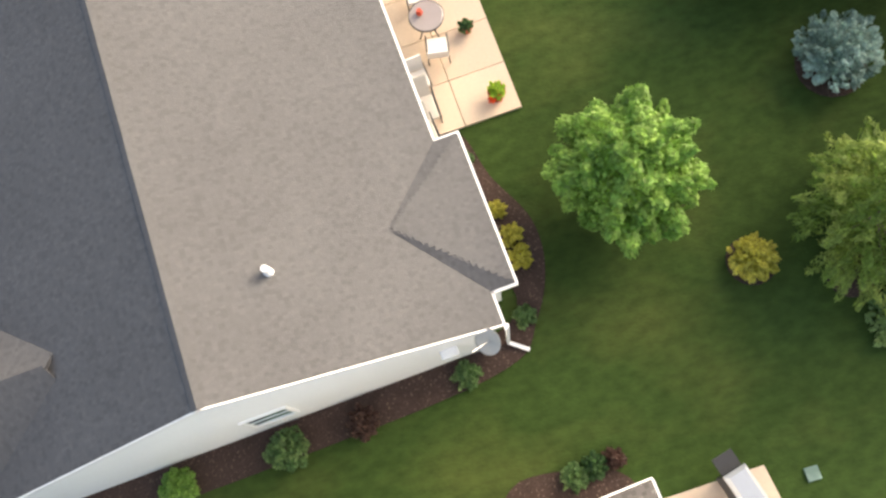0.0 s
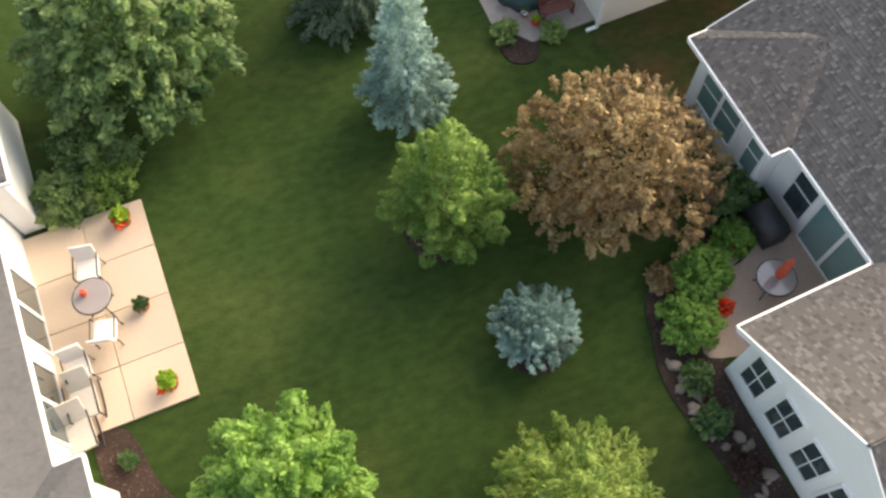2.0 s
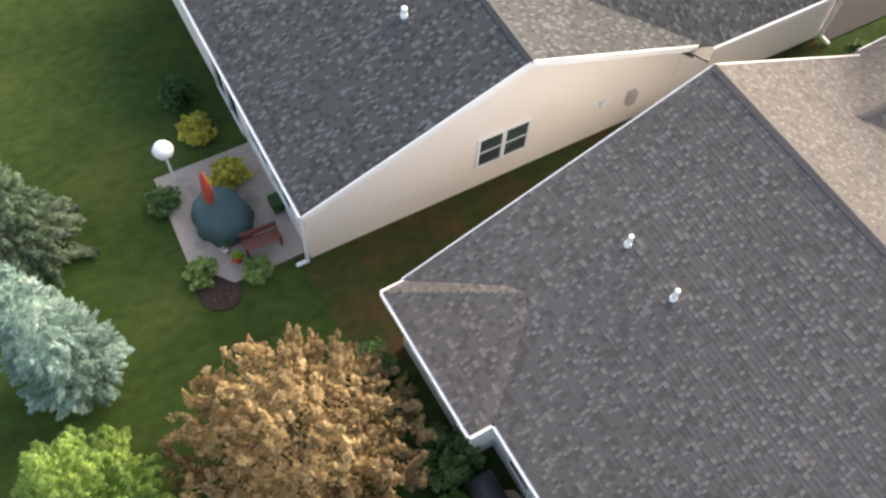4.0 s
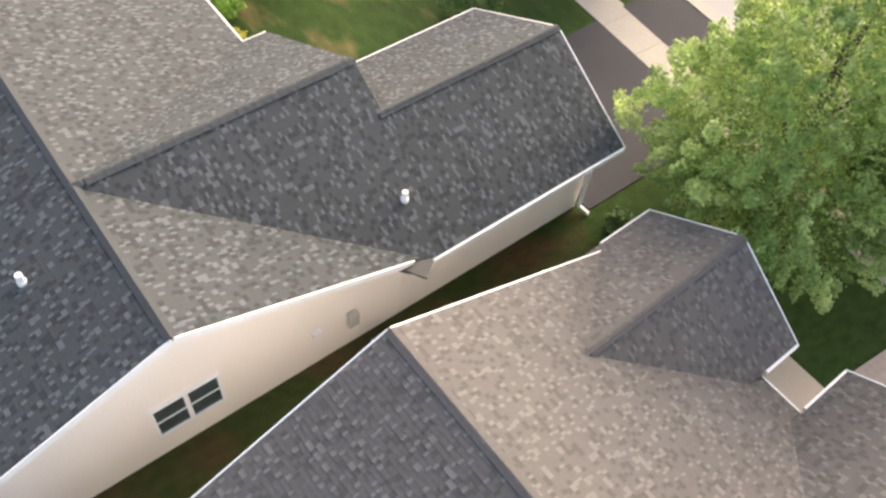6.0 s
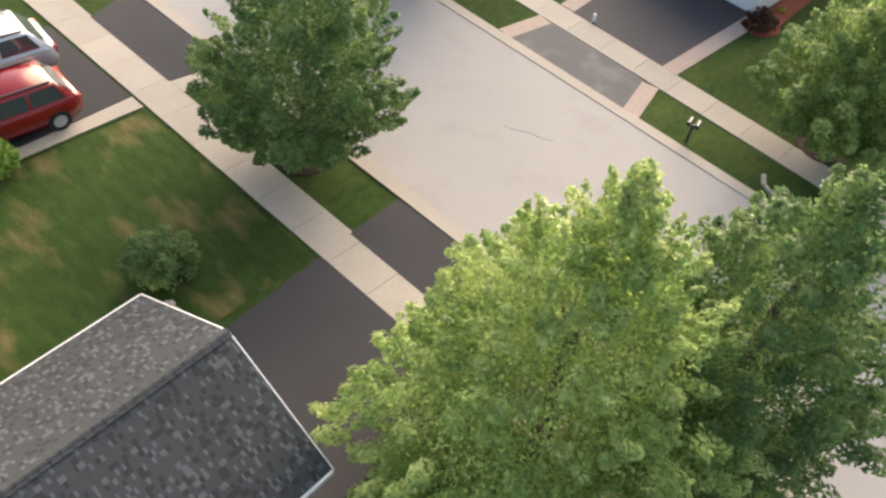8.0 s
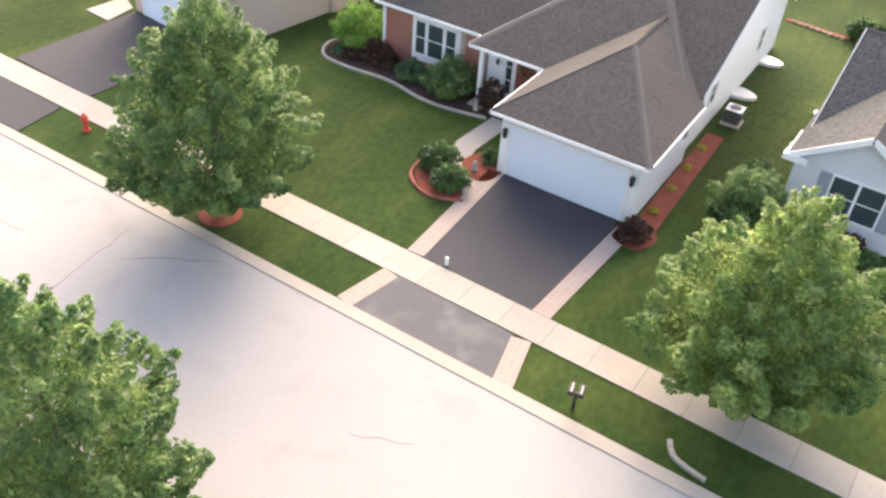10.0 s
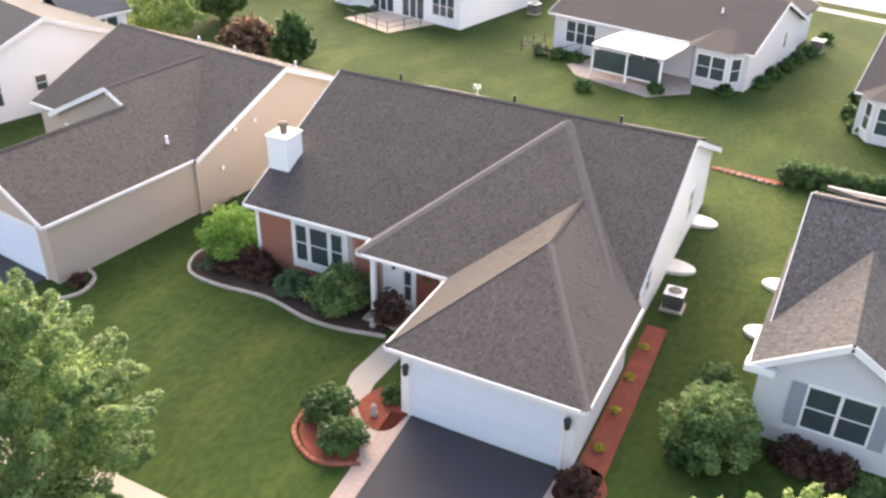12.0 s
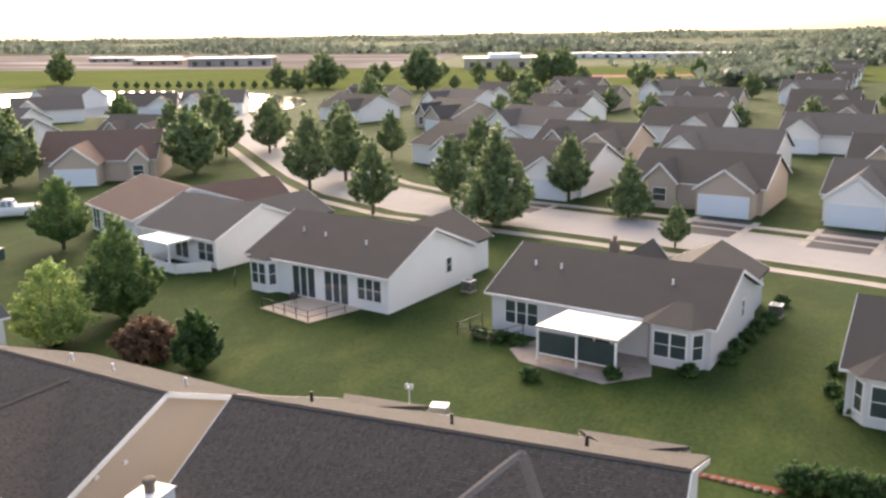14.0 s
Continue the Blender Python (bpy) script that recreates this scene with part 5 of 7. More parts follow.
# ---- row of houses behind, seen from their gardens ----
def plain_house(m, w, d, ze, zr, wallm, roofm, label, wing=None, tabs=False, rear="windows", door=True, group=""):
    """A house whose near side is y = 0 and spans x from -w to 0; wing: (x0, x1, y0, y1, zr) of a gabled garage wing, to the street at its y1 or y0."""
    h = root("house", m, label, "house", group)
    fs = gable_x(-w - 0.3, 0.3, -0.35, d + 0.35, ze, zr)
    wings = wing or []
    for x0, x1, y0, y1, z in wings:
        fs += gable_y(x0, x1, y0, y1, ze, z)
    roof(h, fs, roofm, R, tabs=tabs)
    zw = ze - 0.08
    wall(h, (0, 0), (0, d), zw, wallm, [(0.5, zr - 0.2)])
    wall(h, (0, d), (-w, d), zw, wallm)
    wall(h, (-w, d), (-w, 0), zw, wallm, [(0.5, zr - 0.2)])
    wall(h, (-w, 0), (0, 0), zw, wallm)
    edge(h, "gutter", (-w - 0.3, -0.38, ze), (0.3, -0.38, ze))
    for x in (0.33, -w - 0.33):
        edge(h, "rake_board", (x, -0.35, ze), (x, d / 2, zr), 0.2, 0.06)
        edge(h, "rake_board", (x, d / 2, zr), (x, d + 0.35, ze), 0.2, 0.06)
    for x0, x1, y0, y1, z in wings:
        xa, xb = x0 + 0.3, x1 - 0.3
        s = 0.3 if y1 > y0 else -0.3
        ye = y0 + s
        out = y0 < y1
        a, b = ((xa, ye), (xb, ye)) if out else ((xb, ye), (xa, ye))
        wall(h, a, b, zw, wallm, [(0.5, z - 0.2)])
        ins = 0.0 if out else d
        for x, up in ((xa, not out), (xb, out)):
            pa, pb = ((x, ye), (x, ins)) if up else ((x, ins), (x, ye))
            wall(h, pa, pb, zw, wallm)
        xm = (x0 + x1) / 2
        edge(h, "rake_board", (x0, y0, ze), (xm, y0, z), 0.2, 0.06)
        edge(h, "rake_board", (xm, y0, z), (x1, y0, ze), 0.2, 0.06)
        if out and x1 - x0 > 5 and door:
            garage_door(h, on_wall(a, b), (xb - xa) / 2, 4.6, 2.0)
        elif x1 - x0 < 5:
            window(h, on_wall(a, b), (xb - xa) / 2, 0.7, 1.3, 1.3, 1 if out else 2)
    return h, fs


wf_ = lambda w: on_wall((-w, 0), (0, 0))  # noqa: E731
H1, f1 = plain_house(pose(-16.5, 36.45, 0, 0, 0, -11), 12.2, 10.0, 2.5, 4.75, "white", "sh_brown", "white single-storey house with a brown roof and patio", [(-7.2, -0.15, 13.2, 4.6, 4.2)])
part("bay_wall", Build().slab([(-12.1, 0.0), (-11.7, -0.6), (-10.1, -0.6), (-9.7, 0.0)], 0, 2.34), M["white"], H1)
part("bay_roof", Build().add([(-12.3, -0.3, 2.36), (-11.8, -0.8, 2.36), (-10.0, -0.8, 2.36), (-9.5, -0.3, 2.36), (-11.4, 0.4, 2.85), (-10.4, 0.4, 2.85)], [(0, 1, 4), (1, 2, 5, 4), (2, 3, 5), (0, 4, 5, 3), (3, 2, 1, 0)]), M["sh_brown"], H1)
window(H1, on_wall((-11.7, -0.6), (-10.1, -0.6)), 0.8, 0.6, 1.3, 1.45, 2, (0, 1))
window(H1, on_wall((-10.1, -0.6), (-9.7, 0.0)), 0.36, 0.6, 0.45, 1.45, 1, (0, 1))
for x in (5.0, 7.9):
    window(H1, wf_(12.2), x, 0.1, 2.0, 2.05, 3, (0, 0), name="sliding_door")
window(H1, wf_(12.2), 10.7, 0.7, 1.9, 1.4, 3, (0, 1))
window(H1, on_wall((0, 0), (0, 10.0)), 6.9, 1.2, 0.6, 1.0, 1)
for x, y in ((-9.6, 2.8), (-7.4, 2.6), (-3.6, 2.4)):
    roof_vent(H1, x, y, plane_z(f1, x, y), h=0.28)
H2, f2 = plain_house(pose(3.5, 34.1, 0, 0, 0, -9.5), 13.1, 9.2, 2.4, 4.45, "grey", "sh_brown", "pale grey single-storey house with a brown roof", [(-6.4, -0.15, 13.3, 4.6, 3.9), (-8.6, -6.0, 11.5, 4.0, 3.9)])
window(H2, wf_(13.1), 2.0, 0.65, 2.1, 1.35, 3, (0, 1))
window(H2, wf_(13.1), 6.6, 0.1, 1.9, 2.0, 2, (0, 0), name="sliding_door")
window(H2, on_wall((0, 0), (0, 9.2)), 6.2, 1.2, 0.5, 1.0, 1)
for x, y in ((-11.5, 2.6), (-9.8, 2.6), (-3.0, 2.6)):
    roof_vent(H2, x, y, plane_z(f2, x, y), h=0.28)
# bay with its own hipped roof
part("bay_wall", Build().slab([(-3.4, 0.0), (-3.0, -0.75), (-0.9, -0.75), (-0.3, 0.0)], 0, 2.32), M["grey"], H2)
part("bay_roof", Build().add([(-3.8, -0.1, 2.4), (-3.2, -1.1, 2.4), (-0.7, -1.1, 2.4), (0.1, -0.1, 2.4), (-2.2, 1.7, 3.2), (-1.6, 1.7, 3.2)], [(0, 1, 4), (1, 2, 5, 4), (2, 3, 5), (0, 4, 5, 3), (3, 2, 1, 0)]), M["sh_brown"], H2)
window(H2, on_wall((-3.0, -0.75), (-0.9, -0.75)), 1.05, 0.6, 1.7, 1.35, 2, (0, 1))
window(H2, on_wall((-0.9, -0.75), (-0.3, 0.0)), 0.48, 0.6, 0.6, 1.35, 1, (0, 1))
part("chimney", Build().box(-8.3, -7.8, 6.3, 6.8, 3.4, 4.7).lathe([(0.13, 0), (0.13, 0.25), (0.17, 0.3)], 10, (-8.05, 6.55, 4.7)), M["stone"], H2)
H0, f0 = plain_house(pose(-33.6, 41.4, 0, 0, 0, -14), 9.4, 9.0, 2.4, 4.5, "white", "sh_grey", "white single-storey house with a grey roof and a fenced deck", [(-6.6, -0.15, 13.0, 4.6, 4.0)], tabs=False)
window(H0, wf_(9.4), 8.2, 0.6, 1.8, 1.4, 2, (0, 1))
window(H0, wf_(9.4), 5.2, 0.5, 1.6, 1.6, 2, (0, 0))
H3, f3 = plain_house(pose(22.9, 28.9, 0, 0, 0, -8.0), 13.2, 9.2, 2.4, 4.6, "grey", "sh_brown", "pale grey single-storey house with a dark brown roof", None, tabs=False)
part("bay_wall", Build().slab([(-12.9, 0.0), (-12.3, -0.8), (-10.0, -0.8), (-9.4, 0.0)], 0, 2.32), M["grey"], H3)
part("bay_roof", Build().add([(-13.4, -0.1, 2.4), (-12.6, -1.15, 2.4), (-9.7, -1.15, 2.4), (-8.9, -0.1, 2.4), (-11.5, 1.7, 3.2), (-10.8, 1.7, 3.2)], [(0, 1, 4), (1, 2, 5, 4), (2, 3, 5), (0, 4, 5, 3), (3, 2, 1, 0)]), M["sh_brown"], H3)
window(H3, on_wall((-12.3, -0.8), (-10.0, -0.8)), 1.15, 0.55, 1.8, 1.4, 2, (0, 1))
window(H3, on_wall((-12.9, 0.0), (-12.3, -0.8)), 0.5, 0.55, 0.6, 1.4, 1, (0, 1))
HX, fx = plain_house(pose(-44.6, 44.9, 0, 0, 0, -26), 10.4, 10.4, 2.5, 4.6, "white", "sh_red", "white single-storey house with a red-brown roof", [(-6.0, -0.3, 15.5, 4.8, 4.1)], tabs=False)
window(HX, on_wall((-10.4, 0), (0, 0)), 1.3, 0.3, 1.6, 1.8, 2)
window(HX, on_wall((-10.4, 0), (0, 0)), 4.0, 0.7, 1.8, 1.3, 2)
HY, fy = plain_house(pose(-30.0, 7.2, 0, 0, 0, -14), 12.0, 10.5, 2.7, 5.0, "white", "sh_blue", "white single-storey house with a blue-grey roof", None, tabs=False)
window(HY, on_wall((0, 0), (0, 10.5)), 2.0, 0.9, 0.9, 1.4, 1, (0, 1))
window(HY, on_wall((0, 0), (0, 10.5)), 4.6, 1.2, 0.6, 0.8, 1, (0, 1))
# its garden wing; light and haze on its roof go into the paler tone
roof(HY, gable_y(-10.3, -6.2, 9.6, 13.8, 2.5, 3.8), "sh_blue_pale", R, tabs=False)
wall(HY, (-6.45, 10.5), (-6.45, 13.5), 2.44, "white")
wall(HY, (-6.45, 13.5), (-10.05, 13.5), 2.44, "white", [(0.5, 3.62)])
wall(HY, (-10.05, 13.5), (-10.05, 10.5), 2.44, "white")
edge(HY, "gutter", (-6.17, 10.9, 2.5), (-6.17, 13.8, 2.5), 0.12)
window(HY, on_wall((-6.45, 10.5), (-6.45, 13.5)), 1.6, 0.8, 1.5, 1.4, 2, (0, 0))

# patio canopy, patios and low fences of that row
HM2 = pose(3.78, 34.1, 0, 0, 0, -9.5)
can = root("patio_canopy", HM2, "white flat patio canopy on slim posts with dark screens", "canopy")
part("canopy_roof", Build().add([(-8.0, 0.1, 2.3), (-8.8, -3.4, 2.02), (-4.1, -3.4, 2.02), (-3.7, 0.1, 2.3), (-8.0, 0.1, 2.2), (-8.8, -3.4, 1.9), (-4.1, -3.4, 1.9), (-3.7, 0.1, 2.2)],
                                [(0, 1, 2, 3), (7, 6, 5, 4), (0, 4, 5, 1), (1, 5, 6, 2), (2, 6, 7, 3), (3, 7, 4, 0)]), M["well"], can)
for x in (-8.68, -6.4, -4.22):
    part("post", Build().box(x - 0.06, x + 0.06, -3.36, -3.24, 0, 1.92), M["trim"], can)
part("screen", Build().box(-8.6, -4.3, -3.31, -3.29, 0.5, 1.72), M["glass"], can)
part("rail", Build().box(-8.6, -4.3, -3.33, -3.27, 0.42, 0.5), M["trim"], can)
plate("patio", [tuple((HM2 @ Vector(p))[:2]) for p in ((-10.8, -2.6, 0), (-9.4, -4.0, 0), (-4.4, -4.6, 0), (-2.6, -2.4, 0), (-3.4, 0.0, 0), (-10.0, 0.0, 0))], "patio_worn", 0.05, "brownish concrete patio under the canopy", "patio")
HM1 = pose(-16.5, 36.45, 0, 0, 0, -11)
plate("patio", [tuple((HM1 @ Vector(p))[:2]) for p in ((-8.0, -3.4, 0), (-3.2, -4.0, 0), (-2.2, 0.0, 0), (-7.2, 0.0, 0))], "patio", 0.05, "pale stone patio behind the white house", "patio")


def rail_fence(m, pts, label, material="dark", h=0.8, white=False):
    f = root("garden_fence", m, label, "fence")
    for (xa, ya), (xb, yb) in zip(pts, pts[1:]):
        n = max(1, round(math.hypot(xb - xa, yb - ya) / 1.2))
        for k in range(n + 1):
            x, y = xa + (xb - xa) * k / n, ya + (yb - ya) * k / n
            part("post", Build().box(x - 0.022, x + 0.022, y - 0.022, y + 0.022, 0, h), M[material], f)
        for z in (h * 0.45, h * 0.93):
            part("rail", Build().beam((xa, ya, z), (xb, yb, z), 0.025, 0.03), M[material], f)
        if white:
            part("panel", Build().beam((xa, ya, h * 0.5), (xb, yb, h * 0.5), 0.025, h * 0.85), M[material], f)
    return f


rail_fence(HM2, [(-14.2, 0.2), (-14.6, -2.0), (-12.0, -2.6), (-11.2, -0.2)], "low dark metal garden fence round a bed")
rail_fence(HM1, [(-7.9, -3.3), (-3.3, -3.9), (-2.6, -1.2)], "low dark metal rail at the patio's edge")
rail_fence(HM1, [(-14.6, 0.6), (-13.4, -0.6)], "low dark metal garden fence")
HM0 = pose(-33.6, 41.4, 0, 0, 0, -14)
rail_fence(HM0, [(-5.6, 0.0), (-5.6, -2.6), (-1.6, -2.6), (0.0, -0.6)], "white picket panel fence round a deck", "trim", 0.9, True)
plate("deck", [tuple((HM0 @ Vector(p))[:2]) for p in ((-5.6, -2.6, 0), (-1.6, -2.6, 0), (0, -0.6, 0), (0, 0, 0), (-5.6, 0, 0))], "mulch", 0.12, "dark wooden deck behind the white house", "deck")
pg = root("patio_canopy", HM0, "white patio canopy over a deck", "canopy")
part("canopy_roof", Build().box(-6.4, -2.4, -2.6, 0.1, 2.15, 2.3), M["trim"], pg)
for x in (-6.3, -2.5):
    part("post", Build().box(x - 0.06, x + 0.06, -2.5, -2.38, 0, 2.15), M["trim"], pg)

# ---- houses across the far street and the rows behind them ----
K = []
K.append(plain_house(pose(3.4, 75.5, 0, 0, 0, -9), 13.2, 11.0, 2.6, 5.2, "tan", "sh_brown", "tan brick-trimmed house with a brown roof and white garage door", [(-6.0, -0.2, -2.6, 5.0, 4.6), (-11.8, -7.9, -0.9, 5.0, 4.6)])[0])
K.append(plain_house(pose(22.0, 72.6, 0, 0, 0, -10), 13.6, 11.0, 2.6, 5.2, "white", "sh_grey", "white house with a grey roof and white garage door", [(-13.4, -7.8, -2.2, 5.0, 4.8)])[0])
K.append(plain_house(pose(-15.0, 79.0, 0, 0, 0, -12), 12.6, 11.0, 2.6, 5.2, "white", "sh_brown", "white house with a brown roof and white garage door", [(-6.0, -0.2, -3.0, 5.0, 4.6)])[0])
K.append(plain_house(pose(-67.8, 74.0, 0, 0, 0, 30), 14.0, 11.0, 2.6, 5.8, "tan", "sh_red", "tan house with a red-brown roof and white garage door", [(-11.6, -5.8, -3.6, 5.0, 4.8), (-3.4, -0.4, -1.2, 4.0, 4.1)])[0])
# first row behind: x, y, heading, pattern
for dx, dy, rz, kind_of in ((66, 60, -14, 1), (44, 66, -12, 0), (-104, 84, 8, 2), (70, 88, -12, 1), (-32, 92, -25, 2), (46, 92, -10, 2), (24, 95, -8, 0), (-84, 96, 10, 0), (3, 98, -9, 1), (-122, 100, 12, 1), (-15.0, 101, -9, 0), (38, 118, -8, 0)):
    K.append(copy_thing(K[kind_of], pose(dx, dy, 0, 0, 0, rz)))
# second row behind: x, y, heading, pattern
for dx, dy, rz, kind_of in ((72, 120, -10, 0), (16, 121, -8, 1), (-30, 122, -20, 1), (-6, 126, -9, 2), (-111, 151.7, 27, 1), (-52, 132, -35, 0), (-121.7, 142.3, 35, 2), (-76, 142, -20, 2), (42, 143, -8, 2), (-135.7, 129.9, 48, 1), (15, 147, -8, 0), (-8, 150, -8, 1)):
    K.append(copy_thing(K[kind_of], pose(dx, dy, 0, 0, 0, rz)))
# third row behind: x, y, heading, pattern
for dx, dy, rz, kind_of in ((-34, 150, -15, 2), (-160, 152, 4, 1), (-60, 160, -25, 1), (44, 170, -6, 1), (-86, 172, -10, 0), (14, 173, -6, 2), (-8, 176, -6, 0), (-34, 178, -10, 0), (-58, 186, -12, 2), (46, 200, -6, 0), (12, 205, -6, 1), (-20, 205, -8, 1)):
    K.append(copy_thing(K[kind_of], pose(dx, dy, 0, 0, 0, rz)))
# far end of the estate: x, y, heading, pattern
for dx, dy, rz, kind_of in ((-46, 212, -8, 0), (48, 228, -5, 2), (14, 235, -5, 0), (50, 258, -5, 1), (16, 265, -5, 2), (52, 290, -5, 0), (18, 297, -5, 1), (54, 322, -5, 2), (20, 330, -5, 0)):
    K.append(copy_thing(K[kind_of], pose(dx, dy, 0, 0, 0, rz)))
for h in K:
    h["group"] = "houses across the far street"
# their drives
for x0, y0, x1, y1, w in ((0.6, 72.7, -1.0, 65.8, 4.8), (11.3, 70.6, 9.8, 63.4, 4.8), (-18.7, 75.6, -20.0, 70.0, 4.8)):
    thing("driveway", strip([(x0, y0), (x1, y1)], w, -0.05, 0.036), M["asphalt"], Matrix(), "black asphalt driveway to a white garage door", "driveway", kind="structure")
    for s in (-1, 1):
        thing("drive_border", strip(offset([(x0, y0), (x1, y1)], s * (w / 2 + 0.35)), 0.6, -0.05, 0.04), M["walk"], Matrix(), "pale concrete border of a driveway", "paving", kind="structure")

# ---- distance: pond, meadow, building ground, woods ----
plate("water", spline([(-230, 158), (-172, 130), (-136, 140), (-113, 160), (-112, 178), (-128, 200), (-160, 211), (-196, 212), (-228, 192)], 6), "water", 0.02, "still pond that mirrors the pale sky", "pond")
plate("meadow", [(-700, 205), (-260, 212), (-120, 232), (40, 300), (60, 420), (-120, 400), (-420, 330), (-900, 300)], "meadow", 0.02, "pale green meadow beyond the houses", "meadow")
plate("building_ground", [(-900, 300), (-420, 331), (-190, 382), (-250, 640), (-700, 640), (-1300, 420)], "soil", 0.03, "bare grey-brown building ground", "ground")
plate("building_ground", [(-90, 300), (-20, 330), (-10, 345), (-95, 318)], "mulch_red", 0.05, "strip of reddish bare earth", "ground")


def far_building(x, y, rz, w, d, h, material, label, cap=0.0):
    """A long low building on the horizon, with a parapet and, where it has one, a raised middle."""
    ob = root("far_building", pose(x, y, 0, 0, 0, rz), label, "building")
    part("wall", Build().box(-w / 2, w / 2, -d / 2, d / 2, -0.1, h), M[material], ob)
    part("parapet", Build().box(-w / 2 - 0.4, w / 2 + 0.4, -d / 2 - 0.4, d / 2 + 0.4, h, h + 0.6), M["trim"], ob)
    if cap:
        part("upper_storey", Build().box(-w / 5, w / 5, -d / 3, d / 3, h + 0.6, h + 0.6 + cap), M["trim"], ob)
    n = max(3, int(w / 7))
    for k in range(n):
        x0 = -w / 2 + (k + 0.5) * w / n
        part("bay_door", Build().box(x0 - 1.2, x0 + 1.2, -d / 2 - 0.12, -d / 2, 0.4, min(3.0, h * 0.7)), M["glass"], ob)


far_building(-87, 522, -4, 118, 9, 2.6, "white_paint", "long low white shed beyond the meadow")
far_building(-131, 385, 22, 38, 16, 4.6, "tan", "low brown building beyond the meadow", 1.6)
far_building(-300, 404, 24, 46, 18, 4.2, "soil", "pale concrete shell on the building ground")
far_building(-365, 420, 22, 30, 14, 2.6, "clay_slab", "low reddish stacks on the building ground")
far_building(-430, 470, 20, 60, 14, 2.4, "soil", "long pale stacks on the building ground")


def wood_band(name, path, depth, height, count, seed, material, label):
    """Far woodland: many leaf clumps in one mesh."""
    rng = np.random.default_rng(seed)
    p = np.array(path, float)
    seg = rng.integers(0, len(p) - 1, count)
    t = rng.uniform(0, 1, (count, 1))
    c = p[seg] * (1 - t) + p[seg + 1] * t + rng.normal(0, depth, (count, 2))
    hh = height * (0.55 + 0.45 * np.sin(c[:, 0] * 0.021) * np.cos(c[:, 1] * 0.017))
    z = rng.uniform(0.0, 1.0, count) ** 0.7 * hh
    s = rng.uniform(0.10, 0.28, (count, 1)) * height
    n = rng.normal(size=(count, 3)) + np.array([0, -0.6, 0.6])
    n /= np.linalg.norm(n, axis=1, keepdims=True)
    u = np.cross(n, rng.normal(size=(count, 3)))
    u /= np.linalg.norm(u, axis=1, keepdims=True)
    ob = new(name, quads_mesh(name, np.column_stack([c, z]), u * s, np.cross(n, u) * s, M[material]))
    return tagged(ob, label, "woods", kind="stuff")


# the haze over these woods is in their leaf colour
wood_band("far_woods", [(-1900, 900), (-900, 760), (-400, 690), (-60, 720), (400, 800), (1200, 900)], 40, 12, 14000, 5, "leaf_far_hazed", "belt of far woods along the horizon, greyed by haze in its leaf colour")
wood_band("far_woods", [(-2600, 1700), (-800, 1500), (300, 1500), (1900, 1600)], 70, 14, 12000, 6, "leaf_far_hazed", "belt of far woods along the horizon, greyed by haze in its leaf colour")
wood_band("far_woods", [(-40, 420), (120, 470), (420, 520), (900, 560)], 22, 9, 7000, 8, "leaf_far_hazed", "distant trees among far houses")
wood_band("far_woods", [(-14, 262), (0, 400), (22, 720)], 6, 8, 3500, 9, "leaf_far_hazed", "distant row of trees beside a road")

# ---- trees ----
MAPLE = {"count": 210, "length": 0.3, "width": 0.092, "up": 0.75, "cone": 0.75, "wide": 0.34, "ragged": 0.07, "core": 0.3}
SPRUCE = {"up": 0.28, "cone": 0.5, "wide": 0.06, "slim": 0.24, "core": 0.2, "ragged": 0.06}
tree("maple_tree", 20.0, -54.1, 1.85, 3.5, 0.5, 26000, 0.07, "leaf_bright", "young maple with a dense bright green crown", 11, count=105, length=0.42, width=0.15, up=0.6, wide=0.42, ragged=0.09, cone=0.15)
tree("larch_tree", 22.5, -48.7, 1.95, 4.5, 0.15, 26000, 0.075, "leaf_pine", "ragged yellow-green conifer with spiky branch tips", 12, count=260, length=0.36, width=0.08, stray=0.15, up=0.45, cone=0.35, wide=0.22, ragged=0.16, slim=0.26, core=0.2, droop=0.2)
tree("arborvitae", 14.9, -48.75, 1.62, 4.8, 0.1, 30000, 0.06, "leaf_thuja", "broad yellow-green conifer with soft foliage", 13, count=170, length=0.3, width=0.1, up=0.8, cone=0.65, wide=0.26, ragged=0.05, slim=0.3)
tree("blue_spruce", 11.4, -48.6, 1.2, 5.5, 0.05, 30000, 0.065, "leaf_blue", "slender blue spruce with tiered silvery needles", 14, count=420, length=0.26, width=0.06, **SPRUCE)
tree("spruce", 7.65, -49.1, 1.55, 4.2, 0.05, 26000, 0.075, "leaf_spruce", "grey-green spruce with drooping tiers", 15, count=380, length=0.28, width=0.06, droop=0.4, **SPRUCE)
tree("ash_tree", 15.4, -44.75, 2.45, 3.6, 0.5, 30000, 0.062, "leaf_brown", "tree with dry brown withered leaves", 16, count=430, length=0.24, width=0.05, up=0.7, droop=0.5, ragged=0.1, core=0.15, wide=0.4, cone=0.1, stray=0.4)
tree("pear_tree", 8.0, -54.9, 2.75, 4.2, 0.6, 28000, 0.09, "leaf_pear", "leafy green tree with broad drooping leaves", 17, count=230, length=0.28, width=0.085, up=0.35, droop=0.5, ragged=0.07)
tree("birch_tree", 12.2, -22.3, 4.15, 9.5, 0.5, 118000, 0.058, "leaf_willow", "tall tree with a loose yellow-green crown", 18, limbs=12, count=640, length=0.23, width=0.05, stray=0.25, up=0.7, droop=0.5, cone=0.9, wide=0.33, ragged=0.13, core=0.3, gaps=0.05)
tree("street_maple", 14.4, -18.5, 3.3, 8.9, 0.5, 56000, 0.07, "leaf_green", "street maple with a dense green crown", 19, **MAPLE)
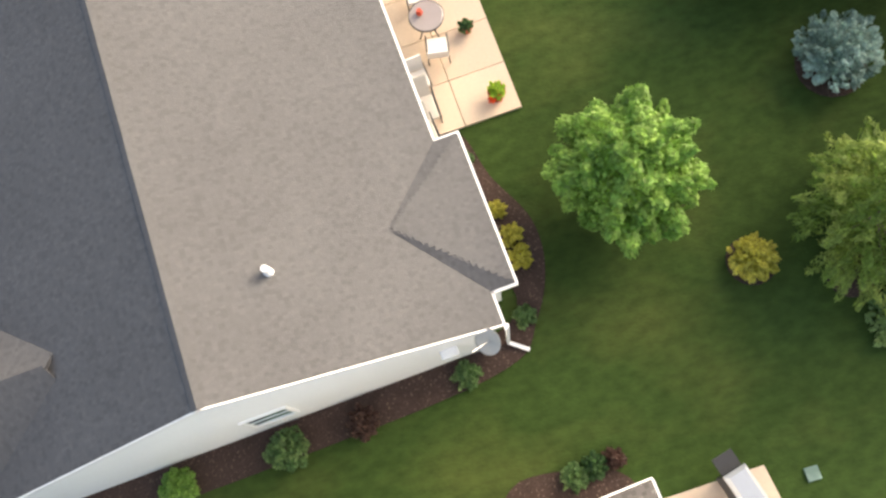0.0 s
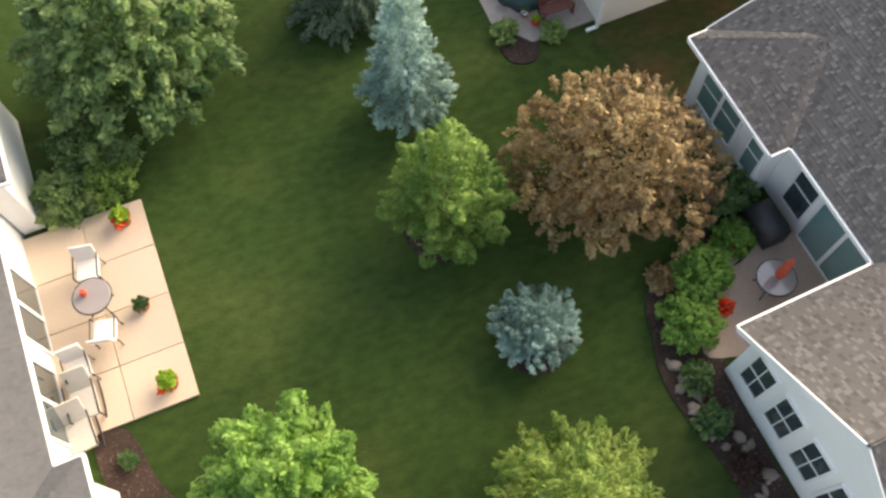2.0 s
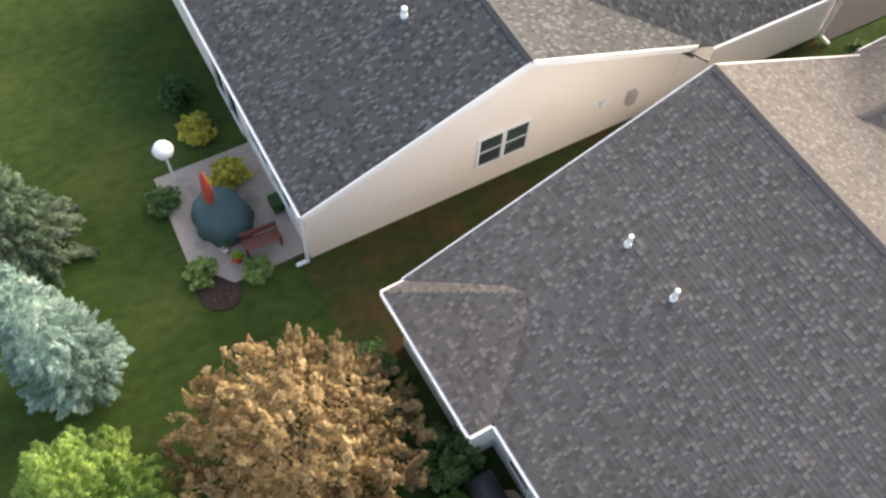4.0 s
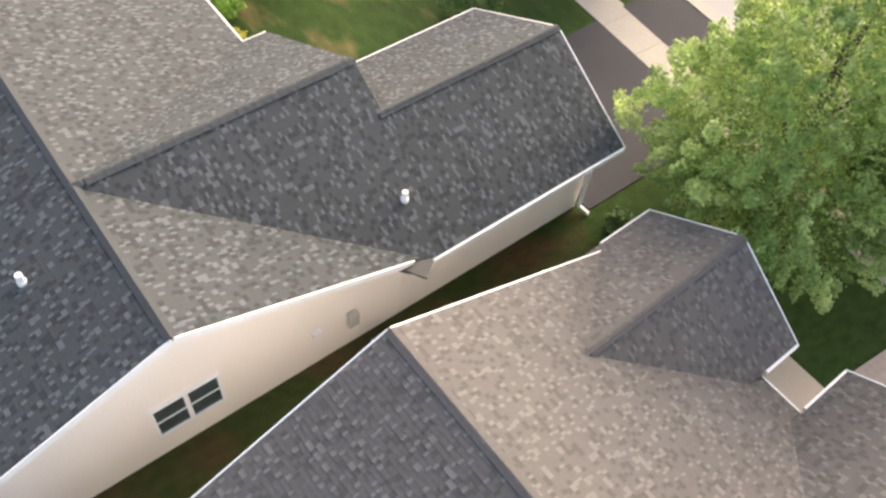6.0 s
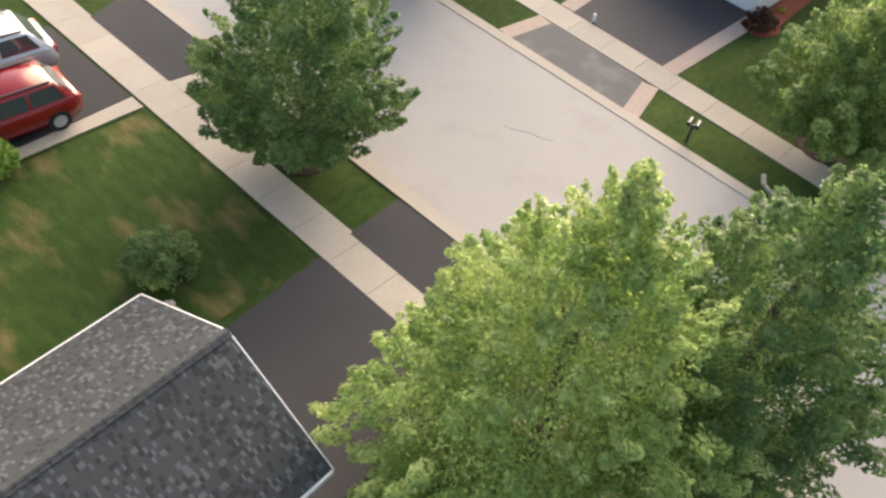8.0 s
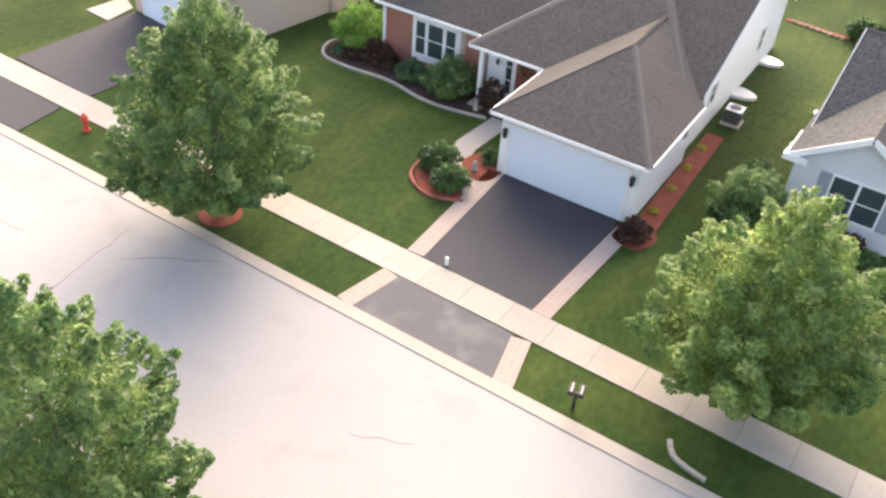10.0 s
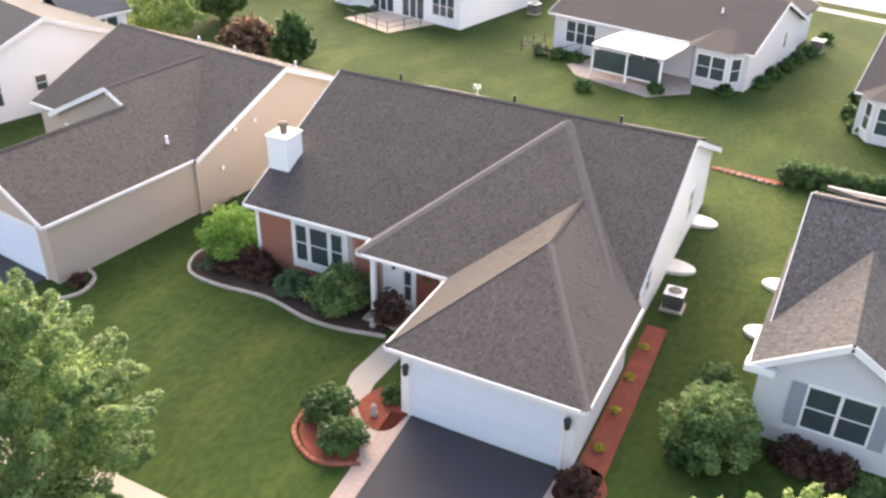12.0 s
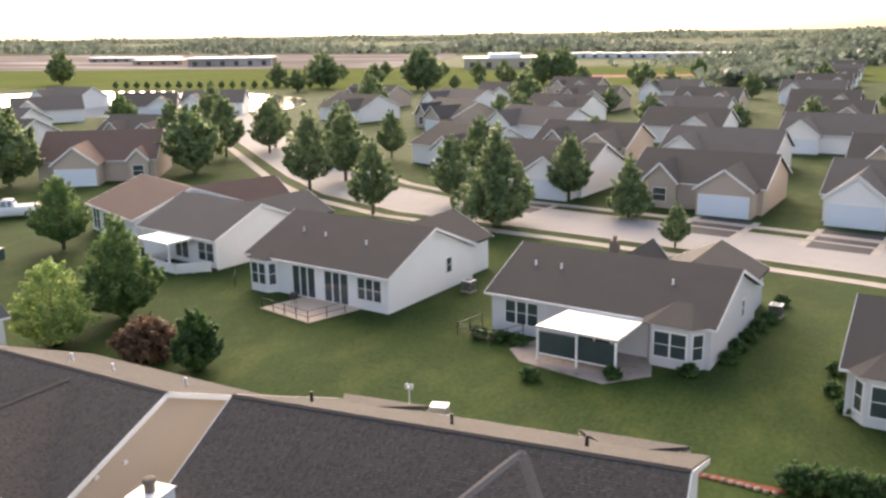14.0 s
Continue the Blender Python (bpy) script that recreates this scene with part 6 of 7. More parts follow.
tree("street_maple", 0.95, -19.2, 2.85, 7.6, 0.3, 56000, 0.066, "leaf_green", "street maple with a green oval crown", 20, **{**MAPLE, "cone": 0.4, "wide": 0.38})
tree("street_maple", 11.5, -5.3, 3.3, 6.8, 0.5, 62000, 0.07, "leaf_maple", "street maple with a light green crown beside the drive", 21, **MAPLE)
tree("street_maple", -5.9, -8.4, 3.35, 8.3, 0.5, 66000, 0.07, "leaf_green", "street maple with a tall oval green crown", 22, **MAPLE)
tree("dark_spruce", -43.0, 27.0, 1.8, 5.6, 0.05, 5000, 0.2, "leaf_dark", "dark spruce in the gardens behind", 30, limbs=2, count=90, length=0.4, width=0.1, **SPRUCE)
tree("garden_tree", -32.2, 30.0, 2.6, 7.0, 0.12, 15000, 0.13, "leaf_green", "tall green garden tree with foliage to the ground", 31, **MAPLE)
tree("garden_tree", -32.3, 24.6, 2.6, 5.5, 0.1, 12000, 0.12, "leaf_willow", "light green garden tree beside others", 32, count=130, length=0.36, width=0.11, up=0.8, cone=0.5, ragged=0.1)
tree("juniper", -22.0, 24.6, 1.4, 3.6, 0.05, 8000, 0.13, "leaf_dark", "dense dark green juniper on the lawn", 33, limbs=2, count=110, length=0.36, width=0.13, up=0.9, cone=0.1, wide=0.3, ragged=0.06)
shrub(-25.7, 24.9, 1.9, 2.6, "leaf_dry", "dry brown shrub among garden trees", 34, 3000, 0.2, "dry_shrub")
tree("garden_tree", -50.4, 42.5, 2.5, 6.4, 0.6, 10000, 0.14, "leaf_green", "round green garden tree on a lawn", 35, **MAPLE)

FAR = {"limbs": 3, "length": 0.34, "width": 0.13, "up": 0.75, "core": 0.3, "ragged": 0.06}
src = [tree("street_tree", -18.9, 63.2, 3.6, 9.6, 0.3, 12000, 0.2, "leaf_street", "large pointed green street tree with dense foliage", 40, count=150, cone=1.0, wide=0.2, **FAR),
       tree("street_tree", -32.1, 64.0, 2.5, 6.9, 0.9, 7000, 0.19, "leaf_street", "green street tree with an oval crown", 41, count=110, cone=0.5, wide=0.36, **FAR),
       tree("street_pine", -8.2, 70.4, 2.2, 6.2, 0.3, 6500, 0.18, "leaf_street", "pointed green street tree", 42, count=100, cone=0.9, wide=0.2, **FAR),
       tree("garden_tree", 61.0, 98.0, 3.2, 6.8, 0.6, 2200, 0.42, "leaf_street", "green garden tree among far houses", 43, count=60, cone=0.3, wide=0.42, **FAR)]
rng = random.Random(12)
spots = [(-45.2, 73.5, 1, 1.2), (-44.5, 80.5, 1, 1.15), (-26.8, 71.5, 1, 0.95), (-15.8, 77.0, 1, 0.95), (-2.3, 60.2, 1, 0.5), (-52.5, 93, 1, 1.1), (-71, 105, 1, 1.1), (-66.7, 80, 3, 1.2), (-72.2, 94, 1, 1.2), (-68, 99, 1, 1.1), (-86, 108, 1, 1.1), (-93, 118, 1, 1.2), (-80, 92, 1, 1.1), (-82, 64.5, 3, 1.3),
         (-96, 62, 0, 1.0), (-30, 88, 1, 1.0), (33, 62, 1, 0.8), (55, 54, 0, 0.8), (-58, 104, 1, 1.0), (-48, 100, 1, 0.9)]
for _ in range(60):
    spots.append((rng.uniform(-170, 64), rng.uniform(96, 330), 3, rng.uniform(0.5, 1.15)))
spots += [(-255, 238, 3, 1.7), (-143, 240, 3, 1.6), (-139, 236, 3, 1.5), (-122, 236, 3, 1.1), (-107, 236, 3, 1.7), (-103, 233, 3, 1.8), (-76, 266, 3, 1.6), (-70, 268, 3, 1.7), (-53, 177, 3, 1.2), (6.6, 139.8, 3, 0.9)]
for k in range(19):
    spots.append((-213 + 3.7 * k, 221 + 0.9 * k, 3, 0.36))
for x, y, k, s in spots:
    if -250 < x < -100 and 125 < y < 214:
        continue
    c = copy_thing(src[k], pose(x, y, 0, 0, 0, rng.uniform(0, 360)))
    c.scale = (s, s, s)
for x, y, r, h, s in ((-105, 75, 3.0, 6, 50), (-118, 122, 3, 6, 51)):
    tree("garden_tree", x, y, r, h, 0.8, 3000, 0.3, "leaf_green", "green garden tree near far houses", s, count=60, **FAR)

# ---- shrubs and small plants ----
S = shrub
S(22.62, -51.62, 0.6, 0.8, "leaf_yellow", "round golden yellow shrub in a mulch ring", 60, 6000, 0.042, count=150, length=0.24, width=0.14, ragged=0.02, stray=0.15)
S(18.3, -47.8, 1.08, 1.6, "leaf_blue", "globe blue spruce in a mulch ring", 61, 17000, 0.055, "globe_spruce", count=300, length=0.26, width=0.075, slim=0.25, ragged=0.04, stray=0.25)
def plant(rows):
    """Shrubs by place, radius, height, leaf and label."""
    for x, y, r, h, mm, lab in rows:
        S(x, y, r * 1.08, h * 1.12, mm, lab, int(1000 + 37 * x - 11 * y), int(700 + 4200 * r * r), 0.05 + 0.012 * r, **({"ragged": 0.02, "length": 0.25, "count": 90} if "clipped" in lab or "round" in lab else {}))


# beds of the first house and its patio
plant([
    (19.55, -57.1, 0.22, 0.35, "leaf_yellow", "small yellow-green shrub in dark mulch"),
    (20.3, -56.95, 0.3, 0.4, "leaf_yellow", "small yellow-green shrub in dark mulch"),
    (20.9, -56.9, 0.3, 0.4, "leaf_yellow", "small yellow-green shrub in dark mulch"),
    (22.35, -57.25, 0.28, 0.35, "leaf_green", "low green shrub in dark mulch"),
    (26.25, -57.3, 0.3, 0.35, "leaf_green", "low green shrub beside the neighbouring house"),
    (26.15, -56.75, 0.3, 0.4, "leaf_dark", "dark green shrub beside the neighbouring house"),
    (26.1, -56.3, 0.26, 0.4, "leaf_red", "dark red-brown shrub beside the neighbouring house"),
    (18.0, -57.5, 0.22, 0.35, "leaf_green", "low green shrub in dark mulch"),
    (23.3, -59.0, 0.35, 0.4, "leaf_green", "low green shrub along the wall"),
    (23.8, -63.6, 0.5, 0.6, "leaf_green", "round green shrub along the wall"),
    (23.7, -61.7, 0.4, 0.5, "leaf_red", "low dark shrub along the wall"),
    (23.9, -66.3, 0.45, 0.6, "leaf_bright", "round bright green shrub along the wall"),
    (11.1, -57.6, 0.85, 1.15, "leaf_pear", "leafy green shrub beside the patio"),
    (11.0, -56.6, 0.75, 1.0, "leaf_thuja", "leafy green-yellow shrub beside the patio"),
    (10.1, -56.6, 1.0, 1.4, "leaf_pear", "leafy green shrub beside the house"),
    (9.6, -57.3, 0.6, 0.9, "leaf_dark", "dark green shrub beside the house"),
])
# corner patio of the white house
plant([
    (24.7, -48.1, 0.85, 0.8, "leaf_bright", "low green shrub at the foot of a conifer"),
    (25.0, -49.0, 0.7, 0.6, "leaf_green", "low green shrub at the foot of a conifer"),
    (18.3, -43.5, 0.75, 0.95, "leaf_bright", "round bright green shrub beside the patio"),
    (19.35, -44.3, 0.72, 0.9, "leaf_bright", "round bright green shrub beside the patio"),
    (17.75, -42.4, 0.55, 0.7, "leaf_bright", "bright green shrub beside the patio"),
    (16.5, -41.95, 0.7, 1.0, "leaf_green", "clipped dark green shrub against the wall"),
    (13.9, -42.6, 0.55, 0.9, "leaf_green", "clipped green shrub against the wall"),
    (18.1, -44.4, 0.4, 0.5, "leaf_brown", "dry brownish shrub beside the patio"),
    (20.6, -44.7, 0.4, 0.5, "leaf_green", "low green plant among rocks"),
    (21.6, -44.8, 0.45, 0.5, "leaf_green", "low green plant among rocks"),
    (22.8, -44.6, 0.4, 0.5, "leaf_red", "low dark plant among rocks"),
])
# patio of the cream house
plant([
    (10.0, -45.35, 0.4, 0.45, "leaf_willow", "pale leafy hosta beside the patio"),
    (10.5, -44.1, 0.38, 0.45, "leaf_willow", "pale leafy hosta beside the patio"),
    (7.7, -45.6, 0.4, 0.5, "leaf_green", "leafy plant beside the patio"),
    (7.6, -43.9, 0.5, 0.6, "leaf_yellow", "yellow flowering plant against the wall"),
    (5.9, -44.2, 0.5, 0.6, "leaf_yellow", "yellow flowering plant against the wall"),
    (4.6, -44.3, 0.5, 0.7, "leaf_dark", "dark green shrub against the wall"),
])
# lawns towards the street
plant([
    (2.05, -24.75, 0.88, 1.3, "leaf_green", "round green shrub on the dry lawn"),
    (-3.75, -26.1, 0.6, 1.15, "leaf_bright", "bright green clipped shrub at the house corner"),
    (-1.6, -31.5, 0.8, 1.0, "leaf_bright", "bright green shrub at the house corner"),
    (-0.3, -31.5, 0.35, 0.4, "leaf_yellow", "yellow flowers at the house corner"),
    (10.75, -26.0, 0.4, 0.6, "leaf_green", "green shrub at the house corner"),
])
# front bed of the brick-fronted house
plant([
    (-4.75, 3.75, 1.15, 1.75, "leaf_green", "large dark green shrub under the porch eave"),
    (-6.75, 3.75, 0.68, 1.0, "leaf_grey", "round grey-green shrub under the window"),
    (-8.3, 4.0, 0.6, 0.8, "leaf_red", "dark red-leaved shrub before the brick wall"),
    (-9.2, 4.1, 0.6, 0.8, "leaf_red", "dark red-leaved shrub before the brick wall"),
    (-9.1, 4.35, 0.75, 0.9, "leaf_red", "dark red-leaved shrub before the brick wall"),
    (-9.9, 3.75, 0.6, 0.55, "leaf_red", "low dark red shrub in the front bed"),
    (-10.6, 3.7, 0.4, 0.4, "leaf_grey", "low dark shrub in the front bed"),
    (-10.45, 4.85, 1.25, 2.15, "leaf_bright", "big bright green shrub at the house corner"),
    (-2.6, 3.75, 0.6, 1.45, "leaf_red", "round dark brown shrub before the porch"),
])
# drive, garage corner and grey house
plant([
    (-0.68, -2.1, 0.72, 0.95, "leaf_dark", "clipped dark green shrub in red mulch"),
    (-1.85, -1.15, 0.78, 0.95, "leaf_dark", "clipped dark green shrub in red mulch"),
    (-0.45, 0.4, 0.4, 0.55, "leaf_dark", "dark green shrub beside the garage"),
    (5.95, -0.55, 0.6, 0.85, "leaf_red", "round dark brown shrub at the garage corner"),
    (8.7, 3.0, 1.4, 2.1, "leaf_green", "large green shrub beside the grey house"),
    (8.4, 2.2, 0.75, 1.1, "leaf_dark", "dark green shrub beside the grey house"),
    (8.45, 5.3, 0.85, 1.3, "leaf_dark", "dark green shrub beside the grey house"),
    (11.1, 3.5, 0.75, 0.8, "leaf_red", "low dark hedge under the window"),
    (12.1, 3.45, 0.7, 0.8, "leaf_red", "low dark hedge under the window"),
    (13.0, 3.2, 0.5, 0.6, "leaf_green", "grey-green grass clump under the window"),
    (-14.0, 0.2, 0.35, 0.5, "leaf_red", "small dark shrub in a ringed bed"),
])
# behind the houses
plant([
    (-12.9, 8.0, 0.4, 0.5, "leaf_dark", "low dark shrub between two houses"),
    (-5.9, 20.9, 0.35, 0.6, "leaf_brown", "small brownish shrub behind the house"),
    (-3.3, 21.2, 0.7, 0.8, "leaf_dark", "dark green shrub behind the house"),
    (-4.4, 21.0, 0.45, 0.6, "leaf_green", "green shrub behind the house"),
    (-8.2, 21.2, 0.4, 0.6, "leaf_dark", "dark green shrub behind the house"),
])
for k in range(8):
    S(7.9 + 0.75 * k, 22.85 + 0.03 * k, 0.75, 1.25, "leaf_dark", "clump of a clipped dark green hedge", 200 + k, 2200, 0.075, "hedge_shrub", "hedge behind the houses")
for k, y in enumerate((1.4, 3.2, 5.0, 6.8)):
    S(5.98 - 0.05 * y, y, 0.17, 0.2, "leaf_yellow", "small yellow-green plant in red mulch", 220 + k, 160, 0.06, "bedding_plant", "plants in the red mulch")
for k, (x, y) in enumerate(((4.3, 35.6), (4.6, 37.6), (5.0, 39.6), (5.4, 41.6), (5.9, 43.4), (6.4, 47.2), (2.6, 33.0), (-9.6, 34.6), (-8.3, 34.4), (-7.0, 34.2), (-4.9, 29.6), (9.6, 36.0), (9.4, 33.0), (-1.0, 31.2), (10.0, 31.2))):
    S(x, y, 0.55, 0.75, "leaf_dark", "low dark shrub along a house wall", 240 + k, 700, 0.12)


# ---- furniture, fixtures and vehicles ----
def patio_chair(m, label, cloth="cushion", group=""):
    c = root("patio_chair", m, label, "chair", group)
    part("seat", Build().box(-0.27, 0.27, -0.26, 0.26, 0.38, 0.46, bevel=0.02), M[cloth], c)
    part("backrest", Build().box(-0.27, 0.27, 0.0, 0.06, 0.0, 0.52, pose(0, 0.26, 0.44, -14), 0.02), M[cloth], c)
    for x in (-0.28, 0.28):
        for y in (-0.24, 0.28):
            part("leg", Build().tube([(x, y, 0), (x * 0.97, y * 0.95, 0.4)], [0.018, 0.018], 6), M["dark"], c)
        part("armrest", Build().tube([(x, -0.26, 0.4), (x, -0.26, 0.62), (x, 0.32, 0.64)], [0.018, 0.02, 0.018], 6), M["dark"], c)
    return c


def lounge_chair(m, label, group=""):
    c = root("lounge_chair", m, label, "chair", group)
    part("seat", Build().box(-0.3, 0.3, -0.4, 0.3, 0.3, 0.38, bevel=0.02), M["sling"], c)
    part("backrest", Build().box(-0.28, 0.28, 0.0, 0.06, 0.0, 0.6, pose(0, 0.28, 0.34, -42), 0.02), M["sling"], c)
    for x in (-0.33, 0.33):
        part("rocker", Build().tube([(x, -0.45, 0.1), (x, -0.2, 0.02), (x, 0.2, 0.02), (x, 0.5, 0.12)], [0.02] * 4, 6), M["dark"], c)
        part("armrest", Build().tube([(x, -0.42, 0.06), (x, -0.42, 0.55), (x, 0.4, 0.6)], [0.02, 0.025, 0.02], 6), M["dark"], c)
    return c


def round_table(m, r, label, top="glass_light"):
    t = root("round_table", m, label, "table")
    part("tabletop", Build().lathe([(r - 0.02, 0.70), (r, 0.71), (r, 0.725), (r - 0.02, 0.735)], 24), M[top], t)
    part("rim", Build().tube([((r + 0.01) * math.cos(a * math.pi / 12), (r + 0.01) * math.sin(a * math.pi / 12), 0.715) for a in range(25)], [0.018] * 25, 6), M["dark"], t)
    for a in range(4):
        w = a * math.pi / 2 + 0.6
        part("leg", Build().tube([(r * 0.8 * math.cos(w), r * 0.8 * math.sin(w), 0), (r * 0.35 * math.cos(w), r * 0.35 * math.sin(w), 0.35), (r * 0.8 * math.cos(w), r * 0.8 * math.sin(w), 0.7)], [0.018] * 3, 6), M["dark"], t)
    return t


def pot(x, y, z, r, label, seed, flower="petal_red", green="leaf_lime"):
    p = root("flower_pot", pose(x, y, z), label, "flower pot", "pots on the patio")
    part("pot", Build().lathe([(r * 0.65, 0), (r * 0.92, r * 1.25), (r, r * 1.3), (r, r * 1.55), (r * 0.9, r * 1.5)], 16), M["terracotta"], p)
    me, _ = crown_mesh("plant", seed, r * 1.0, r * 1.3, r * 1.35, 260, r * 0.32, M[green], 12)
    for nm, mesh in (("plant", me), ("blossoms", crown_mesh("blossom", seed + 1, r * 0.95, r * 0.8, r * 1.3, 90, r * 0.3, M[flower], 8)[0])):
        o = new("plant" if nm == "plant" else "blossom", mesh)
        o.parent = p
        if nm != "plant":
            o.matrix_basis = pose(r * 0.5, -r * 0.3, 0)
    return p


ZP = 0.09
lounge_chair(pose(17.15, -58.3, ZP, 0, 0, 96), "cream sling lounge chair with a dark frame", "chairs on the beige patio")
lounge_chair(pose(16.45, -58.1, ZP, 0, 0, 92), "cream sling lounge chair with a dark frame", "chairs on the beige patio")
patio_chair(pose(15.7, -58.05, ZP, 0, 0, 95), "cream cushioned patio chair with a dark frame", group="chairs on the beige patio")
round_table(pose(14.15, -57.35, ZP), 0.45, "round tinted glass patio table on a dark frame", "glass_table")
patio_chair(pose(14.95, -57.3, ZP, 0, 0, -100), "white cushioned patio chair drawn up to a round table", group="chairs on the beige patio")
patio_chair(pose(13.3, -57.4, ZP, 0, 0, 82), "white cushioned patio chair drawn up to a round table", group="chairs on the beige patio")
pot(16.6, -56.2, ZP, 0.24, "terracotta pot with lime-green and red flowers", 300)
pot(12.1, -56.4, ZP, 0.24, "terracotta pot with lime-green and red flowers", 302)
pot(14.5, -56.4, ZP, 0.18, "terracotta pot with a small green plant", 304, "leaf_green", "leaf_dark")
vase = thing("table_vase", Build().lathe([(0.06, 0), (0.09, 0.08), (0.05, 0.18), (0.06, 0.2)], 12), M["red_cloth"], pose(14.05, -57.5, ZP + 0.735), "red vase on the round table", "vase")

# dish at the gable corner of the first house
dish = root("satellite_dish", pose(22.62, -58.4, 2.55, 0, 0, 3.5), "pale grey satellite dish on the gable eave", "satellite dish")
part("reflector", Build().lathe([(0.02, 0.0), (0.16, 0.025), (0.28, 0.07), (0.31, 0.09), (0.28, 0.08), (0.16, 0.035), (0.02, 0.012)], 20), M["ac"], dish, smooth=True, m=pose(0.45, 0.1, 0.15, 38, 0, 25))
part("mast", Build().tube([(0.0, 0.0, -0.3), (0.2, 0.05, -0.05), (0.45, 0.1, 0.15)], [0.03] * 3, 8), M["metal"], dish)
part("feed_arm", Build().tube([(0.45, 0.1, 0.16), (0.6, -0.35, 0.45)], [0.015, 0.015], 6), M["metal"], dish)

# patio in the corner of the white house
plate("patio", spline([(18.3, -42.3), (18.55, -43.5), (19.6, -44.1), (20.35, -43.9), (20.45, -40.7), (17.7, -40.9)], 5), "clay_slab", 0.06, "small clay-coloured patio in the house corner", "patio")
round_table(pose(19.15, -42.1, 0.06), 0.46, "round glass patio table with a folded red umbrella", "glass_table")
um = root("umbrella", pose(19.15, -42.1, 0.06), "closed red patio umbrella standing through a table", "umbrella")
part("pole", Build().tube([(0, 0, 0), (0, 0, 1.8)], [0.02, 0.02], 8), M["metal"], um)
part("canopy", Build().lathe([(0.11, 0.9), (0.13, 1.1), (0.1, 1.5), (0.04, 1.8), (0.01, 1.88)], 12), M["red_cloth"], um)
pot(19.28, -43.34, 0.05, 0.2, "terracotta pot of orange-red flowers beside the patio", 330, "petal_red", "petal_red")
pot(17.89, -42.28, 0.05, 0.2, "terracotta pot of orange-red flowers beside the patio", 334, "petal_red", "leaf_lime")
stone_edge([(18.1, -42.15), (18.3, -42.75), (18.42, -43.45), (18.95, -44.0), (19.5, -44.25)], "pale stone edging between the shrubs and the patio", size=0.3)
grill = root("covered_grill", pose(17.75, -41.55, 0.04, 0, 0, 5), "barbecue under a black cover against the wall", "grill")
part("cover", Build().box(-0.5, 0.5, -0.3, 0.3, 0.0, 0.95, bevel=0.2), M["dark"], grill, smooth=True)
rr = random.Random(77)
for k in range(26):
    x = 20.0 + 3.9 * k / 25 + rr.uniform(-0.12, 0.12)
    y = -44.85 - 0.25 * math.sin((x - 18.2) * 0.9) + rr.uniform(-0.3, 0.2) + 0.06 * (x - 18.2)
    s = rr.uniform(0.45, 1.25)
    b = Build().lathe([(0.13 * s, -0.02), (0.18 * s, 0.05 * s), (0.15 * s, 0.13 * s), (0.05 * s, 0.17 * s)], 6, sx=1 + 0.7 * rr.random(), sy=0.65 + 0.3 * rr.random())
    thing("rock", b, M["stone"], pose(x, y, 0.02, 0, 0, 57 * k), "rough brownish rock in the mulch bed", "rock", "rocks round the corner patio")
plate("utility_cover", [(23.92, -46.53), (24.23, -46.53), (24.23, -46.22), (23.92, -46.22)], "leaf_blue", 0.06, "pale green utility cover in the lawn", "cover")
plate("utility_cover", [(27.52, -52.28), (27.83, -52.28), (27.83, -51.97), (27.52, -51.97)], "leaf_blue", 0.06, "pale green utility cover in the lawn", "cover")
mh = root("drain_grate", pose(6.15, -50.92, 0) @ Matrix.Diagonal((0.82, 0.82, 1, 1)), "rusty round drain grate in a concrete ring", "drain")
part("ring", Build().lathe([(0.46, -0.05), (0.46, 0.03), (0.36, 0.04), (0.34, 0.0)], 24), M["stone"], mh)
for k in range(6):
    part("bar", Build().box(-0.32, 0.32, -0.3 + 0.11 * k, -0.25 + 0.11 * k, 0.0, 0.025), M["mulch_red"], mh)
gs = root("garden_lantern", pose(24.6, -48.0, 0), "white twin-globe garden ornament among shrubs", "ornament")
for x in (-0.14, 0.14):
    part("globe", Build().lathe([(0.02, 0.5), (0.12, 0.56), (0.15, 0.65), (0.12, 0.74), (0.02, 0.8)], 12, (x, 0, 0)), M["trim"], gs, smooth=True)
    part("stand", Build().tube([(x, 0, 0), (x, 0, 0.55)], [0.03, 0.02], 6), M["trim"], gs)

# patio of the cream house
plate("patio", [tuple((HD @ Vector(p))[:2]) for p in ((-3.9, -2.6, 0), (-1.2, -2.7, 0), (-0.2, -1.9, 0), (-0.2, 0, 0), (-3.9, 0, 0))], "patio_worn", 0.06, "worn brownish concrete patio behind the cream house", "patio")
tb = root("covered_table", pose(8.75, -44.4, 0.06, 0, 0, 20), "patio set under a dark teal cover", "table")
cover = Build().lathe([(0.86, 0.0), (0.8, 0.25), (0.74, 0.5), (0.6, 0.6), (0.35, 0.64), (0.05, 0.66)], 26, sx=1.0, sy=0.82)
cover.v = [(x * (1 + 0.07 * math.sin(7 * math.atan2(y, x)) * (1 - z)), y * (1 + 0.07 * math.sin(7 * math.atan2(y, x)) * (1 - z)), z + 0.05 * math.sin(6 * x + 1) * math.cos(7 * y) * (z > 0.3)) for x, y, z in cover.v]
part("cover", cover, M["teal_cloth"], tb, smooth=True)
um2 = root("umbrella", pose(8.55, -44.55, 0.06, 0, 6, 0), "closed orange-red patio umbrella beside a covered table", "umbrella")
part("pole", Build().tube([(0, 0, 0), (0, 0, 2.2)], [0.02, 0.02], 8), M["metal"], um2)
part("canopy", Build().lathe([(0.12, 0.9), (0.13, 1.2), (0.1, 1.7), (0.05, 2.15), (0.01, 2.25)], 12), M["red_cloth"], um2)
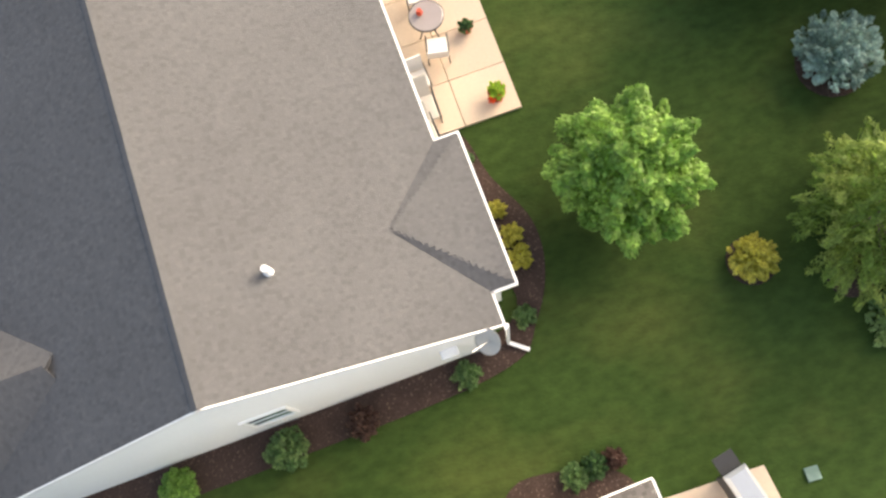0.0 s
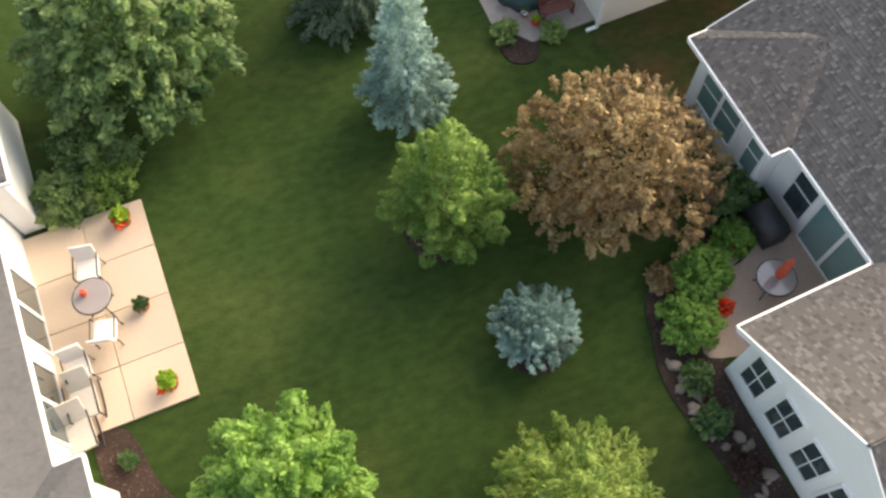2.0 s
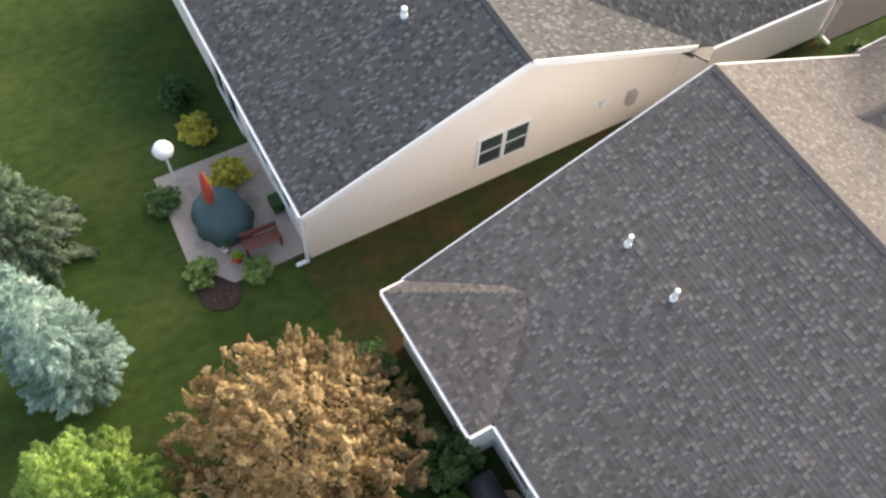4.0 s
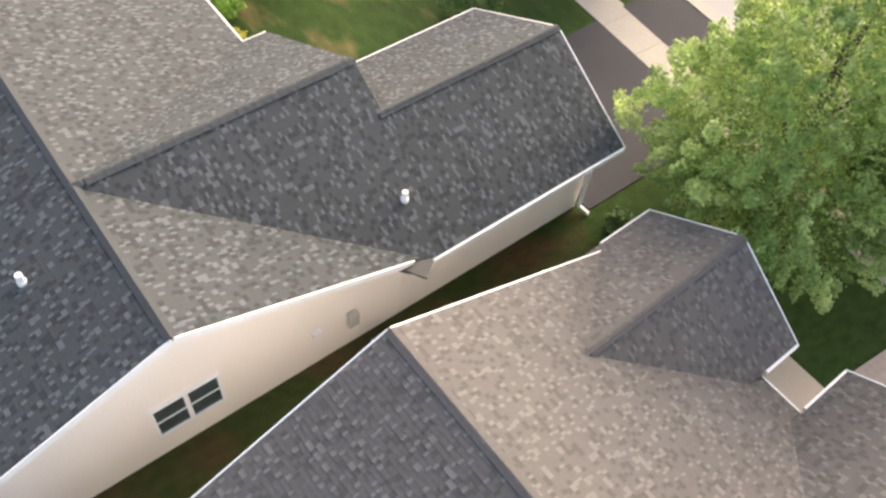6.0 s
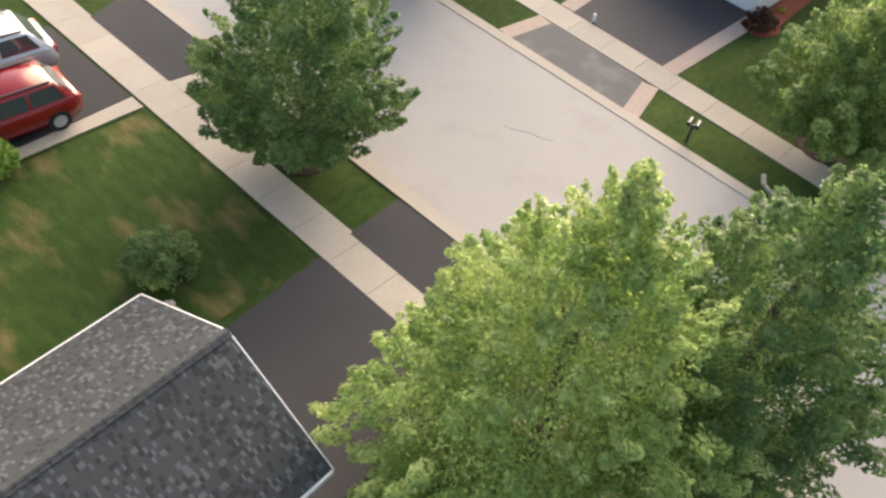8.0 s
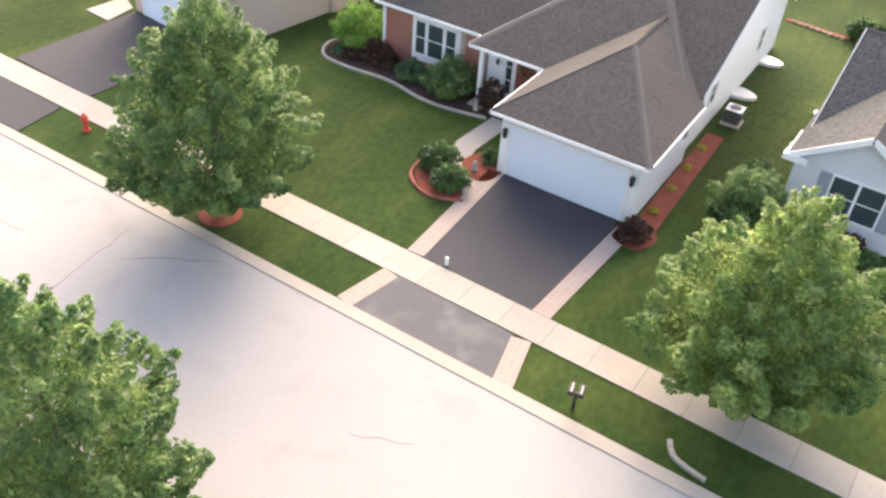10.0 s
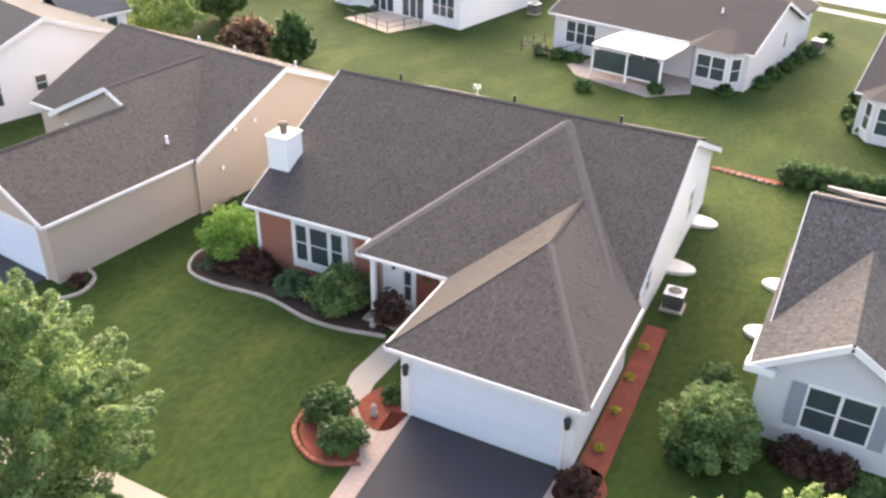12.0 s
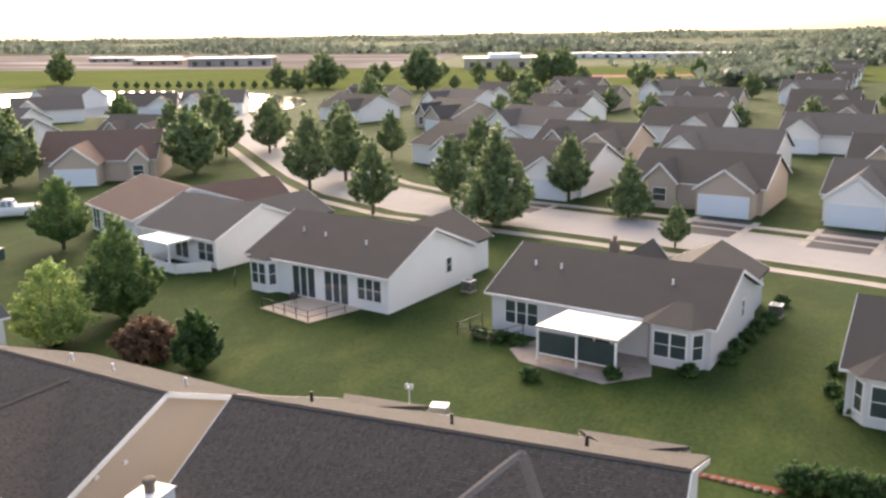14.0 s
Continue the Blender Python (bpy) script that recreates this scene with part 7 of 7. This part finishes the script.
bn = root("garden_bench", pose(9.85, -43.75, 0.06, 0, 0, 92) @ Matrix.Diagonal((0.78, 0.8, 0.75, 1)), "red-stained wooden garden bench on the patio", "bench")
for k in range(4):
    part("slat", Build().box(-0.6, 0.6, -0.22 + 0.12 * k, -0.13 + 0.12 * k, 0.4, 0.43), M["wood"], bn)
for k in range(3):
    part("back_slat", Build().box(-0.6, 0.6, 0.26, 0.29, 0.46 + 0.1 * k, 0.53 + 0.1 * k), M["wood"], bn)
for x in (-0.55, 0.55):
    part("side_frame", Build().box(x - 0.03, x + 0.03, -0.22, 0.28, 0, 0.06).box(x - 0.03, x + 0.03, -0.22, -0.16, 0, 0.6).box(x - 0.03, x + 0.03, 0.24, 0.3, 0, 0.74), M["wood"], bn)
pot(9.6, -44.6, 0.06, 0.13, "pale pot with small white flowers at the patio's edge", 321, "trim", "leaf_green")
thing("planter_box", Build().box(-0.2, 0.2, -0.2, 0.2, 0, 0.38, bevel=0.03), M["leaf_dark"], pose(8.9, -43.0, 0.06, 0, 0, 6), "dark green storage cube beside the patio door", "storage box")
pot(9.98, -44.42, 0.06, 0.14, "terracotta pot with red flowers at the patio's edge", 320)
lp = root("patio_heater", pose(7.35, -45.15, 0), "white round patio lamp on a post", "lamp")
part("post", Build().tube([(0, 0, 0), (0, 0, 1.5)], [0.03, 0.03], 8), M["trim"], lp)
part("globe", Build().lathe([(0.05, 1.45), (0.22, 1.55), (0.26, 1.68), (0.2, 1.8), (0.03, 1.86)], 16), M["trim"], lp, smooth=True)
kettle = root("kettle_grill", pose(-23.0, 35.6, 0.05), "dark round barbecue on the pale stone patio", "grill")
part("bowl", Build().lathe([(0.05, 0.5), (0.24, 0.58), (0.31, 0.75), (0.28, 0.9), (0.14, 1.02), (0.02, 1.05)], 14), M["dark"], kettle, smooth=True)
for a in range(3):
    part("leg", Build().tube([(0.28 * math.cos(2.1 * a), 0.28 * math.sin(2.1 * a), 0.0), (0.12 * math.cos(2.1 * a), 0.12 * math.sin(2.1 * a), 0.6)], [0.016, 0.016], 6), M["dark"], kettle)
pedestal = root("service_pedestal", pose(-52.6, 38.0, 0, 0, 0, 15), "dark green service pedestal with a pale cap", "utility box")
part("body", Build().box(-0.28, 0.28, -0.25, 0.25, 0, 0.85, bevel=0.03), M["teal_cloth"], pedestal)
part("cap", Build().box(-0.3, 0.3, -0.27, 0.27, 0.85, 0.95, bevel=0.03), M["ac"], pedestal)
# grill on the next patio
gr = root("grill", pose(27.5, -53.9, 0.06, 0, 0, 15), "white-lidded barbecue with dark side shelves", "grill")
part("lid", Build().box(-0.45, 0.45, -0.28, 0.28, 0.85, 1.15, bevel=0.08), M["silver_paint"], gr)
part("cabinet", Build().box(-0.4, 0.4, -0.25, 0.25, 0.0, 0.84, bevel=0.02), M["dark"], gr)
for x in (-0.65, 0.65):
    part("side_shelf", Build().box(x - 0.2, x + 0.2, -0.25, 0.25, 0.82, 0.86), M["dark"], gr)


def ac_unit(x, y, rz, s=1.0):
    a = root("air_conditioner", pose(x, y, 0.0, 0, 0, rz), "grey-beige outdoor air conditioner on a pad", "air conditioner")
    part("pad", Build().box(-0.41, 0.41, -0.41, 0.41, 0, 0.07), M["walk"], a)
    body = part("casing", Build().box(-0.37 * s, 0.37 * s, -0.37 * s, 0.37 * s, 0.07, 0.8 * s, bevel=0.03), M["ac"], a)
    part("top_cap", Build().box(-0.4 * s, 0.4 * s, -0.4 * s, 0.4 * s, 0.78 * s, 0.808 * s, bevel=0.012), M["trim"], a)
    for k in range(9):
        part("louvre", Build().box(-0.38 * s, 0.38 * s, -0.38 * s, 0.38 * s, 0.14 + 0.07 * k * s, 0.188 + 0.07 * k * s), M["dark"], body)
    part("fan_guard", Build().tube([(0.3 * s * math.cos(t * math.pi / 10), 0.3 * s * math.sin(t * math.pi / 10), 0.82 * s) for t in range(21)], [0.015] * 21, 5), M["trim"], a)
    part("fan", Build().lathe([(0.29 * s, 0.8 * s), (0.29 * s, 0.812 * s), (0.05, 0.818 * s)], 16), M["dark"], a)
    return a


ac_unit(5.85, 9.75, 2, 0.9)
ac_unit(10.75, -33.05, 4, 0.7)
ac_unit(6.2, 44.6, -9)
ac_unit(-13.6, 43.0, -11)
ac_unit(-28.0, 11.4, -14)
for x, y, rz in ((4.87, 16.7, 1.5), (4.98, 12.5, 1.5), (9.44, 13.1, 180), (9.44, 9.6, 180)):
    rim = [(1.02 * math.sin(a * math.pi / 12), 0.55 * math.cos(a * math.pi / 12)) for a in range(13)]
    b = Build()
    b.slab([(p, q) for p, q in reversed(rim)], 0.0, 0.11).slab([(p * 0.93, q * 0.93) for p, q in reversed(rim)], 0.11, 0.14)
    thing("well_cover", b, M["well"], pose(x, y, 0, 0, 0, rz), "white rounded window-well cover against the wall", "well cover", "window-well covers")
gl = root("garden_lamp", pose(-9.3, 24.4, 0), "white twin-headed garden lamp on the back lawn", "lamp")
part("post", Build().tube([(0, 0, 0), (0, 0, 0.95)], [0.035, 0.03], 8), M["trim"], gl)
for x in (-0.12, 0.12):
    part("lamp_head", Build().lathe([(0.05, 0.85), (0.09, 0.9), (0.09, 1.1), (0.03, 1.15)], 10, (x, 0, 0)), M["trim"], gl)
ub = root("utility_box", pose(-7.5, 23.9, 0, 0, 0, 10), "pale grey utility box on the back lawn", "utility box")
part("cabinet", Build().box(-0.4, 0.4, -0.3, 0.3, 0, 0.5, bevel=0.03), M["ac"], ub)
part("lid", Build().box(-0.43, 0.43, -0.33, 0.33, 0.5, 0.56, bevel=0.02), M["well"], ub)
# mailbox pair by the street
mb = root("mailbox", pose(7.95, -8.75, 0, 0, 0, 15) @ Matrix.Diagonal((0.85, 0.85, 0.68, 1)), "twin black mailboxes on one post by the kerb", "mailbox")
part("post", Build().box(-0.05, 0.05, -0.05, 0.05, 0, 1.0), M["dark"], mb)
for x in (-0.16, 0.16):
    bx = part("box", Build().box(x - 0.1, x + 0.1, -0.25, 0.25, 1.0, 1.22, bevel=0.04), M["dark"], mb)
    part("lid_stripe", Build().box(x - 0.02, x + 0.02, -0.2, 0.2, 1.221, 1.226), M["ac"], bx)
thing("yard_marker", Build().lathe([(0.07, 0.03), (0.07, 0.28), (0.05, 0.33), (0.01, 0.34)], 10), M["trim"], pose(1.75, -5.85, 0.01), "small white marker post on the driveway edge", "marker")
hy = root("fire_hydrant", pose(-13.6, -7.9, 0), "red fire hydrant on the verge", "hydrant")
part("barrel", Build().lathe([(0.16, 0), (0.16, 0.05), (0.11, 0.08), (0.11, 0.5), (0.15, 0.52), (0.13, 0.62), (0.05, 0.7), (0.03, 0.75)], 12), M["red_cloth"], hy)
part("outlet", Build().tube([(-0.2, 0, 0.4), (0.2, 0, 0.4)], [0.06, 0.06], 8), M["red_cloth"], hy)
for k in range(9):
    r_ = random.Random(50 + k)
    thing("edging_rock", Build().lathe([(0.1, -0.01), (0.13, 0.05), (0.11, 0.1), (0.03, 0.13)], 6, sx=0.9 + 0.5 * r_.random(), sy=0.8 + 0.4 * r_.random()), M["stone"], pose(4.7 + 0.33 * k, 22.5 - 0.05 * k + 0.06 * r_.random(), 0, 0, 0, 40 * k), "brownish edging rock at the back of the lawn", "rock", "rocks at the back of the lawn")
for x, y, lab in ((-0.6, -0.55, "pale stone ornament in red mulch"), (-3.05, 3.35, "small pale garden figure by the porch"), (3.3, -25.3, "pale stone urn on the short walk")):
    thing("garden_ornament", Build().lathe([(0.12, 0), (0.13, 0.1), (0.07, 0.2), (0.1, 0.32), (0.04, 0.42)], 10), M["walk"], pose(x, y, 0.03), lab, "ornament")
# splash pads under spouts
for x, y, rz in ((11.15, -26.2, 10), (-3.0, -27.4, 5)):
    thing("splash_block", Build().box(-0.3, 0.3, -0.13, 0.13, 0.0, 0.08, bevel=0.03), M["walk"], pose(x, y, 0.02, 0, 0, rz), "pale concrete splash block below a downspout", "splash block", "splash blocks")


def loft(stations):
    """Rings of (y, z) points at positions x; closed at both ends."""
    b = Build()
    n = len(stations[0][1])
    for x, ring in stations:
        for y, z in ring:
            b.v.append((x, y, z))
    for k in range(len(stations) - 1):
        for a in range(n):
            b.f.append((k * n + a, (k + 1) * n + a, (k + 1) * n + (a + 1) % n, k * n + (a + 1) % n))
    b.f.append(tuple(range(n)))
    b.f.append(tuple(reversed(range((len(stations) - 1) * n, len(stations) * n))))
    return b


def car(m, paint, label, length=4.5, width=1.82, height=1.65, kind="suv"):
    """x runs from the nose to the tail."""
    c = root("car" if kind == "suv" else kind, m, label, "car" if kind == "suv" else kind)
    w = width / 2
    L = length

    def ring(half, z0, z1, tuck=0.1):
        return [(-half + tuck, z0), (-half, z0 + 0.18), (-half, z1 - 0.12), (-half + 0.09, z1), (half - 0.09, z1), (half, z1 - 0.12), (half, z0 + 0.18), (half - tuck, z0)]

    belt = 0.62 * height
    body = loft([(0.0, ring(w * 0.72, 0.35, belt * 0.72)), (0.12, ring(w * 0.9, 0.25, belt * 0.84)), (0.5, ring(w, 0.22, belt * 0.93)), (L * 0.3, ring(w, 0.22, belt)), (L * 0.9, ring(w, 0.22, belt + 0.03)), (L * 0.98, ring(w * 0.93, 0.3, belt)), (L, ring(w * 0.82, 0.38, belt * 0.9))])
    part("body", body, M[paint], c, smooth=True)
    if kind == "pickup":
        s0, s1, s2, s3 = L * 0.27, L * 0.38, L * 0.56, L * 0.6
    else:
        s0, s1, s2, s3 = L * 0.24, L * 0.42, L * 0.84, L * 0.96

    def cab(half, z):
        return [(-half, belt - 0.05), (-half + 0.03, belt), (-half + 0.14, z - 0.06), (-half + 0.24, z), (half - 0.24, z), (half - 0.14, z - 0.06), (half - 0.03, belt), (half, belt - 0.05)]

    part("cabin", loft([(s0, cab(w - 0.06, belt + 0.02)), (s1, cab(w - 0.06, height - 0.02)), ((s1 + s2) / 2, cab(w - 0.06, height)), (s2, cab(w - 0.06, height - 0.04)), (s3, cab(w - 0.08, belt + 0.02))]), M[paint], c, smooth=True)
    e = 0.012
    part("windscreen", Build().add([(s0 + 0.1, -w + 0.2, belt + 0.06 + e), (s0 + 0.1, w - 0.2, belt + 0.06 + e), (s1 - 0.03, w - 0.3, height - 0.06 + e), (s1 - 0.03, -w + 0.3, height - 0.06 + e)], [(0, 1, 2, 3)]), M["glass"], c, m=pose(-0.01, 0, 0.02))
    part("rear_window", Build().add([(s3 - 0.1, w - 0.24, belt + 0.1 + e), (s3 - 0.1, -w + 0.24, belt + 0.1 + e), (s2 + 0.03, -w + 0.32, height - 0.1 + e), (s2 + 0.03, w - 0.32, height - 0.1 + e)], [(0, 1, 2, 3)]), M["glass"], c, m=pose(0.02, 0, 0.02))
    for s in (-1, 1):
        for a0, a1, b0, b1 in ((s0 + 0.35, (s1 + s2) / 2 - 0.05, s1 + 0.02, (s1 + s2) / 2 - 0.05), ((s1 + s2) / 2 + 0.05, s3 - 0.3, (s1 + s2) / 2 + 0.05, s2 - 0.05)):
            vs = [(a0, s * (w - 0.085), belt + 0.04), (a1, s * (w - 0.085), belt + 0.04), (b1, s * (w - 0.185), height - 0.1), (b0, s * (w - 0.185), height - 0.1)]
            part("side_window", Build().add(vs, [(0, 1, 2, 3) if s < 0 else (3, 2, 1, 0)]), M["glass"], c)
        part("headlight", Build().box(0.06, 0.38, s * w * 0.72 - 0.16, s * w * 0.72 + 0.16, belt * 0.68, belt * 0.84, bevel=0.04), M["glass_light"], c)
        part("tail_light", Build().box(L - 0.12, L - 0.01, s * w * 0.8 - 0.1, s * w * 0.8 + 0.1, belt * 0.7, belt * 0.98, bevel=0.03), M["red_cloth"], c)
        part("mirror", Build().box(s0 + 0.42, s0 + 0.56, s * (w + 0.1) - 0.09, s * (w + 0.1) + 0.09, belt + 0.02, belt + 0.16, bevel=0.03), M[paint], c)
        for x in (L * 0.19, L * 0.8):
            wh = part("wheel", Build().tube([(x, s * (w - 0.2), 0.34), (x, s * (w + 0.01), 0.34)], [0.34, 0.34], 20), M["rubber"], c)
            part("rim", Build().tube([(x, s * (w - 0.05), 0.34), (x, s * (w + 0.02), 0.34)], [0.22, 0.2], 14), M["silver_paint"], wh)
    for s in (-1, 1):
        part("roof_rail", Build().beam((s1 + 0.1, s * (w - 0.28), height + 0.03), (s2 - 0.1, s * (w - 0.28), height + 0.0), 0.04, 0.04), M["dark"], c)
    return c


car(pose(-5.3, -27.0, 0.03, 0, 0, 86), "red_paint", "red compact sport utility car parked on the driveway", 3.95, 1.74, 1.55)
car(pose(-7.9, -26.9, 0.03, 0, 0, 84), "silver_paint", "silver car parked on the driveway")
car(pose(-68.2, 49.0, 0.03, 0, 0, 40), "white_paint", "white pickup truck parked by the street", 5.6, 1.95, 1.8, "pickup")
car(pose(-39.5, 79.5, 0.03, 0, 0, 150), "white_paint", "white van parked by the far street", 5.2, 1.9, 2.2)
rv = root("camper_trailer", pose(-74.9, 48.3, 0, 0, 0, 40), "white camper trailer parked by the street", "trailer")
part("body", Build().box(0, 6.5, -1.2, 1.2, 0.5, 2.9, bevel=0.25), M["white_paint"], rv)
part("window", Build().box(1.2, 2.6, -1.22, -1.2, 1.5, 2.2), M["glass"], rv)
for x in (2.6, 3.5):
    part("wheel", Build().tube([(x, -1.15, 0.35), (x, -0.9, 0.35)], [0.35, 0.35], 16), M["rubber"], rv)

# ---- bricks of the front wall ----
bm_ = Build().box(-0.097, 0.097, -0.014, 0.004, -0.026, 0.026, bevel=0.004).mesh("brick", M["brick"])
bw = [o for o in B.children if o.name.startswith("wall") and o.data.materials[0] == M["mortar"]][0]
left, rest = [], Build()
for row in range(33):
    for col in range(29):
        x = 0.1 + col * 0.203 + (0.1 if row % 2 else 0.0)
        z = 0.06 + row * 0.0716
        if x > 5.45 or (1.8 < x < 4.35 and 0.3 < z < 2.4):
            continue
        m = wbk @ pose(x, 0, z)
        if len(left) < 290 and x > 0.9:
            ob = new("brick", bm_)
            ob.parent = bw
            ob.matrix_basis = m
            left.append(ob)
        else:
            rest.box(-0.097, 0.097, -0.014, 0.004, -0.026, 0.026, m)
part("bricks", rest, M["brick"], bw, kind="stuff")
